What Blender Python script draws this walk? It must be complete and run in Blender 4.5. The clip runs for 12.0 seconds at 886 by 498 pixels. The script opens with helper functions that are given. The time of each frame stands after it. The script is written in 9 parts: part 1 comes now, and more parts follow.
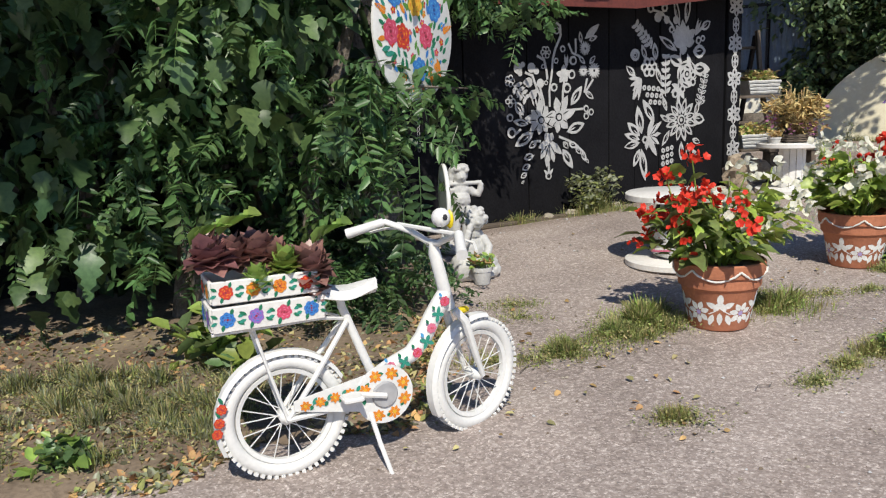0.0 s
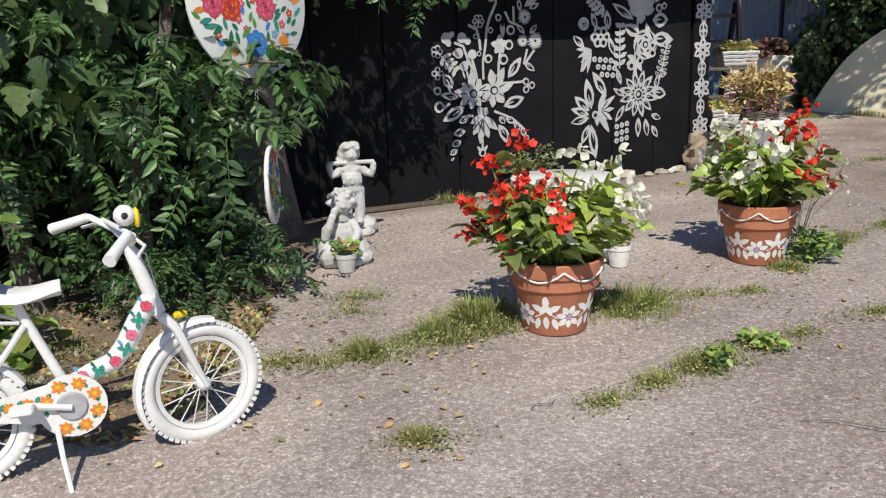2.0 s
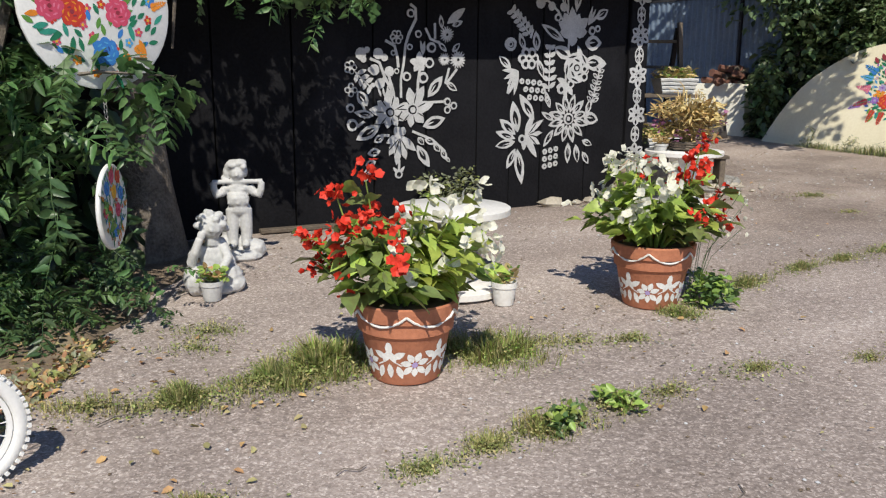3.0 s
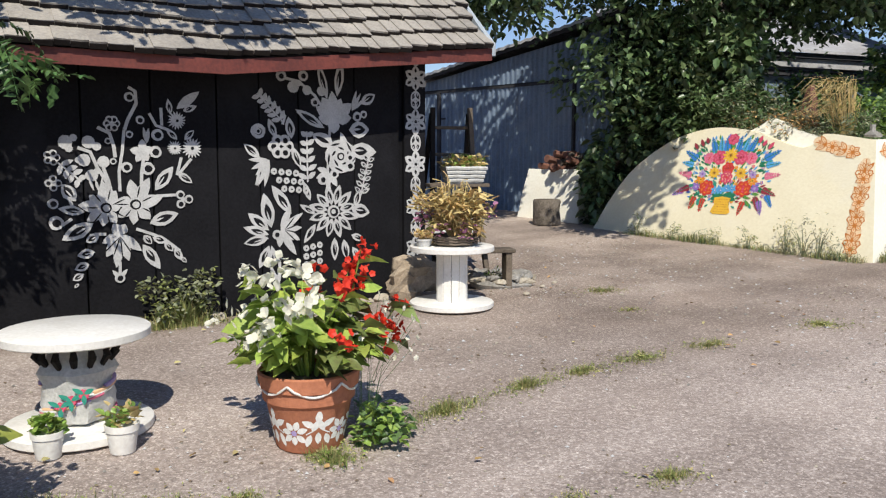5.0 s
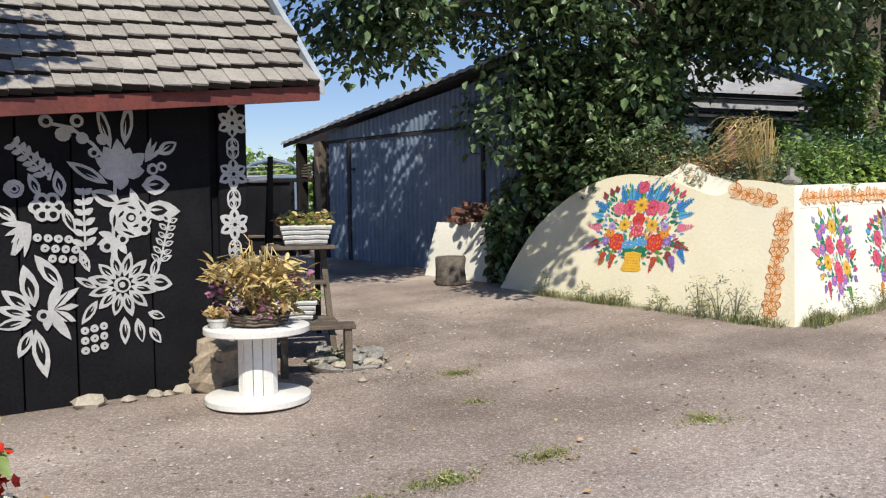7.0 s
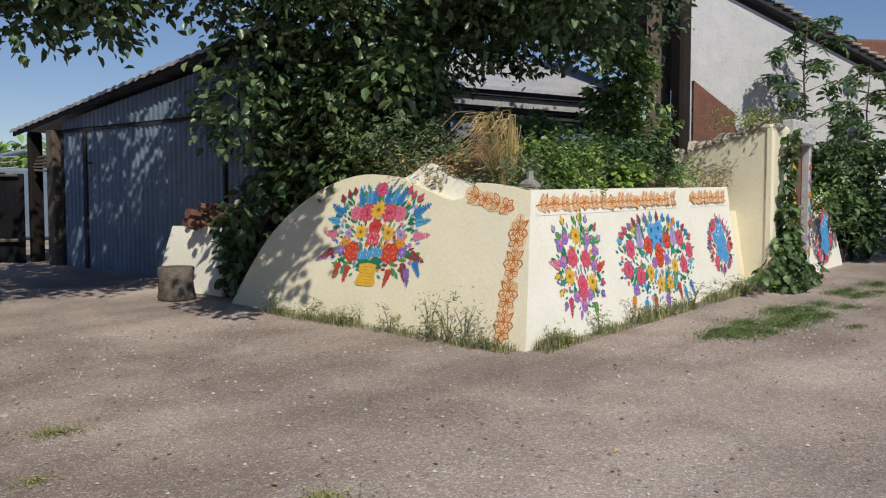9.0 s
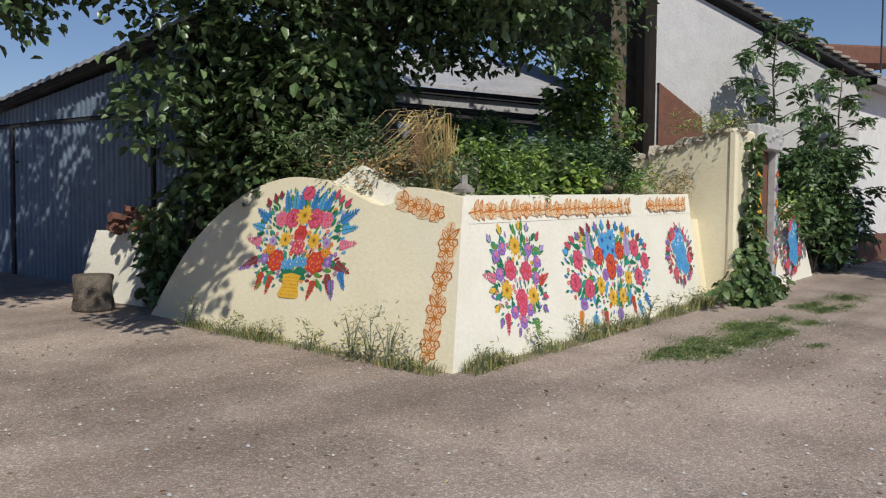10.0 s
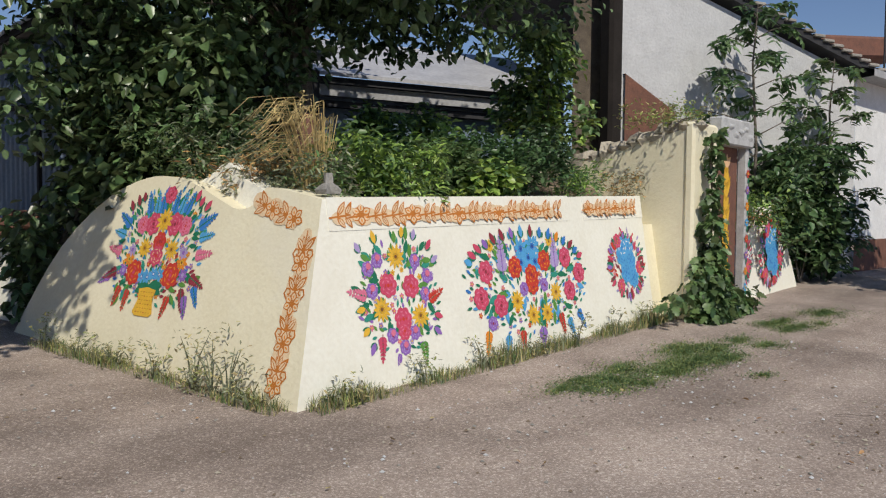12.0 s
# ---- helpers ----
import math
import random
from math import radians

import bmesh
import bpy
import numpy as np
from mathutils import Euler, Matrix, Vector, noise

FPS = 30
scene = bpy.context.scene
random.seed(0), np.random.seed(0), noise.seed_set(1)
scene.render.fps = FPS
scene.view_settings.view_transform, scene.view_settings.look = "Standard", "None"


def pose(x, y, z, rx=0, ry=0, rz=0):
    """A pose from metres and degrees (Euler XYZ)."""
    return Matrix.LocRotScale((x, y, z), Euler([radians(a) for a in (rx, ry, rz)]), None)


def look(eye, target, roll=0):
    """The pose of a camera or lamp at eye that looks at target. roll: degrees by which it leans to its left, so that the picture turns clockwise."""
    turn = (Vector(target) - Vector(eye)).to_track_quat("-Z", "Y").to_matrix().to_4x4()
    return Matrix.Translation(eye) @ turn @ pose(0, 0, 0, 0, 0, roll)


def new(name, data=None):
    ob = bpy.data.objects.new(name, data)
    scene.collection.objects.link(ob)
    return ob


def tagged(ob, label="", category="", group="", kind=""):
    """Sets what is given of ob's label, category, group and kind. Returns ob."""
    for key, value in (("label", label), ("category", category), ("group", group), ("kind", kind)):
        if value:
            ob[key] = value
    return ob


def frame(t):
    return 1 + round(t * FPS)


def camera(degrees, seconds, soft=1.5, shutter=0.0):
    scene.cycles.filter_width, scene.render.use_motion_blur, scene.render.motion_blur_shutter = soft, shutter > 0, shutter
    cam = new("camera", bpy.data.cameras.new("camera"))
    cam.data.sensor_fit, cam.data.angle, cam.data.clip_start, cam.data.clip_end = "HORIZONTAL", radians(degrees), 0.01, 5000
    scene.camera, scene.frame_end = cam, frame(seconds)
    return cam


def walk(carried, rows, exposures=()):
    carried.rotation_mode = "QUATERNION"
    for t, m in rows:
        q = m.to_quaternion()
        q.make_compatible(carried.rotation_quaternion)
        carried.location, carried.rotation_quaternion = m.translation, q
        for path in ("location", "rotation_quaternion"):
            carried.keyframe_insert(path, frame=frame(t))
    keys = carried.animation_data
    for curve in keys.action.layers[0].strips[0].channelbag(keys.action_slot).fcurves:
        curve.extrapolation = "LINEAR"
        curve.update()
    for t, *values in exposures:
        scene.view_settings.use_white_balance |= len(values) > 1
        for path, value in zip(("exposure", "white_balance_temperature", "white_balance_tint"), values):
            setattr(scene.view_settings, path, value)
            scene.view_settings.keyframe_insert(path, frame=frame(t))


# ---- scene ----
cam = camera(57.2, 12.0, 1.2)
METRES, EYE, TILT, LEAN, TURN = 10.0, 1.51, 0.0, 0.0, 0.0
ROWS = [
    (0.0, 0.0, 0.0, 0.0, -0.42, -10.78, 2.19),
    (0.5, 0.0288, -0.001, 0.001, 0.12, -13.43, 2.33),
    (1.0, 0.0593, 0.0143, -0.0027, 1.49, -16.44, 2.2),
    (1.5, 0.0876, 0.0291, 0.0004, 1.97, -15.93, 1.9),
    (2.0, 0.1287, 0.0395, 0.0024, 4.13, -13.07, 1.84),
    (2.5, 0.1567, 0.0519, 0.0031, 5.14, -12.66, 1.4),
    (3.0, 0.1914, 0.0809, 0.0052, 3.48, -12.18, -0.37),
    (3.5, 0.227, 0.1013, 0.0039, 1.42, -11.11, -0.49),
    (5.5, 0.3754, 0.1988, 0.0123, -2.33, -5.31, -0.15),
    (6.0, 0.4101, 0.2311, 0.0115, -2.46, -4.4, 0.05),
    (6.5, 0.4368, 0.2612, 0.0164, -2.74, -3.08, 0.49),
    (8.5, 0.5789, 0.3805, 0.0174, -10.06, -3.19, 0.43),
    (9.0, 0.6203, 0.4044, 0.0203, -13.78, -3.14, 0.08),
    (9.5, 0.6522, 0.4327, 0.0211, -15.06, -3.02, -0.37),
    (10.0, 0.6847, 0.4549, 0.0227, -14.84, -2.87, -0.45),
    (10.5, 0.721, 0.4701, 0.024, -13.12, -2.81, -0.48),
    (11.0, 0.756, 0.4911, 0.0234, -12.34, -2.82, -0.41),
    (11.5, 0.7858, 0.5151, 0.0266, -12.15, -2.86, -0.47),
    (12.0, 0.8265, 0.5322, 0.025, -13.1, -2.72, -0.47),
]
walk(cam, [(t, pose(0, 0, EYE, TILT, LEAN, TURN) @ pose(METRES * x, METRES * y, METRES * z, 90 + pitch, roll, yaw)) for t, x, y, z, yaw, pitch, roll in ROWS],
     [(0.0, 0.08), (3.0, 0.1), (6.5, 0.27), (8.5, -0.17), (9.5, -0.24), (12.0, -0.3)])

# ---- light ----
world = bpy.data.worlds.new("sky")
scene.world = world
world.use_nodes = True
SUN_TO = Vector((0.05, -0.69, 0.75)).normalized()
wn = world.node_tree
sky = wn.nodes.new("ShaderNodeTexSky")
sky.sky_type = 'NISHITA'
sky.sun_disc = False
sky.sun_elevation = math.asin(SUN_TO.z)
sky.sun_rotation = math.atan2(SUN_TO.x, SUN_TO.y)
sky.altitude = 1500
sky.air_density = 1.3
sky.dust_density = 0.0
sky.ozone_density = 4.0
tint = wn.nodes.new("ShaderNodeMix")
tint.data_type, tint.blend_type = 'RGBA', 'MULTIPLY'
tint.inputs[0].default_value = 1.0
tint.inputs[7].default_value = (1.0, 0.975, 1.09, 1)
wn.links.new(sky.outputs[0], tint.inputs[6])
wn.links.new(tint.outputs[2], wn.nodes["Background"].inputs[0])
wn.nodes["Background"].inputs[1].default_value = 0.085
sun_data = bpy.data.lights.new("sun", 'SUN')
sun_data.energy, sun_data.angle, sun_data.color = 4.35, radians(0.53), (1.0, 0.94, 0.82)
sun = new("sun", sun_data)
sun.matrix_world = look(SUN_TO * 40, (0, 0, 0))

# ---- materials ----


def mat(name, a, b=None, rough=0.8, scale=8.0, fine=60.0, bump=0.15, metal=0.0, spec=0.3, third=None, cover=0.45, sss=0.0, vary=0.0):
    """Two tones mixed by a coarse and a fine noise, an optional third tone in stains, relief from the fine noise, and a tone that varies from piece to piece."""
    m = bpy.data.materials.new(name)
    m.use_nodes = True
    n, l = m.node_tree.nodes, m.node_tree.links
    bs = n["Principled BSDF"]
    b = b or tuple(c * 0.75 for c in a)
    co = n.new("ShaderNodeNewGeometry")
    na, nb = n.new("ShaderNodeTexNoise"), n.new("ShaderNodeTexNoise")
    na.inputs["Scale"].default_value, nb.inputs["Scale"].default_value = scale, fine
    na.inputs["Detail"].default_value, nb.inputs["Detail"].default_value = 5, 4
    for k in (na, nb):
        l.new(co.outputs["Position"], k.inputs["Vector"])
    add = n.new("ShaderNodeMath")
    add.operation = 'MULTIPLY_ADD'
    l.new(nb.outputs[0], add.inputs[0])
    add.inputs[1].default_value = 0.5
    half = n.new("ShaderNodeMath")
    half.operation = 'MULTIPLY'
    half.inputs[1].default_value = 0.5
    l.new(na.outputs[0], half.inputs[0])
    l.new(half.outputs[0], add.inputs[2])
    ramp = n.new("ShaderNodeValToRGB")
    ramp.color_ramp.elements[0].position, ramp.color_ramp.elements[1].position = 0.36, 0.64
    ramp.color_ramp.elements[0].color, ramp.color_ramp.elements[1].color = (*b, 1), (*a, 1)
    l.new(add.outputs[0], ramp.inputs[0])
    col = ramp.outputs[0]
    if third:
        nc = n.new("ShaderNodeTexNoise")
        nc.inputs["Scale"].default_value, nc.inputs["Detail"].default_value = scale * 0.45, 7
        l.new(co.outputs["Position"], nc.inputs["Vector"])
        r2 = n.new("ShaderNodeMapRange")
        r2.inputs[1].default_value, r2.inputs[2].default_value = 1 - cover, 1 - cover + 0.18
        l.new(nc.outputs[0], r2.inputs[0])
        mx = n.new("ShaderNodeMix")
        mx.data_type = 'RGBA'
        l.new(r2.outputs[0], mx.inputs[0])
        l.new(col, mx.inputs[6])
        mx.inputs[7].default_value = (*third, 1)
        col = mx.outputs[2]
    if vary:
        info, geo = n.new("ShaderNodeObjectInfo"), n.new("ShaderNodeNewGeometry")
        both = n.new("ShaderNodeMath")
        both.operation = 'ADD'
        l.new(info.outputs["Random"], both.inputs[0])
        l.new(geo.outputs["Random Per Island"], both.inputs[1])
        fr = n.new("ShaderNodeMath")
        fr.operation = 'FRACT'
        l.new(both.outputs[0], fr.inputs[0])
        rg = n.new("ShaderNodeMapRange")
        rg.inputs[3].default_value, rg.inputs[4].default_value = 1 - vary, 1 + vary
        l.new(fr.outputs[0], rg.inputs[0])
        hs = n.new("ShaderNodeHueSaturation")
        l.new(rg.outputs[0], hs.inputs["Value"])
        sh = n.new("ShaderNodeMapRange")
        sh.inputs[3].default_value, sh.inputs[4].default_value = 0.5 - vary * 0.06, 0.5 + vary * 0.06
        l.new(both.outputs[0], sh.inputs[0])
        l.new(sh.outputs[0], hs.inputs["Hue"])
        l.new(col, hs.inputs["Color"])
        col = hs.outputs[0]
    l.new(col, bs.inputs["Base Color"])
    bs.inputs["Roughness"].default_value, bs.inputs["Metallic"].default_value = rough, metal
    bs.inputs["Specular IOR Level"].default_value = spec
    if bump:
        bp = n.new("ShaderNodeBump")
        bp.inputs["Strength"].default_value, bp.inputs["Distance"].default_value = bump, 0.02
        l.new(add.outputs[0], bp.inputs["Height"])
        l.new(bp.outputs[0], bs.inputs["Normal"])
    if sss:
        tr = n.new("ShaderNodeBsdfTranslucent")
        l.new(col, tr.inputs[0])
        ms = n.new("ShaderNodeMixShader")
        ms.inputs[0].default_value = sss
        l.new(bs.outputs[0], ms.inputs[1])
        l.new(tr.outputs[0], ms.inputs[2])
        l.new(ms.outputs[0], n["Material Output"].inputs[0])
    return m


def gravel_mat():
    """Worn asphalt that gives way to packed brown grit up the yard: stones of two sizes, dusty patches and faint wheel tracks."""
    m = mat("worn_asphalt", (0.42, 0.355, 0.32), (0.25, 0.208, 0.187), 0.92, 0.9, 34.0, 0.75, third=(0.50, 0.43, 0.38), cover=0.42)
    n, l = m.node_tree.nodes, m.node_tree.links
    bs = n["Principled BSDF"]
    col = bs.inputs["Base Color"].links[0].from_socket
    co = n.new("ShaderNodeTexCoord")

    def mix(kind, fac, a, b):
        x = n.new("ShaderNodeMix")
        x.data_type, x.blend_type = 'RGBA', kind
        if isinstance(fac, float):
            x.inputs[0].default_value = fac
        else:
            l.new(fac, x.inputs[0])
        l.new(a, x.inputs[6])
        if isinstance(b, tuple):
            x.inputs[7].default_value = (*b, 1)
        else:
            l.new(b, x.inputs[7])
        return x.outputs[2]

    def ramp(src, *stops):
        r = n.new("ShaderNodeValToRGB")
        e = r.color_ramp.elements
        e[0].position, e[1].position = stops[0][0], stops[-1][0]
        for p, c in stops[1:-1]:
            e.new(p)
        for q, (p, c) in zip(sorted(e, key=lambda k: k.position), stops):
            q.color = (c, c, c, 1)
        l.new(src, r.inputs[0])
        return r.outputs[0]

    def wave(scale, turn, detail):
        mp = n.new("ShaderNodeMapping")
        mp.vector_type = 'TEXTURE'
        mp.inputs["Rotation"].default_value = (0, 0, radians(turn))
        mp.inputs["Scale"].default_value = tuple(1 / q for q in scale)
        l.new(co.outputs["Object"], mp.inputs["Vector"])
        t = n.new("ShaderNodeTexNoise")
        t.inputs["Scale"].default_value, t.inputs["Detail"].default_value = 1.0, detail
        l.new(mp.outputs[0], t.inputs["Vector"])
        return t.outputs[0]

    # brown packed dirt takes over up the yard
    sep = n.new("ShaderNodeSeparateXYZ")
    l.new(co.outputs["Object"], sep.inputs[0])
    far = n.new("ShaderNodeMath")
    far.operation = 'MULTIPLY_ADD'
    l.new(wave((0.35, 0.35, 0.35), 0, 6), far.inputs[0])
    far.inputs[1].default_value = 9.0
    l.new(sep.outputs["Y"], far.inputs[2])
    dirt = n.new("ShaderNodeMapRange")
    dirt.inputs[1].default_value, dirt.inputs[2].default_value = 10.2, 13.2
    l.new(far.outputs[0], dirt.inputs[0])
    col = mix('MIX', dirt.outputs[0], col, mix('MIX', ramp(wave((1.1, 1.1, 1.1), 20, 7), (0.36, 0.0), (0.66, 1.0)), mix('MIX', 1.0, col, (0.23, 0.185, 0.158)), (0.375, 0.305, 0.26)))
    # wheel tracks: long pale and dark streaks along the drive
    col = mix('SOFT_LIGHT', 0.65, col, ramp(wave((0.14, 1.5, 1.0), 33, 5), (0.36, 0.33), (0.5, 0.5), (0.64, 0.66)))
    # stones of two sizes
    for scale, lo, hi, k in ((130.0, 0.32, 1.0, 0.95), (64.0, 0.44, 1.0, 0.6)):
        vo = n.new("ShaderNodeTexVoronoi")
        vo.inputs["Scale"].default_value = scale
        l.new(co.outputs["Object"], vo.inputs["Vector"])
        sc = n.new("ShaderNodeSeparateColor")
        l.new(vo.outputs["Color"], sc.inputs[0])
        col = mix('SOFT_LIGHT', k, col, ramp(sc.outputs[0], (0.0, lo), (0.8, 0.55), (0.9, 0.8), (1.0, hi)))
    l.new(col, bs.inputs["Base Color"])
    return m


M = dict(
    ground=gravel_mat(),
    soil=mat("dry_soil", (0.25, 0.19, 0.135), (0.12, 0.09, 0.065), 0.95, 3, 40, 0.8, third=(0.32, 0.26, 0.18)),
    black=mat("black_stained_boards", (0.013, 0.013, 0.0155), (0.0065, 0.0065, 0.008), 0.8, 2.5, 45, 0.45, third=(0.021, 0.021, 0.025), cover=0.42, spec=0.12),
    whitewash=mat("white_wash_paint", (0.55, 0.55, 0.55), (0.36, 0.36, 0.36), 0.85, 9, 90, 0.2, third=(0.27, 0.27, 0.27), cover=0.36),
    shingle=mat("weathered_shingle", (0.41, 0.375, 0.335), (0.26, 0.24, 0.22), 0.92, 3.2, 42, 0.8, third=(0.10, 0.095, 0.09), cover=0.38, vary=0.09),
    redpaint=mat("red_brown_paint", (0.17, 0.045, 0.035), (0.10, 0.03, 0.026), 0.55, 5, 40, 0.15),
    bargeblue=mat("grey_blue_metal", (0.42, 0.47, 0.52), (0.30, 0.34, 0.38), 0.5, 4, 30, 0.1),
    cream=mat("cream_limewash", (0.83, 0.77, 0.58), (0.76, 0.69, 0.50), 0.9, 2.2, 30, 0.35, third=(0.79, 0.75, 0.62), cover=0.4),
    cream2=mat("pale_limewash", (0.86, 0.84, 0.74), (0.78, 0.75, 0.64), 0.9, 2.2, 30, 0.35, third=(0.82, 0.78, 0.68), cover=0.4),
    stone=mat("limestone", (0.50, 0.45, 0.37), (0.33, 0.29, 0.23), 0.92, 6, 40, 0.8),
    blue=mat("blue_grey_sheet", (0.19, 0.25, 0.335), (0.135, 0.18, 0.25), 0.5, 3, 25, 0.1, third=(0.25, 0.295, 0.35), cover=0.4),
    palesheet=mat("pale_roof_sheet", (0.50, 0.50, 0.52), (0.33, 0.33, 0.35), 0.45, 1.5, 14, 0.3),
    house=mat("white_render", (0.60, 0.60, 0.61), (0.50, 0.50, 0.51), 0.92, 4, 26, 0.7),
    brick=mat("red_brick", (0.22, 0.10, 0.07), (0.13, 0.07, 0.055), 0.92, 7, 40, 0.5),
    oldwood=mat("old_grey_wood", (0.17, 0.135, 0.105), (0.09, 0.07, 0.058), 0.88, 7, 60, 0.5, vary=0.15),
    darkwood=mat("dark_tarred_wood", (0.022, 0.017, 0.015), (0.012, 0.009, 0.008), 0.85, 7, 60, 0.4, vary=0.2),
    sheet=mat("grey_roof_sheet", (0.45, 0.45, 0.46), (0.30, 0.30, 0.31), 0.55, 3, 20, 0.2),
    eaves=mat("dark_eaves", (0.05, 0.05, 0.055), (0.03, 0.03, 0.034), 0.8, 5, 30, 0.2),
    greystone=mat("grey_rough_stone", (0.36, 0.345, 0.32), (0.2, 0.19, 0.175), 0.92, 9, 45, 0.9),
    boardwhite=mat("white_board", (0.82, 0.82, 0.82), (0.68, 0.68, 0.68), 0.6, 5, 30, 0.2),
    palewood=mat("pale_split_wood", (0.40, 0.33, 0.25), (0.24, 0.19, 0.14), 0.9, 9, 60, 0.5),
    bark=mat("bark", (0.22, 0.19, 0.16), (0.09, 0.075, 0.06), 0.95, 9, 55, 1.0),
)

# ---- building helpers ----


class Mesh:
    """Collects vertices, faces and their material numbers for one object."""

    def __init__(self):
        self.v, self.f, self.k = [], [], []

    def add(self, verts, faces, k=0, m=None):
        o = len(self.v)
        self.v += [tuple(m @ Vector(p)) for p in verts] if m else [tuple(p) for p in verts]
        self.f += [tuple(i + o for i in f) for f in faces]
        self.k += [k] * len(faces)
        return self

    def box(self, c, s, k=0, m=None, bevel=0.0):
        """A box with its centre c and size s; bevel takes its long edges off."""
        x, y, z = (q / 2 for q in s)
        b = min(bevel, x * 0.9, y * 0.9, z * 0.9)
        pts, faces = [], []
        if b <= 0:
            pts = [(i * x, j * y, h * z) for h in (-1, 1) for j in (-1, 1) for i in (-1, 1)]
            faces = [(0, 2, 3, 1), (4, 5, 7, 6), (0, 1, 5, 4), (2, 6, 7, 3), (0, 4, 6, 2), (1, 3, 7, 5)]
        else:
            ring = lambda q: [(-x + q, -y), (x - q, -y), (x, -y + q), (x, y - q), (x - q, y), (-x + q, y), (-x, y - q), (-x, -y + q)]
            for h, q, t in ((-z, b, b), (-z + b, b, 0), (z - b, b, 0), (z, b, b)):
                pts += [(px * (x - t) / x, py * (y - t) / y, h) for px, py in ring(q)]
            faces = [tuple(range(7, -1, -1)), tuple(range(24, 32))]
            for r in range(3):
                faces += [(r * 8 + i, r * 8 + (i + 1) % 8, r * 8 + 8 + (i + 1) % 8, r * 8 + 8 + i) for i in range(8)]
        pts = [(p[0] + c[0], p[1] + c[1], p[2] + c[2]) for p in pts]
        return self.add(pts, faces, k, m)

    def tube(self, path, r, n=8, k=0, cap=True, m=None):
        """A round bar along a path; r is one radius or one for each point."""
        path = [Vector(p) for p in path]
        rs = r if hasattr(r, "__len__") else [r] * len(path)
        pts, faces = [], []
        up = None
        for i, p in enumerate(path):
            d = (path[min(i + 1, len(path) - 1)] - path[max(i - 1, 0)]).normalized()
            if up is None:
                up = d.orthogonal().normalized()
            up = (up - d * up.dot(d)).normalized()
            side = d.cross(up)
            pts += [p + (up * math.cos(a) + side * math.sin(a)) * rs[i] for a in (2 * math.pi * j / n for j in range(n))]
        for i in range(len(path) - 1):
            faces += [(i * n + j, i * n + (j + 1) % n, (i + 1) * n + (j + 1) % n, (i + 1) * n + j) for j in range(n)]
        if cap:
            faces += [tuple(range(n - 1, -1, -1)), tuple(range((len(path) - 1) * n, len(path) * n))]
        return self.add(pts, faces, k, m)

    def lathe(self, profile, n=24, k=0, m=None, wob=0.0):
        """Turns (radius, height) pairs round z."""
        pts, faces = [], []
        for r, z in profile:
            for j in range(n):
                a = 2 * math.pi * j / n
                q = r * (1 + wob * noise.noise((math.cos(a) * 2, math.sin(a) * 2, z * 6)))
                pts.append((q * math.cos(a), q * math.sin(a), z))
        for i in range(len(profile) - 1):
            faces += [(i * n + j, i * n + (j + 1) % n, (i + 1) * n + (j + 1) % n, (i + 1) * n + j) for j in range(n)]
        if profile[0][0] > 1e-4:
            faces.append(tuple(range(n - 1, -1, -1)))
        if profile[-1][0] > 1e-4:
            faces.append(tuple(range((len(profile) - 1) * n, len(profile) * n)))
        return self.add(pts, faces, k, m)

    def blob(self, c, r, k=0, m=None, n=10, rough=0.0, seed=0):
        """A rounded lump of radii r."""
        pts, faces = [], []
        rows = max(4, n // 2)
        for i in range(rows + 1):
            t = math.pi * i / rows
            for j in range(n):
                a = 2 * math.pi * j / n
                d = Vector((math.sin(t) * math.cos(a), math.sin(t) * math.sin(a), -math.cos(t)))
                q = 1 + rough * noise.noise(d * 1.7 + Vector((seed * 7.3, seed * 3.1, 0)))
                pts.append((c[0] + d.x * r[0] * q, c[1] + d.y * r[1] * q, c[2] + d.z * r[2] * q))
        for i in range(rows):
            faces += [(i * n + j, i * n + (j + 1) % n, (i + 1) * n + (j + 1) % n, (i + 1) * n + j) for j in range(n)]
        return self.add(pts, faces, k, m)

    def ob(self, name, mats, parent=None, smooth=False, label=""):
        me = bpy.data.meshes.new(name)
        me.from_pydata(self.v, [], self.f)
        for q in (mats if isinstance(mats, (list, tuple)) else [mats]):
            me.materials.append(q)
        me.polygons.foreach_set("material_index", self.k)
        if smooth:
            me.polygons.foreach_set("use_smooth", [True] * len(self.f))
            me.set_sharp_from_angle(angle=radians(42))
        me.update()
        o = new(name, me)
        if parent:
            o.parent = parent
        if label:
            o["label"] = label
        return o


def thing(name, m, label, category, group="", kind=""):
    """An empty at a thing's base that its parts hang from."""
    o = new(name)
    o.empty_display_size = 0.05
    o.matrix_world = m
    return tagged(o, label, category, group, kind)


# the yard falls towards the street; a shallow gully runs along the hut
HUT0, HU, HN = Vector((1.32, 8.25, 0)), Vector((0.868, 0.497, 0)), Vector((0.497, -0.868, 0))


def gz(x, y):
    e = min(max(y, -12.0), 30.0)
    d = (Vector((x, y, 0)) - HUT0).dot(HN)
    return 0.0422 * e - 0.085 * math.exp(-(d / 0.4) ** 2) * (1 if -9 < (x - 1.32) < 3.2 else 0)


def at(x, y, turn=0.0, up=0.0):
    return pose(x, y, gz(x, y) + up, 0, 0, turn)


def frame_on(o, u, v):
    """A pose whose x runs along u, y along v and z out of the face."""
    u = Vector(u).normalized()
    w = u.cross(Vector(v)).normalized()
    v = w.cross(u)
    m = Matrix.Identity(4)
    for i, q in enumerate((u, v, w)):
        for j in range(3):
            m[j][i] = q[j]
        m[i][3] = o[i]
    return m


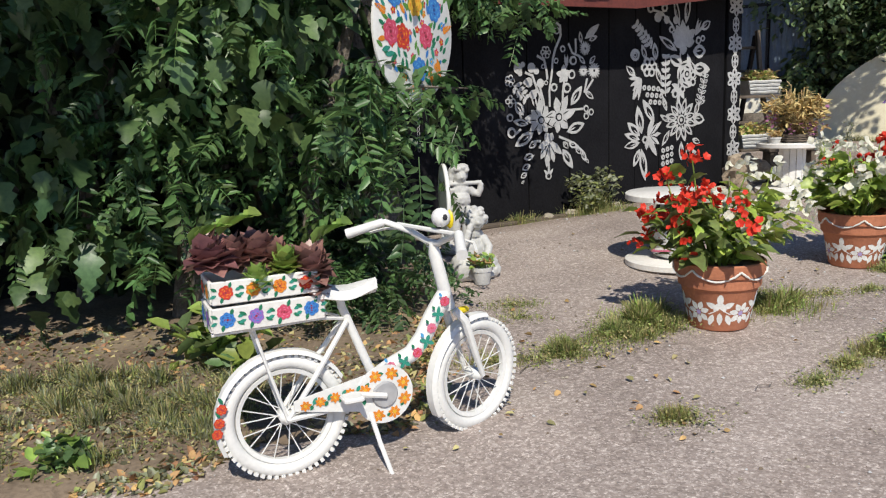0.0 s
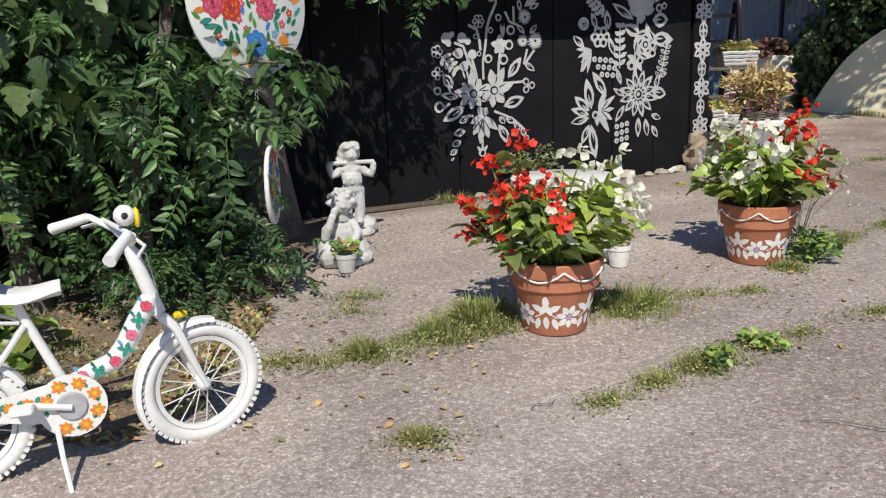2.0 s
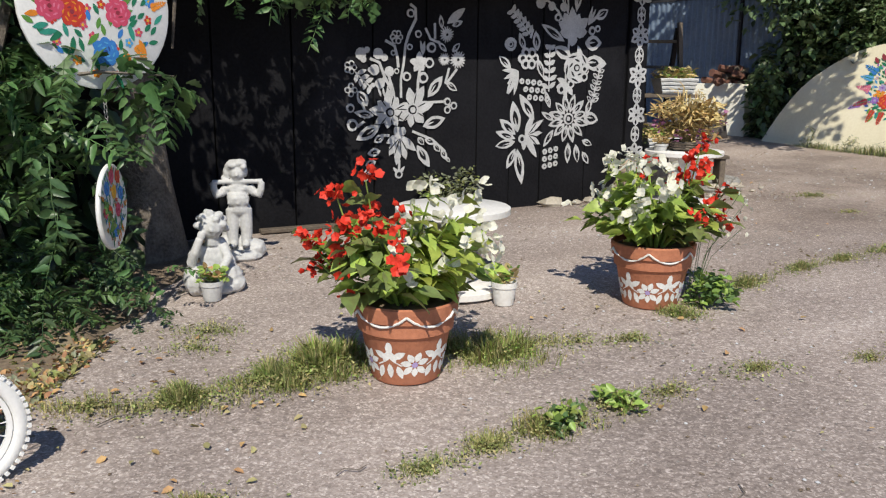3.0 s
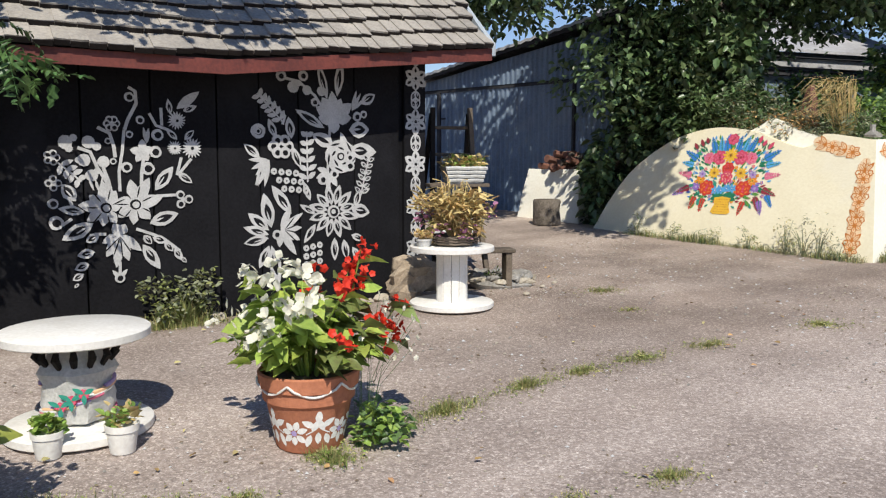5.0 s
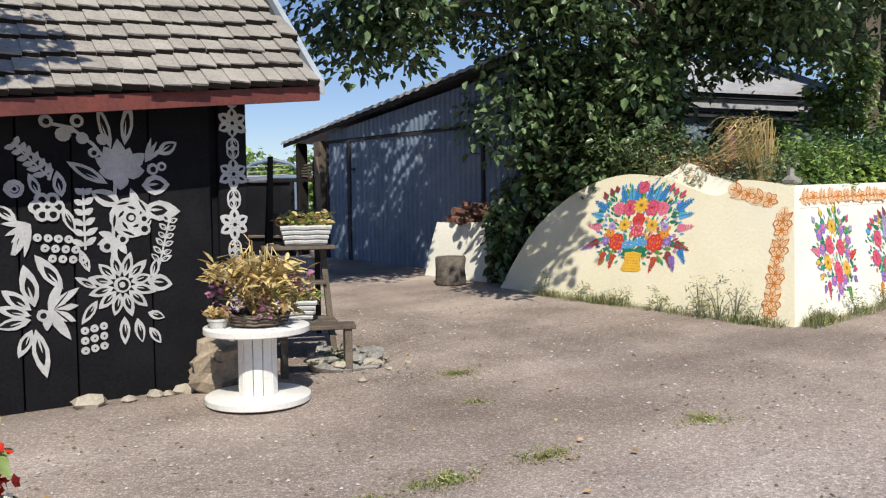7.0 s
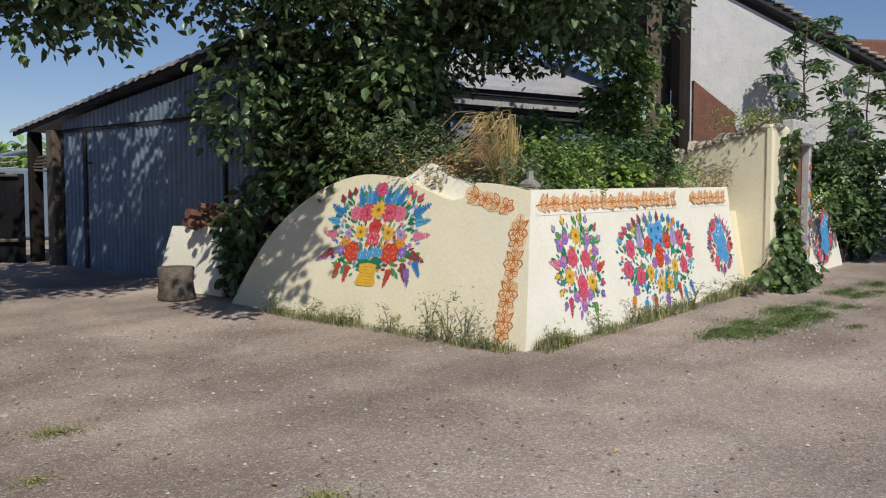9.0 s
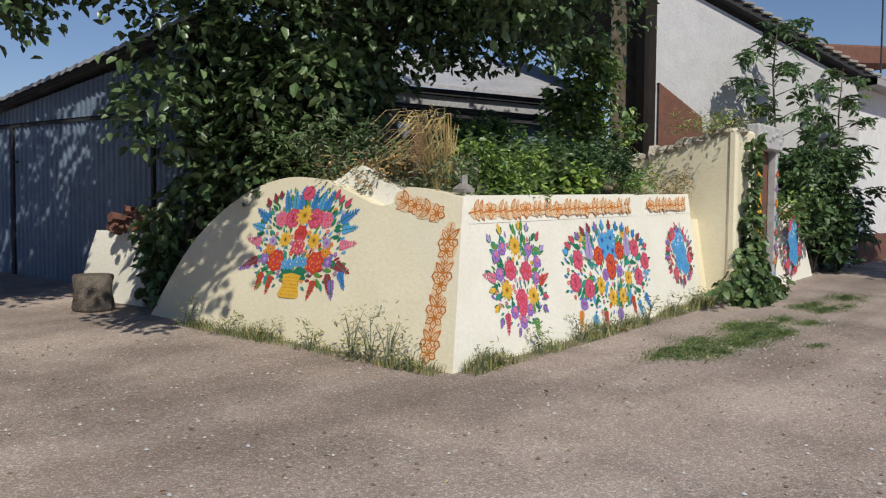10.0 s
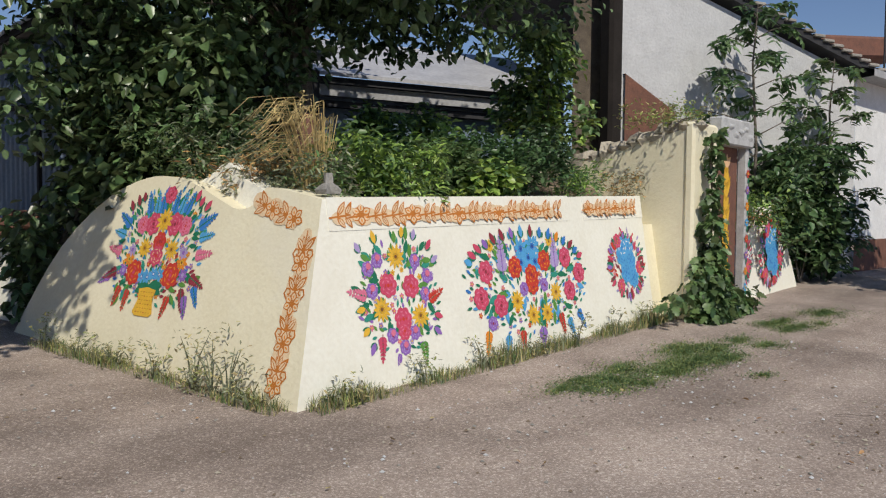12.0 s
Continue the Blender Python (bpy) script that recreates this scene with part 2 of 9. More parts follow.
# ---- ground ----
def build_ground():
    g = Mesh()
    xs = sorted(set([-400, -150, -60, -30, -15] + [x * 0.25 for x in range(-32, 90)] + [30, 60, 150, 400]))
    ys = sorted(set([-400, -150, -60, -30, -15] + [y * 0.25 for y in range(-32, 100)] + [35, 60, 150, 400]))
    pts = [(x, y, gz(x, y) + (0.012 * noise.noise((x * 0.8, y * 0.8, 0)) if abs(x) < 25 and abs(y) < 25 else 0)) for y in ys for x in xs]
    n = len(xs)
    g.add(pts, [(j * n + i, j * n + i + 1, (j + 1) * n + i + 1, (j + 1) * n + i) for j in range(len(ys) - 1) for i in range(n - 1)])
    tagged(g.ob("ground", M["ground"], smooth=True), "worn grey asphalt yard with packed grit", "ground", kind="structure")


build_ground()


# ---- plants: many small leaves, each a folded blade ----
def leaf_shape(w=0.6, fold=0.18, droop=0.12, lobes=False):
    """An ovate leaf of length 1 along x: vertices and quads."""
    v = [(0, 0, 0), (0.3, -w / 2, fold * w), (0.7, -w * 0.38, fold * w - droop * 0.5), (1, 0, -droop), (0.7, w * 0.38, fold * w - droop * 0.5), (0.3, w / 2, fold * w)]
    return np.array(v), np.array([(0, 1, 2, 3), (0, 3, 4, 5)])


def blade_shape(bend=0.45, w=0.075):
    """A blade of grass of height 1."""
    v = [(0, -w / 2, 0), (0, w / 2, 0), (bend * 0.3, w * 0.4, 0.55), (bend * 0.3, -w * 0.4, 0.55), (bend, 0, 1), (bend * 1.02, 0, 0.99)]
    return np.array(v), np.array([(0, 1, 2, 3), (3, 2, 5, 4)])


def flower_shape(n=5, w=0.8, cup=0.35):
    """An open flower of radius 1 that looks along z."""
    lv, lf = leaf_shape(w, 0.05, -cup)
    vs, fs = [], []
    for i in range(n):
        a = 2 * math.pi * i / n
        vs.append(np.stack([lv[:, 0] * math.cos(a) - lv[:, 1] * math.sin(a), lv[:, 0] * math.sin(a) + lv[:, 1] * math.cos(a), lv[:, 2]], 1))
        fs.append(lf + i * 6)
    return np.concatenate(vs), np.concatenate(fs)


def leaf_fine(widths, fold=0.3, droop=0.3, wave=0.0, skew=0.0):
    """A leaf of length 1 along x with half widths given at even steps, folded along its rib."""
    n = len(widths)
    v, f = [], []
    for i, w in enumerate(widths):
        x = i / (n - 1)
        z = -droop * x * x
        v += [(x, -w * (1 + skew), z + fold * w + wave * (-1) ** i), (x, 0, z), (x, w * (1 - skew), z + fold * w - wave * (-1) ** i)]
    for i in range(n - 1):
        a = 3 * i
        f += [(a, a + 3, a + 4, a + 1), (a + 1, a + 4, a + 5, a + 2)]
    return np.array(v), np.array(f)


def frond_loose(seed, pairs=8, leaf=0.23):
    """A feathered leaf of length 1 with uneven, twisted leaflets on a drooping stalk."""
    r = random.Random(seed)
    lv, lf = leaf_shape(0.42, 0.15, 0.2)
    vs, fs = [], []
    for i in range(pairs):
        x = 0.14 + 0.82 * i / pairs
        for sgn in (-1, 1):
            if r.random() < 0.12:
                continue
            a, t = sgn * radians(r.uniform(48, 84)), r.uniform(-0.7, 0.5)
            q = lv * leaf * r.uniform(0.75, 1.15) * (1 - 0.35 * abs(i / pairs - 0.45))
            y, z = q[:, 1] * math.cos(t) - q[:, 2] * math.sin(t), q[:, 1] * math.sin(t) + q[:, 2] * math.cos(t)
            z = z - q[:, 0] * r.uniform(0.0, 0.5)
            vs.append(np.stack([q[:, 0] * math.cos(a) - y * math.sin(a) + x, q[:, 0] * math.sin(a) + y * math.cos(a), z - 0.35 * x * x], 1))
            fs.append(lf + (len(vs) - 1) * len(lv))
    vs.append(np.array([(0, -0.008, 0), (0, 0.008, 0), (0.5, 0.006, -0.09), (0.5, -0.006, -0.09), (0.97, 0.003, -0.33), (0.97, -0.003, -0.33)]))
    fs.append(np.array([(0, 1, 2, 3), (3, 2, 4, 5)]) + (len(vs) - 1) * len(lv))
    return np.concatenate(vs), np.concatenate(fs)


LOBED = leaf_fine((0.02, 0.30, 0.42, 0.26, 0.38, 0.18, 0.2, 0.01), 0.15, 0.3)
BEGONIA = leaf_fine((0.03, 0.24, 0.31, 0.27, 0.15, 0.01), 0.35, 0.35, 0.02, 0.2)
FRONDS = [frond_loose(i, 7 + i % 3) for i in range(4)]
LEAF, NARROW, ROUND = leaf_shape(0.62), leaf_shape(0.3), leaf_shape(0.9, 0.1)
BLADE, BLOSSOM, PETAL4 = blade_shape(), flower_shape(5, 1.05, 0.3), flower_shape(4, 1.2, 0.25)


def turns(az, el, ro):
    """Rotation matrices that point x to azimuth az and height el, rolled by ro."""
    ca, sa, ce, se, cr, sr = np.cos(az), np.sin(az), np.cos(el), np.sin(el), np.cos(ro), np.sin(ro)
    x = np.stack([ca * ce, sa * ce, se], 1)
    y0 = np.stack([-sa, ca, 0 * ca], 1)
    z0 = np.cross(x, y0)
    y = y0 * cr[:, None] + z0 * sr[:, None]
    return np.stack([x, y, np.cross(x, y)], 2)


def scatter(name, shape, pos, size, rot, mats, parent=None, which=None, label=""):
    """One mesh of copies of a shape."""
    sv, sf = shape
    n, k = len(pos), len(sv)
    v = np.einsum("nij,kj->nki", rot, sv) * np.asarray(size).reshape(-1, 1, 1) + np.asarray(pos)[:, None, :]
    f = (sf[None] + (np.arange(n) * k)[:, None, None]).reshape(-1, 4)
    me = bpy.data.meshes.new(name)
    me.vertices.add(n * k)
    me.vertices.foreach_set("co", v.reshape(-1).astype(np.float32))
    me.loops.add(len(f) * 4)
    me.loops.foreach_set("vertex_index", f.reshape(-1).astype(np.int32))
    me.polygons.add(len(f))
    me.polygons.foreach_set("loop_start", (np.arange(len(f)) * 4).astype(np.int32))
    for q in (mats if isinstance(mats, (list, tuple)) else [mats]):
        me.materials.append(q)
    if which is not None:
        me.polygons.foreach_set("material_index", np.repeat(which, len(sf)).astype(np.int32))
    me.update()
    me.validate()
    o = new(name, me)
    if parent:
        o.parent = parent
    if label:
        o["label"] = label
    return o


RNG = np.random.default_rng(7)


def in_clumps(centres, radii, n, shell=0.55):
    """Points in ellipsoids, more of them near the skin, and the ways outward."""
    c, r = np.asarray(centres, float), np.asarray(radii, float)
    if r.ndim == 1:
        r = np.repeat(r[:, None], 3, 1)
    w = (r.prod(1)) ** 0.66
    i = RNG.choice(len(c), n, p=w / w.sum())
    d = RNG.normal(size=(n, 3))
    d /= np.linalg.norm(d, axis=1)[:, None]
    q = shell + (1 - shell) * RNG.random(n) ** 0.5
    q *= 1 + 0.22 * RNG.normal(size=n)
    return c[i] + d * r[i] * q[:, None], d


def leafy(name, centres, radii, n, size, shape, mats, parent=None, droop=-0.35, label="", floor=None, shell=0.55):
    """A crown: leaves in clumps that face outward and hang a little."""
    p, d = in_clumps(centres, radii, n, shell)
    if floor is not None:
        keep = p[:, 2] > floor
        p, d = p[keep], d[keep]
    n = len(p)
    az = np.arctan2(d[:, 1], d[:, 0]) + RNG.normal(size=n) * 0.9
    el = droop + RNG.normal(size=n) * 0.45
    s = size * (0.6 + 0.7 * RNG.random(n))
    k = RNG.integers(0, len(mats), n) if isinstance(mats, (list, tuple)) else None
    return scatter(name, shape, p, s, turns(az, el, RNG.normal(size=n) * 0.5), mats, parent, k, label)


def grass_tuft(name, x, y, r, h, n, mats, label, long=1.0, turn=0.0, category="grass", parent=None):
    """Blades that lean outward from a patch of ground, long times as long as it is wide."""
    n = int(n * 4.4)
    a, q = RNG.random(n) * 2 * math.pi, np.minimum(np.abs(RNG.normal(size=n)) * 0.68, 1.7)
    dx, dy = np.cos(a) * q * r * long, np.sin(a) * q * r
    c, s = math.cos(radians(turn)), math.sin(radians(turn))
    px, py = x + dx * c - dy * s, y + dx * s + dy * c
    pos = np.stack([px, py, [gz(i, j) - 0.005 for i, j in zip(px, py)]], 1)
    az = np.arctan2(py - y, px - x) + RNG.normal(size=n)
    lean = RNG.normal(size=n) * 0.35
    ca, sa, cl, sl = np.cos(az), np.sin(az), np.cos(lean), np.sin(lean)
    z = np.stack([sl * ca, sl * sa, cl], 1)
    y_ = np.stack([-sa, ca, 0 * sa], 1)
    rot = np.stack([np.cross(y_, z), y_, z], 2)
    o = scatter(name, BLADE, pos, h * 1.15 * (0.3 + 0.8 * RNG.random(n)) * np.maximum(0.3, 1.1 - 0.5 * q) * (0.55 + 0.45 * np.sin(px * 19) * np.sin(py * 23)), rot, mats, parent, RNG.integers(0, len(mats), n))
    if h < 0.15:
        k = n // 2
        t_, e_ = RNG.random(k) * 6.3, RNG.random(k) * 1.0
        i_ = RNG.integers(0, n, k)
        low = scatter("weed_mat", LEAF, pos[i_] + RNG.random((k, 1)) * np.array((0, 0, h * 0.45)), 0.012 * (0.6 + RNG.random(k)), turns(t_, e_, RNG.normal(size=k) * 0.4), mats, None, RNG.integers(0, len(mats), k))
        tagged(low, "low creeping weeds among the grass", "weeds", kind="stuff")
    return tagged(o, label, category, kind="stuff")


def leaf_mat(name, a, b, gloss=0.4, thin=0.3, lift=1.85):
    a, b = tuple(q * lift for q in a), tuple(q * lift for q in b)
    return mat(name, a, b, gloss, 3, 40, 0.1, spec=0.5, sss=thin, vary=0.4)


G = dict(
    tree=leaf_mat("linden_leaf", (0.112, 0.148, 0.066), (0.062, 0.088, 0.038), 0.34, 0.25),
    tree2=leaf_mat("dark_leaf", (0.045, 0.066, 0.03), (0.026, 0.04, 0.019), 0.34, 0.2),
    locust=leaf_mat("locust_leaf", (0.078, 0.132, 0.042), (0.044, 0.08, 0.027)),
    bush=leaf_mat("lilac_leaf", (0.06, 0.098, 0.038), (0.03, 0.055, 0.022)),
    vine=leaf_mat("vine_leaf", (0.09, 0.128, 0.043), (0.048, 0.076, 0.028), 0.45, 0.3),
    lime=leaf_mat("lime_leaf", (0.20, 0.26, 0.06), (0.13, 0.18, 0.042)),
    mid=leaf_mat("herb_leaf", (0.09, 0.135, 0.05), (0.055, 0.085, 0.035)),
    grey=leaf_mat("grey_leaf", (0.17, 0.18, 0.115), (0.11, 0.115, 0.075)),
    straw=leaf_mat("dry_straw", (0.38, 0.275, 0.14), (0.24, 0.165, 0.085), 0.8, 0.2),
    brown=leaf_mat("dead_leaf", (0.30, 0.17, 0.08), (0.17, 0.095, 0.05), 0.85, 0.1),
    grass=leaf_mat("grass_blade", (0.18, 0.19, 0.06), (0.115, 0.125, 0.045), 0.7, 0.2),
    dry=leaf_mat("dry_grass", (0.27, 0.22, 0.11), (0.20, 0.17, 0.085), 0.8, 0.2),
    begonia=leaf_mat("begonia_leaf", (0.255, 0.30, 0.062), (0.15, 0.19, 0.04), 0.42),
    begonia2=leaf_mat("bronze_leaf", (0.12, 0.15, 0.045), (0.08, 0.08, 0.032), 0.35),
    white=mat("white_petal", (0.86, 0.85, 0.76), (0.78, 0.76, 0.62), 0.6, 30, 90, 0.0, sss=0.3),
    red=mat("red_petal", (0.80, 0.07, 0.035), (0.66, 0.035, 0.02), 0.5, 30, 90, 0.0, sss=0.2),
    pink=mat("faded_pink_petal", (0.45, 0.20, 0.32), (0.30, 0.13, 0.25), 0.7, 30, 90, 0.0, sss=0.2),
    plum=leaf_mat("plum_leaf", (0.20, 0.09, 0.085), (0.12, 0.055, 0.058), 0.4, 0.15),
)

# ---- folk painting: flat strokes of paint laid on a face ----
PC = {}
for _n, _c in dict(red=(0.60, 0.055, 0.035), rose=(0.64, 0.08, 0.15), pink=(0.74, 0.19, 0.30), blue=(0.05, 0.22, 0.60), sky=(0.10, 0.38, 0.70), violet=(0.30, 0.15, 0.50),
                   yellow=(0.82, 0.48, 0.05), orange=(0.80, 0.27, 0.03), green=(0.02, 0.19, 0.10), teal=(0.04, 0.30, 0.22), ochre=(0.62, 0.34, 0.03), rust=(0.56, 0.19, 0.035),
                   wash=(0.82, 0.62, 0.40), maroon=(0.30, 0.04, 0.06), lav=(0.45, 0.35, 0.62), peach=(0.83, 0.52, 0.30), brown=(0.22, 0.10, 0.03), white=(0.80, 0.79, 0.76), navy=(0.03, 0.08, 0.30), leafgreen=(0.12, 0.30, 0.06)).items():
    PC[_n] = mat("paint_" + _n, _c, tuple(q * 0.78 for q in _c), 0.75, 14, 70, 0.12)
PNAMES = list(PC)


class Paint:
    """Strokes in the plane of a face, each a hair above the one before."""

    def __init__(self, seed=0):
        self.m, self.z, self.r, self.used = Mesh(), 0.0015, random.Random(seed), []

    def poly(self, pts, c):
        if c not in self.used:
            self.used.append(c)
        self.z += 0.0000016
        self.m.add([(x, y, self.z) for x, y in pts], [tuple(range(len(pts)))], self.used.index(c))

    def petal(self, x, y, a, length, w, c, tip=0.6):
        """A stroke from (x, y) along a degrees."""
        ca, sa = math.cos(radians(a)), math.sin(radians(a))
        prof = [(0, 0), (0.2, 0.34), (0.45, 0.5), (0.7, 0.40), (0.88, 0.2 * tip / 0.6), (1, 0), (0.88, -0.2 * tip / 0.6), (0.7, -0.40), (0.45, -0.5), (0.2, -0.34)]
        k = 1 + self.r.uniform(-0.12, 0.12)
        self.poly([(x + ca * p * length * k - sa * q * w, y + sa * p * length * k + ca * q * w) for p, q in prof], c)

    def dot(self, x, y, r, c, n=10, sq=1.0):
        o = self.r.random() * 6
        self.poly([(x + r * math.cos(o + t) * (1 + self.r.uniform(-.08, .08)), y + sq * r * math.sin(o + t)) for t in (2 * math.pi * i / n for i in range(n))], c)

    def stem(self, pts, w, c):
        left, right = [], []
        for i, (x, y) in enumerate(pts):
            ax, ay = pts[max(i - 1, 0)]
            bx, by = pts[min(i + 1, len(pts) - 1)]
            d = math.hypot(bx - ax, by - ay) or 1
            nx, ny = -(by - ay) / d * w / 2, (bx - ax) / d * w / 2
            left.append((x + nx, y + ny))
            right.append((x - nx, y - ny))
        for i in range(len(pts) - 1):
            self.poly([right[i], right[i + 1], left[i + 1], left[i]], c)

    def ring(self, x, y, r, c, inner, thick=0.42):
        """A dab of paint with an open heart."""
        self.dot(x, y, r, c, 11)
        self.dot(x + r * 0.08, y - r * 0.05, r * (1 - thick), inner, 9)

    def burst(self, x, y, w, c, ways):
        """Petals of width w from one point, each by its angle and length."""
        for a, length in ways:
            self.petal(x, y, a, length, w * self.r.uniform(0.9, 1.1), c)

    def garland(self, a, b, n, size, c, inner=None):
        """A stem with pairs of small leaves."""
        self.stem([a, b], size * 0.16, c)
        way = math.degrees(math.atan2(b[1] - a[1], b[0] - a[0]))
        for i in range(n):
            t = (i + 0.4) / n
            for d in (-58, 58):
                q = (a[0] + (b[0] - a[0]) * t, a[1] + (b[1] - a[1]) * t, way + d + self.r.uniform(-8, 8), size * (1.1 - 0.35 * t), size * 0.5)
                if inner:
                    self.leaf3(*q, c, inner)
                else:
                    self.petal(*q, c)

    def leaf3(self, x, y, a, length, w, c, inner):
        """A leaf drawn by its outline, with one brushed vein."""
        self.petal(x, y, a, length, w, c)
        ca, sa = math.cos(radians(a)), math.sin(radians(a))
        self.petal(x + ca * length * 0.2, y + sa * length * 0.2, a, length * 0.58, w * 0.52, inner)
        self.petal(x + ca * length * 0.12, y + sa * length * 0.12, a + 4, length * 0.45, w * 0.13, c)

    def leaf2(self, x, y, a, length, w, c, inner):
        """A leaf with an unpainted or darker heart."""
        self.petal(x, y, a, length, w, c)
        ca, sa = math.cos(radians(a)), math.sin(radians(a))
        self.petal(x + ca * length * 0.3, y + sa * length * 0.3, a, length * 0.45, w * 0.3, inner)

    def daisy(self, x, y, r, n, c, heart, ring=None, inner=None):
        o = self.r.uniform(0, 360)
        for i in range(n):
            a = o + 360 * i / n
            self.petal(x + r * 0.22 * math.cos(radians(a)), y + r * 0.22 * math.sin(radians(a)), a, r * 0.78, r * 3.6 / n, c)
            if inner:
                self.petal(x + r * 0.5 * math.cos(radians(a)), y + r * 0.5 * math.sin(radians(a)), a, r * 0.36, r * 1.1 / n, inner)
        self.dot(x, y, r * 0.3, heart)
        if ring:
            self.dot(x, y, r * 0.16, ring)

    def rose(self, x, y, r, c, light, dark):
        """A cabbage rose: round lobes, paler curls and a dark heart."""
        o, r = self.r.uniform(0, 360), r * 0.88
        for i in range(7):
            a = radians(o + i * 360 / 7)
            self.dot(x + 0.62 * r * math.cos(a), y + 0.62 * r * math.sin(a), r * 0.4, c)
        self.dot(x, y, r * 0.7, c)
        for i in range(7):
            a = o + 25 + i * 360 / 7
            self.petal(x + 0.6 * r * math.cos(radians(a)), y + 0.6 * r * math.sin(radians(a)), a + 95, r * 0.42, r * 0.13, light)
        for i in range(4):
            a = o + i * 90
            self.petal(x + 0.3 * r * math.cos(radians(a)), y + 0.3 * r * math.sin(radians(a)), a + 100, r * 0.36, r * 0.15, dark if i % 2 else light)
        self.dot(x, y, r * 0.16, dark)

    def spike(self, x, y, a, length, c, leafc=None, w=0.3):
        """A spike of small blossoms along a."""
        n = 6
        for i in range(n):
            p = length * (0.1 + 0.85 * i / n)
            px, py = x + p * math.cos(radians(a)), y + p * math.sin(radians(a))
            s = length * 0.3 * (1 - 0.55 * i / n)
            for d in (-48, 48):
                self.petal(px, py, a + d, s, s * 0.55, c)
        self.petal(x + length * 0.85 * math.cos(radians(a)), y + length * 0.85 * math.sin(radians(a)), a, length * 0.22, length * 0.1, c)
        if leafc:
            self.stem([(x, y), (x + length * 0.9 * math.cos(radians(a)), y + length * 0.9 * math.sin(radians(a)))], length * 0.04, leafc)

    def bud(self, x, y, a, s, c, green="green"):
        for d in (-32, 32):
            self.petal(x, y, a + d, s * 0.7, s * 0.3, green)
        self.petal(x, y, a, s, s * 0.5, c)

    def sprig(self, x, y, a, n, s, c):
        for i in range(n):
            self.petal(x, y, a + (i - (n - 1) / 2) * 38, s * self.r.uniform(0.8, 1.2), s * 0.36, c)

    def fill(self, cx, cy, rx, ry, n, leaves, blooms, size=0.075, low=0.0):
        """Small leaves and blossoms, evenly strewn over an oval, that point away from its foot."""
        for i in range(n):
            q, a = math.sqrt((i + 0.5) / n), i * 2.39996
            x, y = cx + rx * q * math.cos(a) + self.r.uniform(-0.02, 0.02), cy + ry * q * math.sin(a) + self.r.uniform(-0.02, 0.02)
            way = math.degrees(math.atan2(y - (cy - ry * 0.8 + low), x - cx)) + self.r.uniform(-30, 30)
            if blooms and i % 4 == 0:
                c = self.r.choice(blooms)
                self.daisy(x, y, size * 0.42, 5, c, "yellow" if c != "yellow" else "orange")
            else:
                self.petal(x, y, way, size * self.r.uniform(0.8, 1.25), size * 0.42, self.r.choice(leaves))

    def ob(self, name, m, parent, label, mats=None):
        o = self.m.ob(name, [PC[c] if c in PC else mats[c] for c in self.used], parent, label=label)
        o.matrix_world = m
        return o

# ---- the barn ----
EAVE = ((-7.0, 2.36), (0.45, 2.31), (2.92, 2.57))
OVER, PITCH, RIDGE = 0.45, 0.90, 2.4
HUT_M = frame_on(HUT0, HU, (0, 0, 1))


def eave_z(s):
    for (a, za), (b, zb) in zip(EAVE, EAVE[1:]):
        if s <= b:
            return za + (zb - za) * (s - a) / (b - a)
    return EAVE[-1][1]


def hut_pt(s, out, z):
    p = HUT0 + HU * s + HN * out
    return (p.x, p.y, z)


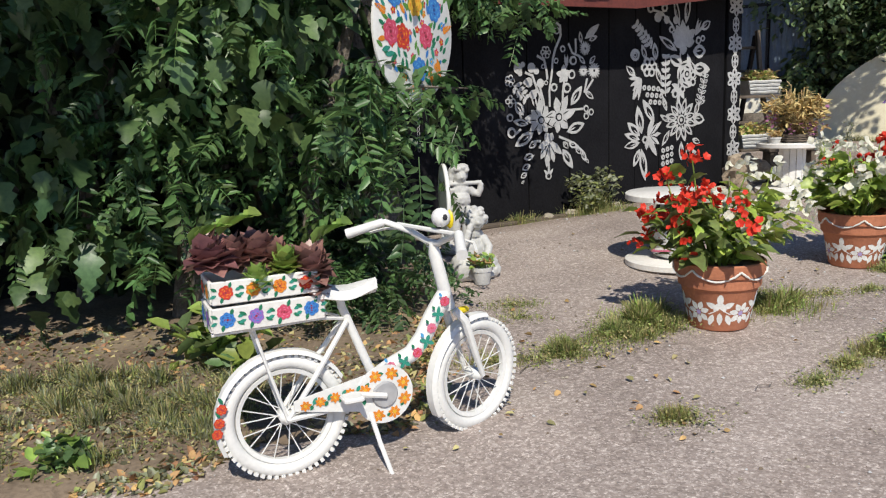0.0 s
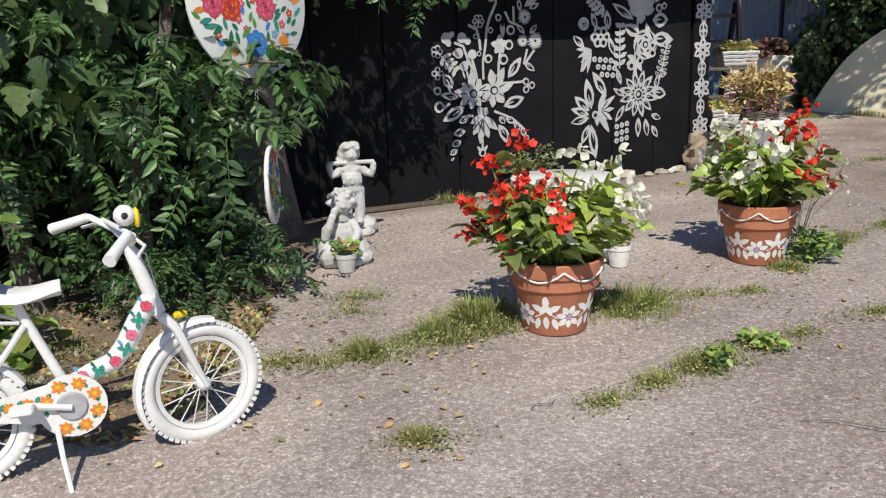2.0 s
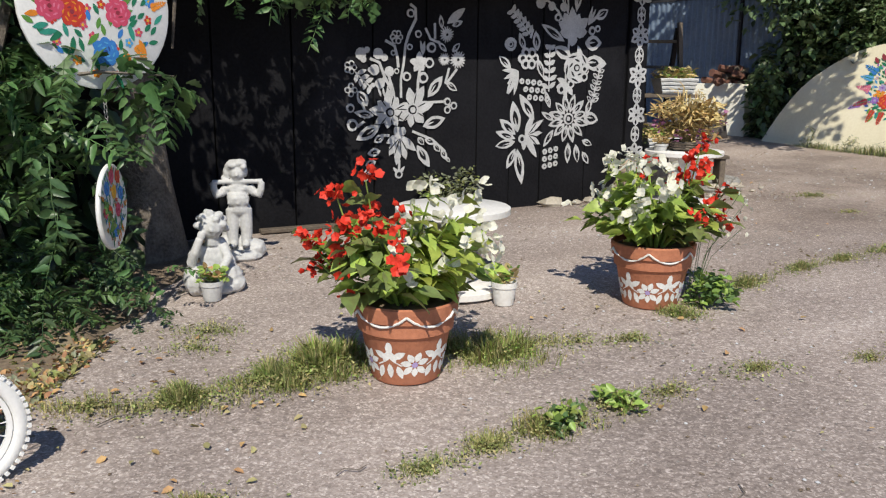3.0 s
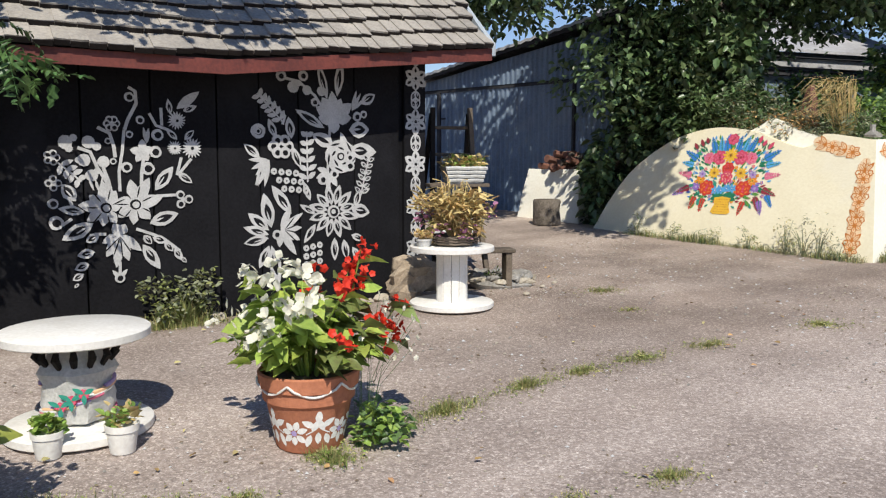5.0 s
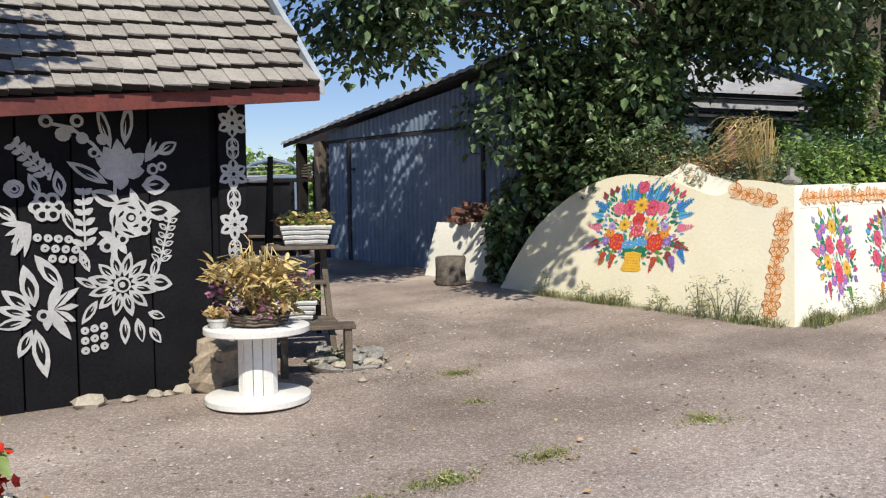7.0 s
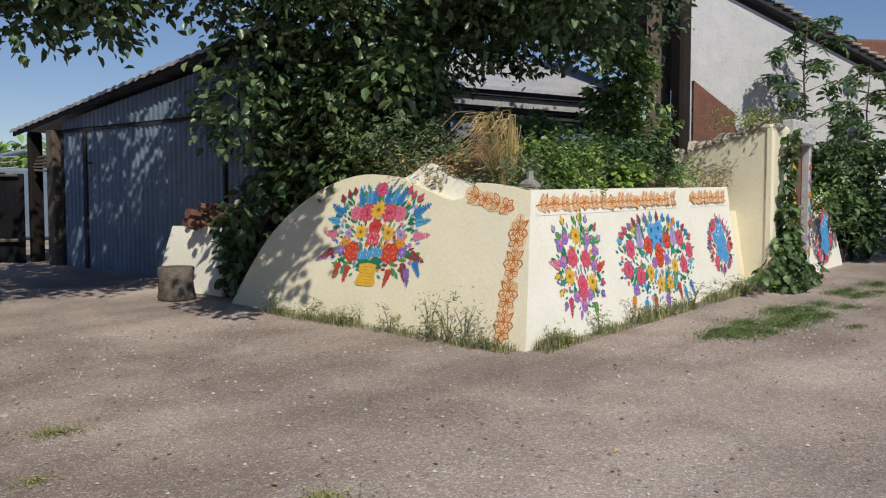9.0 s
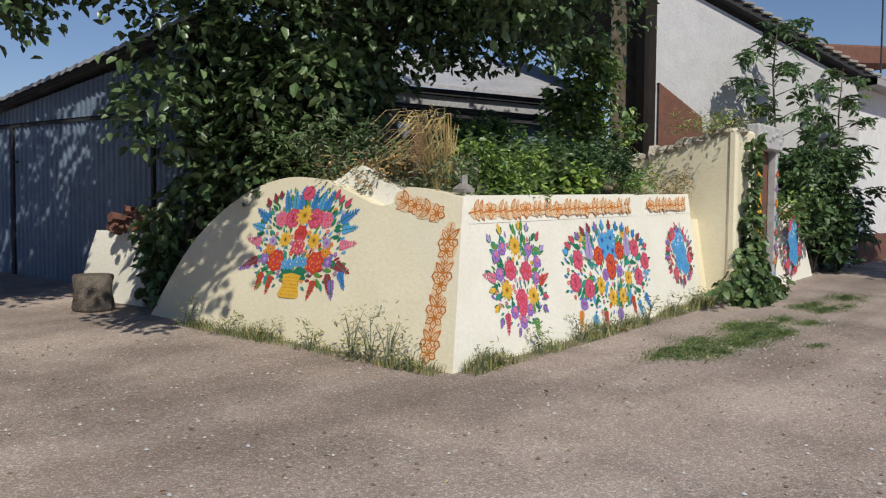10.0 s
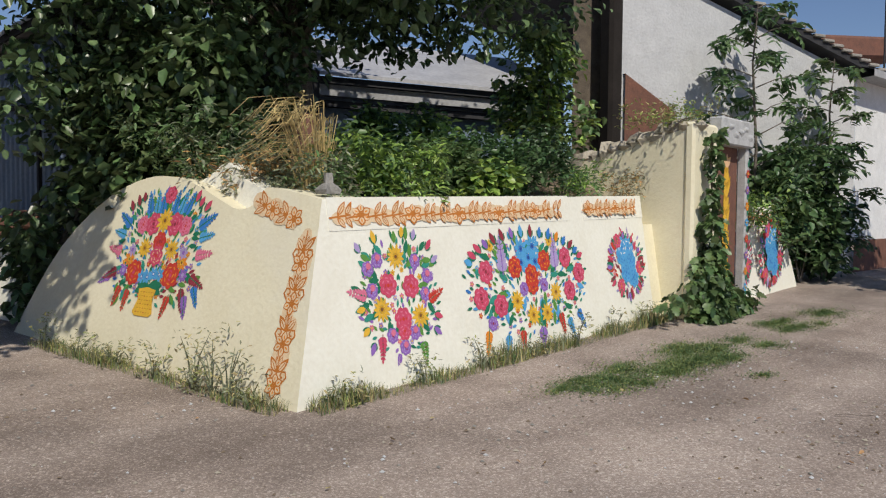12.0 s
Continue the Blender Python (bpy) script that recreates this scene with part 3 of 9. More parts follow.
def build_barn():
    barn = thing("barn", Matrix.Identity(4), "low black-stained timber barn painted with white folk flowers", "barn")
    core = Mesh()
    core.box((-2.28, 1.33, -2.25), (9.36, 2.66, 4.4), m=HUT_M)
    core.add([hut_pt(2.39, -0.05, 2.6), hut_pt(2.39, -4.4, 2.6), hut_pt(2.39, -2.3, 4.6)], [(0, 1, 2)])
    core.ob("wall", M["black"], barn)
    rnd = random.Random(3)
    # upright boards; the seams that show are kept
    seams = [-7.0, -6.3, -5.5, -4.8, -4.0, -3.3, -2.6, -1.9, -1.25, -0.53, -0.02, 0.50, 0.86, 1.21, 1.74, 2.20]
    for a, b in zip(seams, seams[1:]):
        p = Mesh()
        d = 0.03 + rnd.uniform(0, 0.012)
        p.box(((a + b) / 2, 1.30 + rnd.uniform(-0.02, 0.01), d / 2 - 0.015), (b - a - 0.012, 2.4, d), m=HUT_M, bevel=0.004)
        p.ob("board", M["black"], barn)
    post = Mesh()
    post.box((2.385, 1.36, -0.06), (0.23, 2.5, 0.12), m=HUT_M, bevel=0.01)
    post.ob("corner_post", M["black"], barn)
    deck = Mesh()
    pts = []
    ss = (-7.0, 0.45, 2.90)
    for s in ss:
        z = eave_z(s)
        pts += [hut_pt(s, OVER, z + 0.05), hut_pt(s, -RIDGE, z + 0.05 + PITCH * (RIDGE + OVER)), hut_pt(s, -2 * RIDGE - OVER, z),
                hut_pt(s, OVER, z - 0.01), hut_pt(s, -RIDGE, z - 0.01 + PITCH * (RIDGE + OVER)), hut_pt(s, -2 * RIDGE - OVER, z - 0.06)]
    f = []
    for i in (0, 6):
        f += [(i, i + 6, i + 7, i + 1), (i + 1, i + 7, i + 8, i + 2), (i + 3, i + 4, i + 10, i + 9), (i + 4, i + 5, i + 11, i + 10)]
    f += [(12, 15, 16, 13), (13, 16, 17, 14)]
    deck.add(pts, f)
    roof = deck.ob("roof", M["eaves"], barn)
    # barge strip along the verge
    vg = Mesh()
    a, b = Vector(hut_pt(2.92, OVER + 0.02, eave_z(2.92) + 0.09)), Vector(hut_pt(2.92, -RIDGE, eave_z(2.92) + 0.09 + PITCH * (RIDGE + OVER)))
    vg.add([a, b, b + HU * 0.05, a + HU * 0.05, a - Vector((0, 0, 0.11)), b - Vector((0, 0, 0.11)), b + HU * 0.05 - Vector((0, 0, 0.11)), a + HU * 0.05 - Vector((0, 0, 0.11))],
           [(0, 3, 2, 1), (3, 7, 6, 2), (0, 4, 7, 3), (0, 1, 5, 4), (4, 5, 6, 7)])
    vg.ob("barge_strip", M["bargeblue"], barn, label="pale grey metal strip along the verge")
    fa = Mesh()
    for (p, zp), (q, zq) in zip(EAVE, EAVE[1:]):
        fa.add([hut_pt(s, OVER + o, z + h) for s, z in ((p, zp), (q, zq)) for o in (0.002, 0.035) for h in (-0.065, 0.045)],
               [(0, 1, 3, 2), (4, 6, 7, 5), (0, 4, 5, 1), (2, 3, 7, 6), (1, 5, 7, 3), (0, 2, 6, 4)])
    fa.ob("eaves_board", M["redpaint"], barn, label="red-brown painted eaves board")
    return barn, roof


barn, barn_roof = build_barn()


def paint_left(p):
    """White folk posy: two great flowers, a bell, frilled daisies and curling stems."""
    k, w = "black", "white"
    for pts in ([(-0.023, 1.551), (0.027, 1.52), (0.032, 1.428), (-0.036, 1.299), (-0.062, 1.223)], [(-0.258, 1.24), (-0.172, 1.196), (-0.145, 1.096), (-0.137, 1.012)],
                [(-0.403, 1.085), (-0.315, 1.053), (-0.27, 0.937), (-0.206, 0.823), (-0.183, 0.726)], [(-0.228, 0.937), (-0.191, 0.823), (-0.175, 0.734)], [(0.073, 1.012), (0.052, 0.884), (0.049, 0.789)]):
        p.stem(pts, 0.026, w)
    for pts in ([(0.362, 1.013), (0.323, 0.872)], [(0.442, 1.004), (0.332, 0.872)], [(0.125, 1.355), (0.175, 1.262), (0.268, 1.23)], [(0.216, 1.4), (0.22, 1.263)], [(-0.112, 0.75), (-0.114, 0.906), (-0.085, 1.054), (-0.066, 1.223)],
                [(0.156, 0.709), (0.31, 0.714)], [(-0.531, 0.503), (-0.463, 0.55)], [(-0.004, 0.454), (0.124, 0.404), (0.206, 0.365), (0.329, 0.26)], [(-0.133, 0.202), (-0.136, 0.107)], [(-0.31, 0.426), (-0.226, 0.422)], [(-0.45, 0.62), (-0.5, 0.78)]):
        p.stem(pts, 0.023, w)
    for q in ((-0.314, 0.511, 208, 0.25, 0.115), (-0.371, 0.597, 170, 0.17, 0.075), (-0.431, 0.682, 125, 0.18, 0.105), (0.099, 0.493, 18, 0.23, 0.115), (0.149, 0.753, 52, 0.24, 0.1), (0.04, 0.33, -58, 0.24, 0.1),
              (0.328, 0.89, -35, 0.15, 0.065), (0.391, 1.153, 45, 0.12, 0.055), (0.337, 1.153, 135, 0.12, 0.05), (0.386, 1.38, 22, 0.11, 0.055), (0.289, 1.351, 98, 0.11, 0.05)):
        p.leaf3(*q, w, k)
    p.burst(-0.218, 0.625, 0.092, w, ((172, 0.2), (140, 0.17), (95, 0.2), (60, 0.14), (215, 0.18), (258, 0.16), (300, 0.15), (10, 0.13)))
    p.burst(0.0, 0.645, 0.1, w, ((14, 0.22), (62, 0.22), (100, 0.21), (165, 0.14), (215, 0.15), (262, 0.15), (312, 0.18)))
    p.burst(-0.124, 0.417, 0.08, w, ((120, 0.1), (62, 0.1), (205, 0.16), (238, 0.22), (262, 0.24), (285, 0.23), (318, 0.21)))
    p.burst(0.066, 1.055, 0.062, w, ((90, 0.11), (170, 0.09), (20, 0.1), (300, 0.09), (235, 0.09)))
    p.burst(-0.138, 0.073, 0.03, w, ((130, 0.09), (50, 0.09), (90, 0.07)))
    # dark lines that part the petals
    for x, y in ((-0.218, 0.625), (0.0, 0.645)):
        p.ring(x, y, 0.042, k, w, 0.35)
        for i in range(7):
            a = 25 + 51 * i
            p.petal(x + 0.05 * math.cos(radians(a)), y + 0.05 * math.sin(radians(a)), a, 0.1, 0.012, k)
    for a in (225, 250, 274, 300):
        p.petal(-0.124, 0.4, a, 0.2, 0.011, k)
    for i in range(4):
        p.petal(-0.30 + 0.03 * i, 0.76, 110 - 10 * i, 0.09, 0.022, w)
    p.petal(0.336, 1.396, 38, 0.23, 0.078, w)
    p.burst(0.1, 1.12, 0.034, w, ((100, 0.13), (82, 0.12)))
    for x, y, r in ((-0.018, 1.476, 0.038), (0.055, 1.302, 0.034), (-0.028, 1.19, 0.029), (0.184, 1.189, 0.047), (0.163, 1.056, 0.048), (-0.186, 1.137, 0.025), (-0.154, 0.982, 0.025), (0.102, 0.926, 0.052), (-0.058, 0.936, 0.042), (-0.138, 0.073, 0.039), (-0.589, 0.666, 0.04), (-0.574, 0.522, 0.054)):
        p.ring(x, y, r, w, k)
    for x, y, n, r in ((0.367, 0.677, 3, 0.036), (-0.154, 1.27, 6, 0.029), (-0.582, 1.01, 5, 0.028), (-0.58, 0.82, 4, 0.028)):
        for i in range(n):
            a = 2 * math.pi * i / n
            p.ring(x + r * 1.2 * math.cos(a), y + r * 1.2 * math.sin(a), r, w, k)
        p.dot(x, y, r * 0.5, w)
    # trailing crescents
    for x, y, r, a in ((0.082, 0.363, 0.05, -50), (0.168, 0.363, 0.055, -20), (0.241, 0.301, 0.05, -50), (0.311, 0.239, 0.05, -60), (0.356, 0.187, 0.03, -50), (-0.327, 0.393, 0.058, 210), (-0.373, 0.278, 0.062, 190), (-0.411, 0.179, 0.058, 200), (-0.441, 0.101, 0.048, 210), (-0.451, 0.039, 0.02, 220)):
        p.leaf3(x - r * math.cos(radians(a)), y - r * math.sin(radians(a)), a, r * 2.1, r * 1.25, w, k)
    for x, y, r in ((-0.486, 1.125, 0.053), (-0.429, 1.158, 0.028), (-0.462, 1.077, 0.028), (-0.327, 1.127, 0.049), (-0.268, 1.095, 0.033), (-0.362, 0.991, 0.049), (-0.223, 0.978, 0.046), (-0.311, 0.875, 0.046), (-0.4, 0.991, 0.025), (-0.272, 0.908, 0.025)):
        p.dot(x, y, r, w)
    for x, y, r in ((0.337, 1.305, 0.075), (0.313, 1.087, 0.06), (0.449, 1.088, 0.085)):
        p.daisy(x, y, r, 17, w, w, k)
        p.ring(x, y, r * 0.55, w, k, 0.7)
    p.garland((-0.54, 0.971), (-0.384, 0.83), 4, 0.085, w)


def paint_right(p):
    """White folk posy: a great star flower, a lily, a rose, bunches of grapes and paired leaves."""
    k, w = "black", "white"
    for pts in ([(-0.233, 1.67), (-0.088, 1.645), (0.059, 1.53), (0.119, 1.446)], [(-0.449, 1.522), (-0.31, 1.436), (-0.216, 1.346), (-0.241, 1.275)], [(-0.44, 0.948), (-0.482, 0.762)], [(0.2, 0.62), (0.17, 0.86), (0.2, 1.3)]):
        p.stem(pts, 0.024, w)
    for q in ((0.176, 1.501, 105, 0.32, 0.078), (0.269, 1.529, 82, 0.3, 0.09), (0.502, 1.475, 32, 0.19, 0.1), (0.146, 1.251, 150, 0.3, 0.09), (-0.161, 1.155, 98, 0.19, 0.09), (-0.302, 1.162, 112, 0.17, 0.07), (-0.158, 1.089, -68, 0.21, 0.075), (-0.448, 0.994, 140, 0.19, 0.08),
              (-0.357, 0.393, 102, 0.3, 0.12), (-0.174, 0.509, 125, 0.28, 0.105), (-0.381, 0.375, 140, 0.21, 0.1), (-0.382, 0.337, 162, 0.21, 0.08), (-0.383, 0.309, 190, 0.24, 0.09)):
        p.leaf3(*q, w, k)
    for q in ((-0.36, 0.241, -80, 0.32, 0.11), (-0.38, 0.242, 244, 0.22, 0.085), (0.399, 0.534, -12, 0.21, 0.13), (0.396, 0.298, -22, 0.15, 0.07), (0.405, 0.187, -58, 0.16, 0.07), (0.23, 0.282, -90, 0.22, 0.078), (0.32, 0.262, -80, 0.21, 0.078), (0.05, 0.413, 236, 0.19, 0.068),
              (0.052, 0.501, 150, 0.16, 0.058), (0.381, 1.241, 2, 0.23, 0.155), (0.379, 1.06, -3, 0.25, 0.155), (0.003, 0.619, 110, 0.16, 0.062), (0.437, 0.548, 75, 0.17, 0.07)):
        p.leaf3(*q, w, k)
    p.burst(0.241, 1.335, 0.12, w, ((150, 0.19), (122, 0.2), (95, 0.22), (70, 0.2), (40, 0.2), (5, 0.15), (178, 0.16), (265, 0.14)))
    p.petal(0.232, 1.102, 155, 0.25, 0.126, w)
    p.petal(0.19, 1.12, 155, 0.16, 0.04, k)
    p.burst(-0.363, 0.971, 0.042, w, ((205, 0.16), (225, 0.2), (244, 0.24), (258, 0.25), (178, 0.17)))
    p.burst(-0.275, 0.37, 0.068, w, ((65, 0.23), (35, 0.23), (5, 0.2), (-28, 0.22), (-58, 0.24), (-95, 0.14)))
    for a in (50, 20, -12, -44):
        p.petal(-0.24, 0.37, a, 0.18, 0.012, k)
    p.burst(0.19, 0.86, 0.056, w, ((-100, 0.15), (-60, 0.13), (200, 0.14), (160, 0.12)))
    p.burst(0.41, 1.41, 0.034, w, ((75, 0.2), (60, 0.2), (40, 0.17)))
    p.burst(0.3, 1.22, 0.034, w, ((-80, 0.17), (-60, 0.16)))
    # star flower
    for i in range(12):
        a = 30 * i + 15
        p.leaf3(0.223 + 0.06 * math.cos(radians(a)), 0.515 + 0.06 * math.sin(radians(a)), a, 0.175, 0.08, w, k)
    p.ring(0.223, 0.515, 0.06, w, k, 0.3)
    p.dot(0.223, 0.515, 0.022, w)
    # rose
    p.dot(0.299, 1.005, 0.15, w, 14)
    for r, a0 in ((0.115, 20), (0.07, 60)):
        for i in range(5):
            a = a0 + 72 * i
            p.petal(0.299 + r * math.cos(radians(a)), 1.005 + r * math.sin(radians(a)), a + 100, r * 0.95, 0.02, k)
    p.ring(0.299, 1.005, 0.036, k, w, 0.4)
    for x, y, r in ((-0.247, 1.683, 0.046), (-0.047, 1.694, 0.047), (0.058, 1.473, 0.038), (-0.457, 1.215, 0.064), (-0.457, 1.215, 0.028), (-0.255, 1.088, 0.038), (0.233, 0.849, 0.044), (0.388, 0.921, 0.049), (0.389, 0.996, 0.04), (0.463, 1.361, 0.044), (0.528, 1.382, 0.035), (0.124, 0.801, 0.048), (-0.31, 0.333, 0.043)):
        p.ring(x, y, r, w, k, 0.5)
    for i in range(6):
        a = 2 * math.pi * i / 6
        p.ring(-0.257 + 0.068 * math.cos(a), 1.088 + 0.06 * math.sin(a), 0.05, w, k, 0.5)
    for x, y, r in ((-0.138, 1.596, 0.051), (-0.015, 1.573, 0.043), (0.121, 1.57, 0.043), (-0.088, 1.631, 0.028)):
        p.dot(x, y, r, w)
    for j in range(3):
        for i in range(4):
            p.ring(-0.325 + 0.066 * i + 0.045 * j, 0.877 - 0.075 * j - 0.006 * i, 0.029, w, k, 0.75)
    for j in range(3):
        for i in range(3):
            p.ring(-0.042 + 0.064 * i, 0.2 - 0.072 * j + 0.012 * i, 0.029, w, k, 0.75)
    p.garland((-0.019, 0.78), (-0.022, 1.22), 6, 0.095, w)
    p.garland((0.492, 0.65), (0.578, 1.0), 6, 0.085, w, k)
    p.garland((-0.241, 1.3), (-0.46, 1.53), 6, 0.085, w)


PC["black"] = M["black"]
_keep, PC["white"] = PC["white"], M["whitewash"]
for fn, s0, zed, name in ((paint_left, -0.16, 0.60, "painted_posy"), (paint_right, 1.30, 0.62, "painted_posy")):
    pt = Paint(5)
    fn(pt)
    pt.ob(name, frame_on(hut_pt(s0, 0.034, zed), HU, (0, 0, 1)), barn, "whitewashed folk flowers on black boards")
pt = Paint(9)
for i in range(6):
    y = 0.012 + i * 0.398
    for j in range(6):
        pt.leaf2(0.02 * math.cos(radians(60 * j + 30)), y + 0.02 * math.sin(radians(60 * j + 30)), 60 * j + 30, 0.105, 0.085, "white", "black")
    pt.ring(0, y, 0.032, "white", "black", 0.5)
    for a in (68, 112, 248, 292):
        pt.leaf3(0.0, y + (0.11 if a < 180 else -0.11), a, 0.12, 0.06, "white", "black")
    pt.stem([(0, y + 0.1), (0, y + 0.29)], 0.016, "white")
pt.ob("painted_strip", frame_on(hut_pt(2.385, 0.006, 0.35), HU, (0, 0, 1)), barn, "white daisy chain on a corner post")
PC["white"] = _keep


# ---- painted cellar wall ----
C0 = Vector((8.53, 10.57, 0.44))
LU, RU = Vector((-0.63, 0.777, 0)), Vector((0.811, 0.585, 0))
LN, RN = Vector((-0.777, -0.63, 0)), Vector((0.585, -0.811, 0))
LLEAN, RLEAN = 0.30, 0.165
LV, RV = Vector((0, 0, 1)) - LN * LLEAN, Vector((0, 0, 1)) - RN * RLEAN


def lface(s, h, out=0.0):
    return C0 + LU * s + LV * h + LN * out


def rface(s, h, out=0.0):
    return C0 + RU * s + RV * h + RN * out


def smooth_line(pts, step):
    """Points along a smooth line through those given."""
    r = []
    for i in range(len(pts) - 1):
        a, b = pts[i], pts[i + 1]
        p, q = pts[max(i - 1, 0)], pts[min(i + 2, len(pts) - 1)]
        n = max(2, int(abs(b[0] - a[0]) / step))
        for j in range(n):
            t = j / n
            r.append(tuple(0.5 * (2 * a[k] + (b[k] - p[k]) * t + (2 * p[k] - 5 * a[k] + 4 * b[k] - q[k]) * t * t + (3 * a[k] - p[k] - 3 * b[k] + q[k]) * t ** 3) for k in (0, 1)))
    return r + [pts[-1]]


def slab(m, face, top, base, out, depth, k=0, cap=True, lumpy=0.002):
    """A wall face between base(s) and the top line, with a thick top and ends."""
    n, rows = len(top), 7
    o = len(m.v)
    pts = []
    for s, h in top:
        b = base(s)
        for j in range(rows):
            hh = b + (h - b) * j / (rows - 1)
            p = face(s, hh, out)
            k_ = lumpy * min(1.0, (s - top[0][0]) / 0.3)
            p = face(s, hh, out + k_ * noise.noise(p * 1.3) + k_ * 0.4 * noise.noise(p * 5))
            pts.append(tuple(p))
    back = [tuple(face(s, h - 0.02, out - depth)) for s, h in top]
    faces = [(i * rows + j, (i + 1) * rows + j, (i + 1) * rows + j + 1, i * rows + j + 1) for i in range(n - 1) for j in range(rows - 1)]
    faces += [(i * rows + rows - 1, (i + 1) * rows + rows - 1, n * rows + i + 1, n * rows + i) for i in range(n - 1)]
    m.add(pts + back, faces, k)
    for i in (0, n - 1):
        foot = face(top[i][0], base(top[i][0]), out - depth)
        m.add([pts[i * rows + j] for j in range(rows)] + [back[i], tuple(foot)], [tuple(range(rows + 2))], k)


def build_cellar():
    wall = Mesh()
    left = smooth_line([(0.206, 1.39), (0.55, 1.45), (0.82, 1.48), (0.88, 1.38), (1.06, 1.31), (1.31, 1.38), (1.8, 1.54), (2.3, 1.59), (2.8, 1.48), (3.2, 1.26), (3.55, 0.95), (3.8, 0.55), (4.0, 0.1), (4.1, -0.2)], 0.12)
    left = [(max(s, 0.1484 * max(h, 0)), h) for s, h in left]
    slab(wall, lface, left, lambda s: -0.3, 0.0, 0.6)
    # the strip of face that runs down to the leaning corner
    wall.add([tuple(lface(-0.0445, -0.3)), tuple(lface(0.206, 1.39)), tuple(lface(0.206, -0.3))], [(0, 2, 1)])
    o = wall.ob("wall_cellar", M["cream"], smooth=True)
    tagged(o, "cream limewashed cellar wall painted with bright bouquets", "wall", kind="structure")
    wall = Mesh()
    right = [(s, 1.381 + 0.022 * s) for s in [0.405 + 0.331 * i for i in range(15)]]
    slab(wall, rface, right, lambda s: -0.3, 0.0, 0.6)
    wall.add([tuple(rface(-0.0874, -0.3)), tuple(rface(0.405, -0.3)), tuple(rface(0.405, 1.39))], [(0, 1, 2)])
    # low shoulder between the wall and the gate
    tagged(wall.ob("wall_cellar_side", M["cream2"], smooth=True), "pale limewashed side wall of the cellar", "wall", kind="structure")
    sh = Mesh()
    slab(sh, rface, [(5.0, 1.17), (5.5, 1.19), (6.0, 1.20)], lambda s: -0.3, -0.02, 0.8)
    sh.ob("low_shoulder", M["cream"], o, smooth=True)
    band = Mesh()
    slab(band, rface, [(s, 1.395 + 0.022 * s) for s in [0.44 + 0.345 * i for i in range(10)]], lambda s: 1.16 + 0.02 * s, 0.004, 0.5)
    slab(band, rface, [(s, 1.39 + 0.022 * s) for s in [3.80 + 0.25 * i for i in range(6)]], lambda s: 1.15 + 0.022 * s, 0.004, 0.5)
    band.ob("coping", M["cream2"], o, smooth=True)
    rear = Mesh()
    slab(rear, lface, smooth_line([(0.7, 1.34), (1.0, 1.46), (1.3, 1.56), (1.58, 1.70), (1.72, 1.62), (1.95, 1.5)], 0.08), lambda s: 0.9, -0.14, 0.3, 0, True, 0.06)
    rear.ob("broken_edge", M["cream2"], o, smooth=True, label="broken limestone edge behind the limewash")
    return o


cellar = build_cellar()


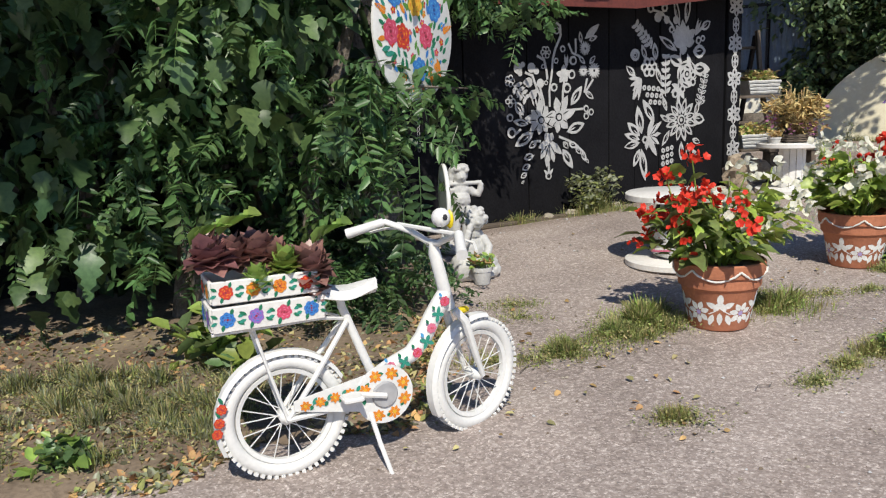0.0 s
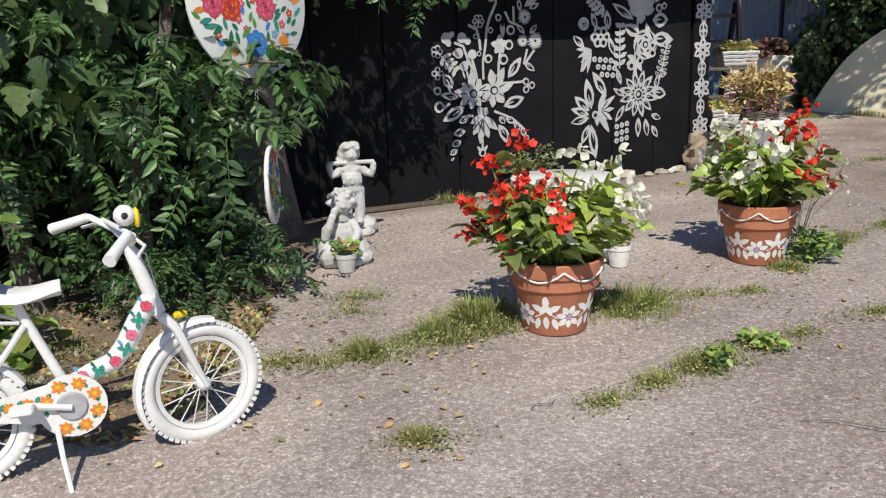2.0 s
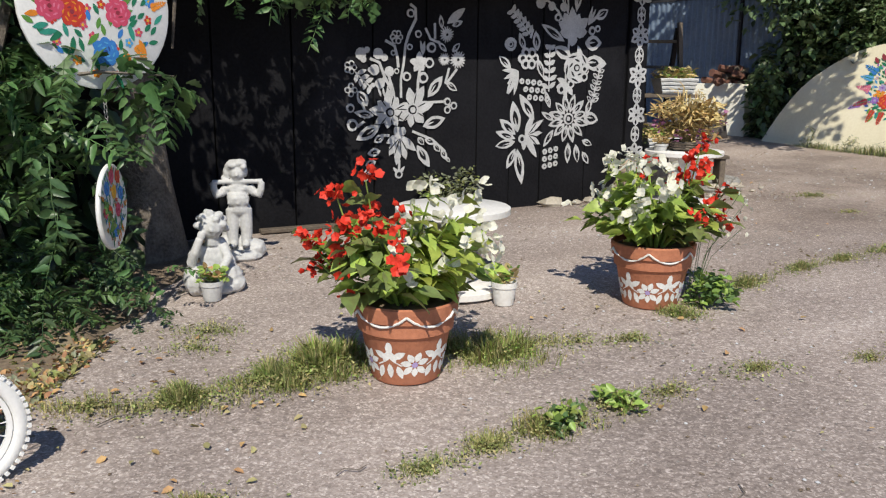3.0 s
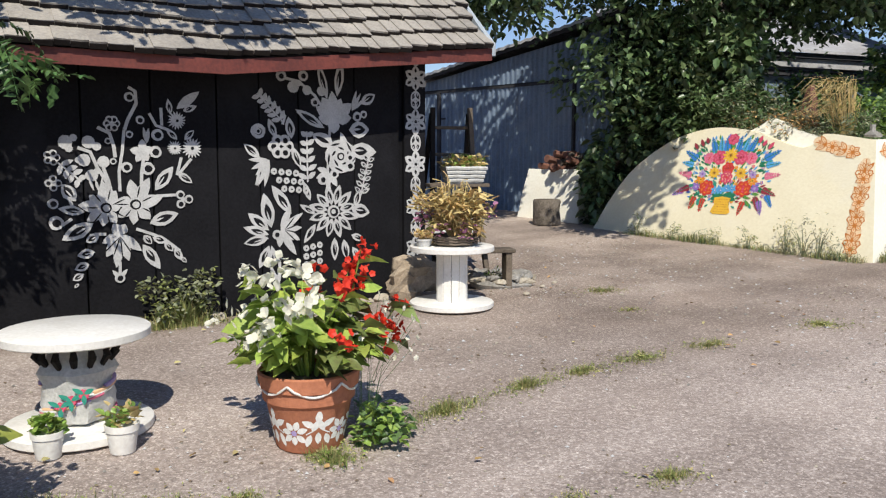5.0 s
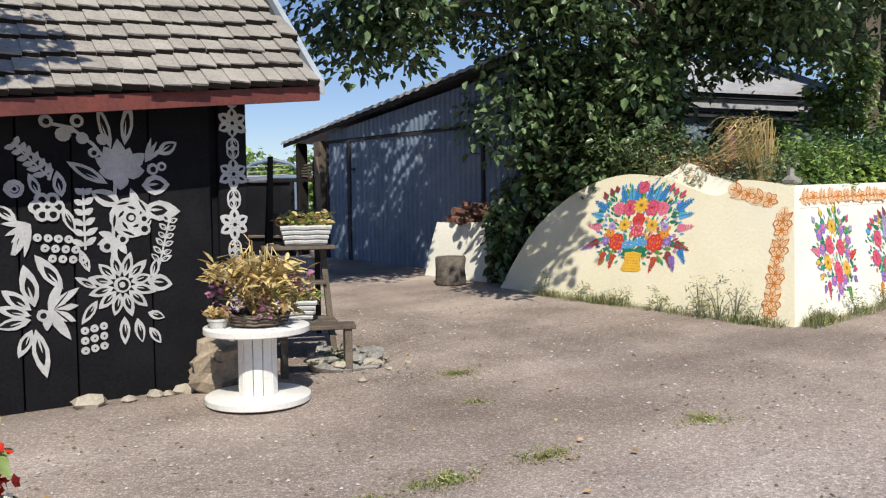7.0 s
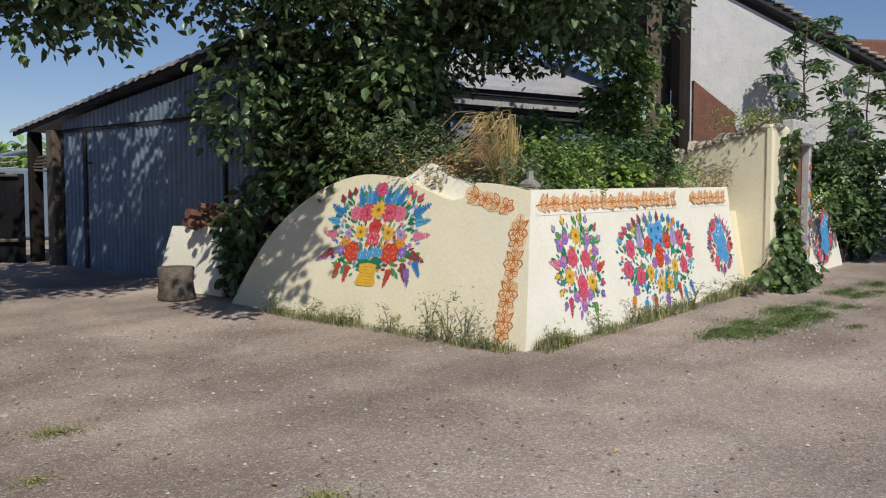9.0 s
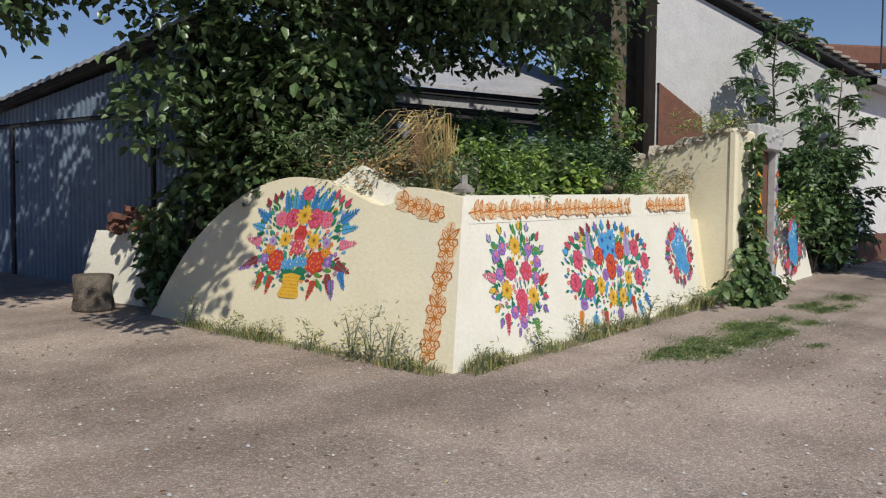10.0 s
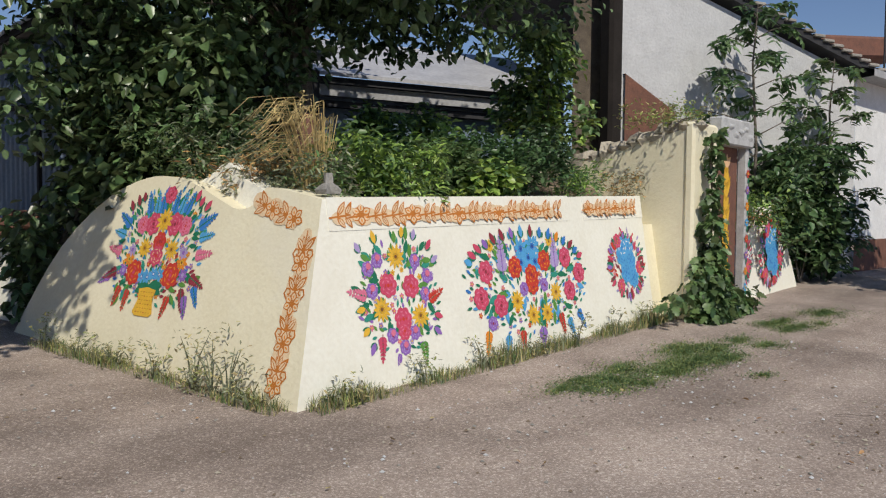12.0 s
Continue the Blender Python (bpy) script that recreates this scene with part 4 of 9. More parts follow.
def bouquet_round(p):
    """A basket of roses, sunflowers and larkspur."""
    P, r = p, p.r
    P.fill(0, 0.60, 0.60, 0.43, 230, ("green", "teal", "green", "leafgreen", "blue", "sky", "violet"), ("lav", "orange", "sky", "pink", "violet"), 0.066)
    P.fill(0, 0.28, 0.58, 0.2, 80, ("green", "teal", "blue", "maroon"), ("violet", "red", "orange"), 0.066)
    for i in range(70):
        a = 18 + 144 * i / 45 if i < 46 else r.choice((200, 215, 230, 310, 325, 340))
        q = r.uniform(0.3, 0.55)
        P.petal(q * 1.1 * math.cos(radians(a)), 0.48 + q * 0.85 * math.sin(radians(a)), a + r.uniform(-40, 40), 0.1, 0.04, r.choice(("green", "teal", "leafgreen", "green")))
    for x, y, a in ((-0.58, 0.30, 205), (-0.40, 0.22, 250), (-0.28, 0.2, 262), (0.30, 0.18, 255), (0.44, 0.24, 290), (0.58, 0.28, 300), (0.50, 0.2, 285)):
        P.spike(x, y, a, 0.2, r.choice(("blue", "violet", "maroon", "red")), "green")
    for x, a, c in ((-0.28, 112, "blue"), (-0.17, 100, "sky"), (-0.08, 95, "blue"), (0.12, 85, "blue"), (0.22, 76, "sky"), (0.31, 68, "blue")):
        P.spike(x * 0.8, 0.82, a, 0.22, c, "green")
    for sx in (-1, 1):
        P.spike(sx * 0.5, 0.5, 90 - sx * 82, 0.22, "pink")
        P.spike(sx * 0.5, 0.34, 90 - sx * 112, 0.22, "maroon", "green")
        P.spike(sx * 0.46, 0.72, 90 - sx * 60, 0.24, "blue", "green")
        P.spike(sx * 0.5, 0.64, 90 - sx * 78, 0.2, "sky", "green")
        for x, y, a in ((0.42, 0.9, 62), (0.36, 0.94, 70), (0.5, 0.86, 55)):
            P.bud(sx * x, y, 90 - sx * (90 - a), 0.11, "maroon" if sx < 0 else "rose")
        P.daisy(sx * 0.37, 0.44, 0.075, 8, "orange", "yellow", "brown")
        P.daisy(sx * 0.36, 0.52, 0.06, 7, "lav", "violet")
        P.daisy(sx * 0.42, 0.34, 0.06, 8, "violet", "lav")
        P.rose(sx * 0.3, 0.74, 0.095, "pink", "rose", "red")
        P.rose(sx * 0.15, 0.75, 0.115, "rose", "pink", "maroon")
        P.daisy(sx * 0.19, 0.54, 0.09, 11, "yellow", "ochre", "brown")
        P.rose(sx * 0.26, 0.33, 0.125, "red", "orange", "rose")
    P.rose(0.0, 1.0, 0.09, "rose", "pink", "maroon")
    P.daisy(0.0, 0.78, 0.11, 11, "yellow", "ochre", "brown")
    P.rose(0.0, 0.6, 0.1, "red", "rose", "maroon")
    P.rose(0.0, 0.48, 0.1, "rose", "peach", "red")
    for a in (200, 235, 270, 305, 340, 180, 0):
        P.petal(0.0, 0.24, a, 0.18, 0.09, "green")
    for x in (-0.13, -0.05, 0.03, 0.11):
        P.daisy(x, 0.3 + 0.03 * (x > 0), 0.06, 6, "sky", "blue", "white")
    P.poly([(-0.12, 0.2), (-0.10, 0.12), (-0.14, 0.01), (-0.10, -0.02), (0.10, -0.02), (0.14, 0.01), (0.10, 0.12), (0.12, 0.2), (0.0, 0.22)], "yellow")
    for j in range(6):
        for i in range(6):
            P.petal(-0.10 + 0.036 * i + (j % 2) * 0.012, 0.01 + 0.033 * j, 8, 0.028, 0.011, "ochre" if (i + j) % 3 else "rust")


def bouquet_tall(p):
    """Roses, sunflowers and violets in a hanging posy."""
    r = p.r
    p.fill(0, 0.36, 0.41, 0.42, 170, ("green", "teal", "green", "violet", "leafgreen"), ("violet", "lav", "yellow", "pink"), 0.06)
    for i in range(40):
        a = r.uniform(0, 360)
        q = r.uniform(0.16, 0.38)
        x, y = q * 1.0 * math.cos(radians(a)), 0.44 + q * 0.95 * math.sin(radians(a))
        p.petal(x, y, a + r.uniform(-35, 35), 0.11, 0.05, r.choice(("green", "teal", "leafgreen")))
    for x, y in ((-0.3, 0.58), (-0.2, 0.64), (-0.28, 0.42), (0.2, 0.62), (0.32, 0.5), (0.28, 0.36), (-0.12, 0.08), (0.12, 0.08), (0.0, -0.02)):
        p.rose(x, y, 0.068, "violet", "lav", "maroon")
        p.dot(x + 0.01, y + 0.02, 0.025, "pink")
    for x, y in ((0.0, 0.66), (-0.2, 0.28), (0.2, 0.2)):
        p.daisy(x, y, 0.095, 12, "yellow", "ochre", "brown")
    for x, y in ((-0.11, 0.45), (0.13, 0.43), (0.01, 0.19), (0.01, 0.1)):
        p.rose(x, y, 0.105 if y > 0.15 else 0.08, "rose", "pink", "red")
    for x, y, a in ((-0.36, 0.7, 120), (-0.2, 0.76, 105), (0.08, 0.8, 80), (0.2, 0.78, 70), (0.34, 0.7, 50), (0.38, 0.6, 30), (-0.36, 0.3, 190), (-0.34, 0.16, 220), (0.36, 0.2, -20), (0.34, 0.1, -40), (-0.3, 0.05, 240)):
        p.bud(x, y, a, 0.1, r.choice(("violet", "yellow", "lav", "rose")))
    p.spike(0.3, 0.3, 25, 0.2, "red")
    p.spike(-0.22, 0.1, 262, 0.2, "rose", "maroon")
    p.spike(0.2, 0.02, 275, 0.2, "leafgreen")
    p.spike(-0.32, 0.38, 165, 0.2, "pink")
    p.spike(-0.06, -0.05, 250, 0.1, "violet")


def bouquet_wide(p):
    """A broad spray with red roses, blue cornflowers and yellow daisies."""
    r = p.r
    p.fill(0, 0.40, 0.92, 0.43, 320, ("green", "teal", "green", "sky", "leafgreen", "blue"), ("violet", "lav", "red", "pink", "sky"), 0.064)
    for i in range(70):
        a = r.uniform(0, 360)
        q = r.uniform(0.35, 1.0)
        x, y = 0.8 * q * math.cos(radians(a)), 0.43 + 0.34 * q * math.sin(radians(a))
        p.petal(x, y, a + r.uniform(-50, 50), 0.14, 0.055, r.choice(("green", "teal", "green", "leafgreen", "sky")))
    for x in (-0.4, 0.42):
        p.spike(x, 0.5, 90, 0.34, "lav", "violet")
    for x, y in ((-0.1, 0.72), (0.08, 0.74), (0.0, 0.64), (-0.12, 0.6), (0.1, 0.6)):
        p.daisy(x, y, 0.11, 8, "sky", "blue", "navy")
    for x, y, c in ((-0.22, 0.56, "red"), (0.24, 0.6, "red"), (0.02, 0.4, "red"), (0.02, 0.48, "red"), (-0.64, 0.54, "rose"), (-0.74, 0.32, "rose"), (-0.48, 0.24, "rose"), (0.6, 0.62, "rose"), (0.62, 0.3, "rose"), (0.82, 0.46, "rose")):
        p.rose(x, y, 0.115, c, "pink" if c == "rose" else "orange", "maroon")
    for x, y in ((-0.24, 0.26), (-0.02, 0.12), (0.2, 0.12), (0.38, 0.3), (0.36, 0.78), (-0.55, 0.76)):
        p.daisy(x, y, 0.10 if y < 0.5 else 0.06, 11, "yellow", "ochre", "brown")
    for x, y in ((-0.12, 0.36), (0.2, 0.38), (-0.62, 0.1), (0.1, -0.06)):
        p.rose(x, y, 0.075, "violet", "lav", "maroon")
    for x, y, a, c in ((-0.2, 0.02, 265, "red"), (0.42, 0.12, 280, "red"), (-0.42, 0.0, 265, "sky"), (0.55, 0.06, 290, "sky"), (0.72, 0.12, 300, "blue"), (-0.68, 0.06, 255, "orange"), (0.1, 0.0, 268, "violet")):
        p.spike(x, y, a, 0.22, c, "green")
    for i in range(16):
        a = 20 + 140 * i / 15
        p.bud(0.86 * math.cos(radians(a)), 0.5 + 0.32 * math.sin(radians(a)), a, 0.12, r.choice(("rose", "orange", "maroon", "violet", "blue", "sky")))


def bouquet_blue(p):
    """Two blue cornflower roses in a ring of red sprays."""
    r = p.r
    p.fill(0.02, 0.34, 0.38, 0.36, 130, ("green", "rose", "teal", "maroon", "lav", "red"), ("violet", "pink"), 0.064)
    for i in range(46):
        a = r.uniform(0, 360)
        p.petal(0.27 * math.cos(radians(a)), 0.33 + 0.24 * math.sin(radians(a)), a, 0.13, 0.045, r.choice(("green", "rose", "maroon", "teal", "red", "lav")))
    for x, y in ((-0.08, 0.44), (0.08, 0.52), (0.1, 0.38), (0.12, 0.2), (-0.02, 0.26), (-0.05, 0.53)):
        p.rose(x, y, 0.13, "sky", "white" if y > 0.5 else "blue", "blue")
    for x, y in ((-0.14, 0.6), (0.28, 0.3), (-0.16, 0.12)):
        p.rose(x, y, 0.09, "rose", "pink", "orange")
    for i in range(12):
        a = 30 * i
        p.bud(0.3 * math.cos(radians(a)), 0.33 + 0.28 * math.sin(radians(a)), a, 0.1, r.choice(("rose", "maroon", "violet")))


def rust_flower(p, x, y, r):
    """A six-petalled flower outlined in rust over an orange wash."""
    o = p.r.uniform(80, 100)
    for i in range(6):
        a = o + 60 * i
        p.petal(x + 0.12 * r * math.cos(radians(a)), y + 0.12 * r * math.sin(radians(a)), a, r, r * 0.86, "rust")
    for i in range(6):
        a = o + 60 * i
        p.petal(x + 0.3 * r * math.cos(radians(a)), y + 0.3 * r * math.sin(radians(a)), a, r * 0.7, r * 0.54, "wash")
        p.petal(x + 0.4 * r * math.cos(radians(a)), y + 0.4 * r * math.sin(radians(a)), a, r * 0.42, r * 0.16, "orange")
    p.dot(x, y, r * 0.2, "rust")


def rust_leaf(p, x, y, a, l, w):
    p.petal(x, y, a, l, w, "rust")
    ca, sa = math.cos(radians(a)), math.sin(radians(a))
    p.petal(x + ca * l * 0.16, y + sa * l * 0.16, a, l * 0.7, w * 0.64, "wash")
    p.stem([(x, y), (x + ca * l * 0.75, y + sa * l * 0.75)], w * 0.12, "rust")


def wash(p, a, b, n, r):
    """Dabs of thin orange colour under a garland."""
    for i in range(n):
        t = (i + 0.5) / n
        p.dot(a[0] + (b[0] - a[0]) * t + p.r.uniform(-0.3, 0.3) * r, a[1] + (b[1] - a[1]) * t + p.r.uniform(-0.3, 0.3) * r, r * p.r.uniform(0.6, 1.05), "wash", 12)


def rust_chain(p, n, step, wide, vertical=True):
    """A garland of rust-coloured flowers, paired leaves and curls that climbs along y."""
    wash(p, (0, 0.03), (0, n * step), n * 6, wide * 0.36)
    for i in range(n):
        y = i * step
        p.stem([(0, y + step * 0.3), (0.004, y + step * 0.6), (0, y + step)], wide * 0.05, "rust")
        for d in (-1, 1):
            rust_leaf(p, 0.0, y + step * 0.46, 90 + d * 40, wide * 0.56, wide * 0.25)
            rust_leaf(p, 0.0, y + step * 0.58, 90 + d * 20, wide * 0.36, wide * 0.13)
            if vertical:
                c = [(d * wide * (0.26 + 0.15 * q * math.cos(t)), y + step * 0.42 + wide * 0.15 * q * math.sin(t)) for t, q in ((-2.6, 1.6), (-1.4, 1.3), (-0.2, 1.1), (0.9, 1.0), (2.0, 0.8), (3.1, 0.6), (4.2, 0.45), (5.2, 0.3))]
                p.stem(c, wide * 0.06, "rust")
        rust_flower(p, 0, y + step * 0.16, wide * 0.33)


for fn, face, s0, h0, u, v, nm, lab in (
        (bouquet_round, lface, 1.99, 0.47, -LU, LV, "painted_bouquet", "painted basket of roses, sunflowers and larkspur"),
        (bouquet_tall, rface, 1.06, 0.32, RU, RV, "painted_bouquet", "painted posy of violets, roses and sunflowers"),
        (bouquet_wide, rface, 2.76, 0.27, RU, RV, "painted_bouquet", "painted spray of red and blue flowers"),
        (bouquet_blue, rface, 4.55, 0.42, RU, RV, "painted_bouquet", "painted blue cornflowers ringed with red sprays")):
    pt = Paint(11)
    fn(pt)
    pt.ob(nm, frame_on(face(s0, h0, 0.0025), u, v), cellar, lab)
pt = Paint(2)
rust_chain(pt, 4, 0.28, 0.235)
pt.ob("painted_garland", frame_on(lface(0.27, 0.10, 0.0025), -LU, (lface(0.34, 1.2) - lface(0.24, 0.1)).normalized()), cellar, "rust-coloured painted flower garland")
pt = Paint(3)
rust_chain(pt, 2, 0.26, 0.24, False)
pt.ob("painted_garland", frame_on(lface(0.40, 1.24, 0.0025), LV - LU * 0.3, LU + LV * 0.3), cellar, "rust-coloured painted flower garland")
pt = Paint(4)
wash(pt, (0, 0), (2.1, 0), 60, 0.062)
wash(pt, (2.6, 0), (3.35, 0), 22, 0.062)
for i in range(22):
    x = i * 0.142 + (0.32 if i > 15 else 0)
    if i % 3 != 1:
        for d in (-1, 1):
            rust_leaf(pt, x + 0.0, 0.0, 58 * d, 0.12 if d > 0 else 0.1, 0.042)
            rust_leaf(pt, x + 0.06, 0.0, 62 * d, 0.11 if d > 0 else 0.09, 0.038)
    else:
        rust_flower(pt, x + 0.04, 0.012 * math.sin(i * 1.7), 0.072)
    if i not in (15,):
        pt.stem([(x - 0.06, -0.01), (x + 0.1, 0.01)], 0.014, "rust")
pt.m.v = [(x * 1.28, y, z) for x, y, z in pt.m.v]
pt.ob("painted_garland", frame_on(rface(0.52, 1.27, 0.0075), (RU * 4.5 + Vector((0, 0, 0.1))), RV), cellar, "rust-coloured painted flower garland along the coping")

# ---- earth behind the wall ----
def build_mound():
    """The earth-covered cellar roof: rises from the wall's top to the sheds."""
    m = Mesh()
    ns, nt = 30, 16
    pts = []
    for j in range(nt):
        for i in range(ns):
            a = i / (ns - 1)
            # the front edge follows the wall: left face, corner, right face
            q = -3.4 + a * 8.6
            p = lface(max(-q, 0.72), 1.1 + 0.2 * (q > -2.6), -0.5) if q < 0 else rface(max(q, 0.9), 1.30 + 0.022 * q, -0.5)
            if q < -1.5:
                p.z -= 0.5 * (-(q + 1.5)) ** 1.2 * 0.5
            back = Vector((7.2 + a * 6.4, 17.4 - 0.8 * a, 0))
            t = j / (nt - 1)
            w = p.lerp(back, t)
            w.z = p.z + (2.35 - p.z) * (1 - (1 - t) ** 2) * (0.6 + 0.4 * min(1, a * 2.5)) + 0.09 * noise.noise((w.x * 1.1, w.y * 1.1, 3))
            pts.append(tuple(w))
    m.add(pts, [(j * ns + i, j * ns + i + 1, (j + 1) * ns + i + 1, (j + 1) * ns + i) for j in range(nt - 1) for i in range(ns - 1)])
    tagged(m.ob("earth_mound", M["soil"], smooth=True), "earth-covered cellar roof overgrown with weeds", "mound", kind="structure")


build_mound()

# ---- cellar gate ----
GV = C0 + RN * 0.3


def gate_pt(s, h, out=0.0):
    return GV + RU * s + RN * out + Vector((0, 0, h))


def build_gate():
    gm = frame_on(GV, RU, (0, 0, 1))
    gate = thing("cellar_gate", Matrix.Identity(4), "cream masonry gate with a painted brown door and vine", "gate")
    pier = Mesh()
    pier.box((5.58, 0.96, -0.06), (0.67, 2.72, 0.12), m=gm, bevel=0.03)
    pier.ob("pier", M["cream"], gate)
    # side wall of the cellar stair, with a sloping top
    sw = Mesh()
    p = [gate_pt(5.27, 0, -0.1), gate_pt(5.27, 2.25, -0.1), gate_pt(5.42, 1.78, -2.1), gate_pt(5.42, 0, -2.1)]
    q = [v + RU * 0.3 for v in p]
    sw.add(p + q, [(0, 1, 2, 3), (4, 7, 6, 5), (1, 5, 6, 2), (0, 4, 5, 1)])
    sw.ob("side_wall", M["cream"], gate)
    rnd = random.Random(5)
    for i in range(16):
        t = i / 15
        c = p[1].lerp(p[2], t) + RU * 0.12
        Mesh().blob((c.x, c.y, c.z + 0.03), (0.17, 0.13, 0.075 + 0.03 * (i % 3)), n=7, rough=0.5, seed=i).ob("coping_stone", M["stone"], gate, smooth=True)
    lin = Mesh()
    lin.box((6.36, 2.27, -0.03), (0.98, 0.32, 0.18), m=gm, bevel=0.02)
    lin.ob("lintel", M["whitewash"], gate, label="white plastered lintel with flaking relief")
    for i in range(6):
        rel = Mesh().blob((5.96 + 0.155 * i, 2.28 + 0.05 * math.sin(i * 2.1), 0.06), (0.09, 0.04, 0.014), m=gm, n=8, rough=0.7, seed=i)
        rel.ob("plaster_relief", M["whitewash"], gate, smooth=True)
    door = Mesh()
    door.box((6.27, 1.06, -0.12), (0.88, 2.12, 0.05), m=gm)
    d = door.ob("door", M["brick"], gate, label="brown door with a yellow painted flower stem")
    post = Mesh()
    post.box((6.76, 1.06, -0.04), (0.09, 2.12, 0.12), m=gm, bevel=0.015)
    post.ob("post", M["whitewash"], gate)
    pp = Paint(6)
    for i in range(26):
        y = 0.45 + i * 0.056
        for dd in (-1, 1):
            pp.petal(0.015 * math.sin(i), y, 90 + dd * (28 + 10 * math.sin(i)), 0.20 - 0.002 * i, 0.07, "yellow" if i % 3 else "ochre")
    pp.sprig(0, 1.86, 90, 3, 0.2, "peach")
    pp.ob("painted_stem", frame_on(gate_pt(6.38, 0.0, -0.09), RU, (0, 0, 1)), d, "yellow painted flower stem")
    pp = Paint(8)
    for i in range(9):
        pp.daisy(0.0, 0.2 + i * 0.2, 0.06, 6, ("red", "sky", "orange", "violet")[i % 4], "yellow", "brown")
        pp.petal(0.0, 0.28 + i * 0.2, 70, 0.1, 0.04, "green")
    pp.ob("painted_strip", frame_on(gate_pt(6.76, 0.0, 0.025), RU, (0, 0, 1)), gate, "small bright flowers painted on a post")
    return gate


gate = build_gate()


def build_far_wall():
    w = Mesh()
    f = lambda s, h, out=0.0: C0 + RU * s + RN * (0.16 + out - 0.1 * h) + Vector((0, 0, h + 0.02 * (s - 6.5)))
    slab(w, f, [(6.9, 1.36), (7.4, 1.38), (8.2, 1.38), (8.7, 1.38), (8.95, 0.9), (9.25, 0.3), (9.4, -0.1)], lambda s: -0.4, 0.0, 0.5, 0)
    o = tagged(w.ob("wall_beyond_gate", [M["cream2"]], smooth=True), "pale painted wall beyond the gate with blue flowers", "wall", kind="structure")
    for s0, fn, sc in ((8.15, bouquet_blue, 1.0), (6.98, bouquet_blue, 0.9)):
        p = Paint(21)
        fn(p)
        p.m.v = [(x * 1.25 * sc, y * 1.25 * sc, z) for x, y, z in p.m.v]
        p.ob("painted_bouquet", frame_on(f(s0, 0.3, 0.02), RU, (0, 0, 1)), o, "painted blue flowers with violet leaves")
    p = Paint(22)
    for i in range(10):
        p.leaf2(i * 0.16, 0, 90, 0.2, 0.08, "rust", "peach")
    p.ob("painted_garland", frame_on(f(7.05, 1.14, 0.02), RU, (0, 0, 1)), o, "rust-coloured painted leaves")
    return o


build_far_wall()

# ---- garage ----
GO, GU = Vector((3.7, 17.7, 0)), Vector((0.65, -0.76, 0))
GW = Vector((-0.76, -0.65, 0))


def ribbed(m, a, b, z0, z1, fm, pitch=0.11, depth=0.018, k=0, slope=0.0):
    """A ribbed metal sheet from x a to b, z0 up to z1 (z1 rises by slope)."""
    n = int((b - a) / pitch * 4)
    pts = []
    for i in range(n + 1):
        x = a + (b - a) * i / n
        d = depth if (i // 2) % 2 else 0.0
        pts += [(x, z0, d), (x, z1 + slope * (x - a), d)]
    m.add(pts, [(2 * i, 2 * i + 2, 2 * i + 3, 2 * i + 1) for i in range(n)], k, fm)


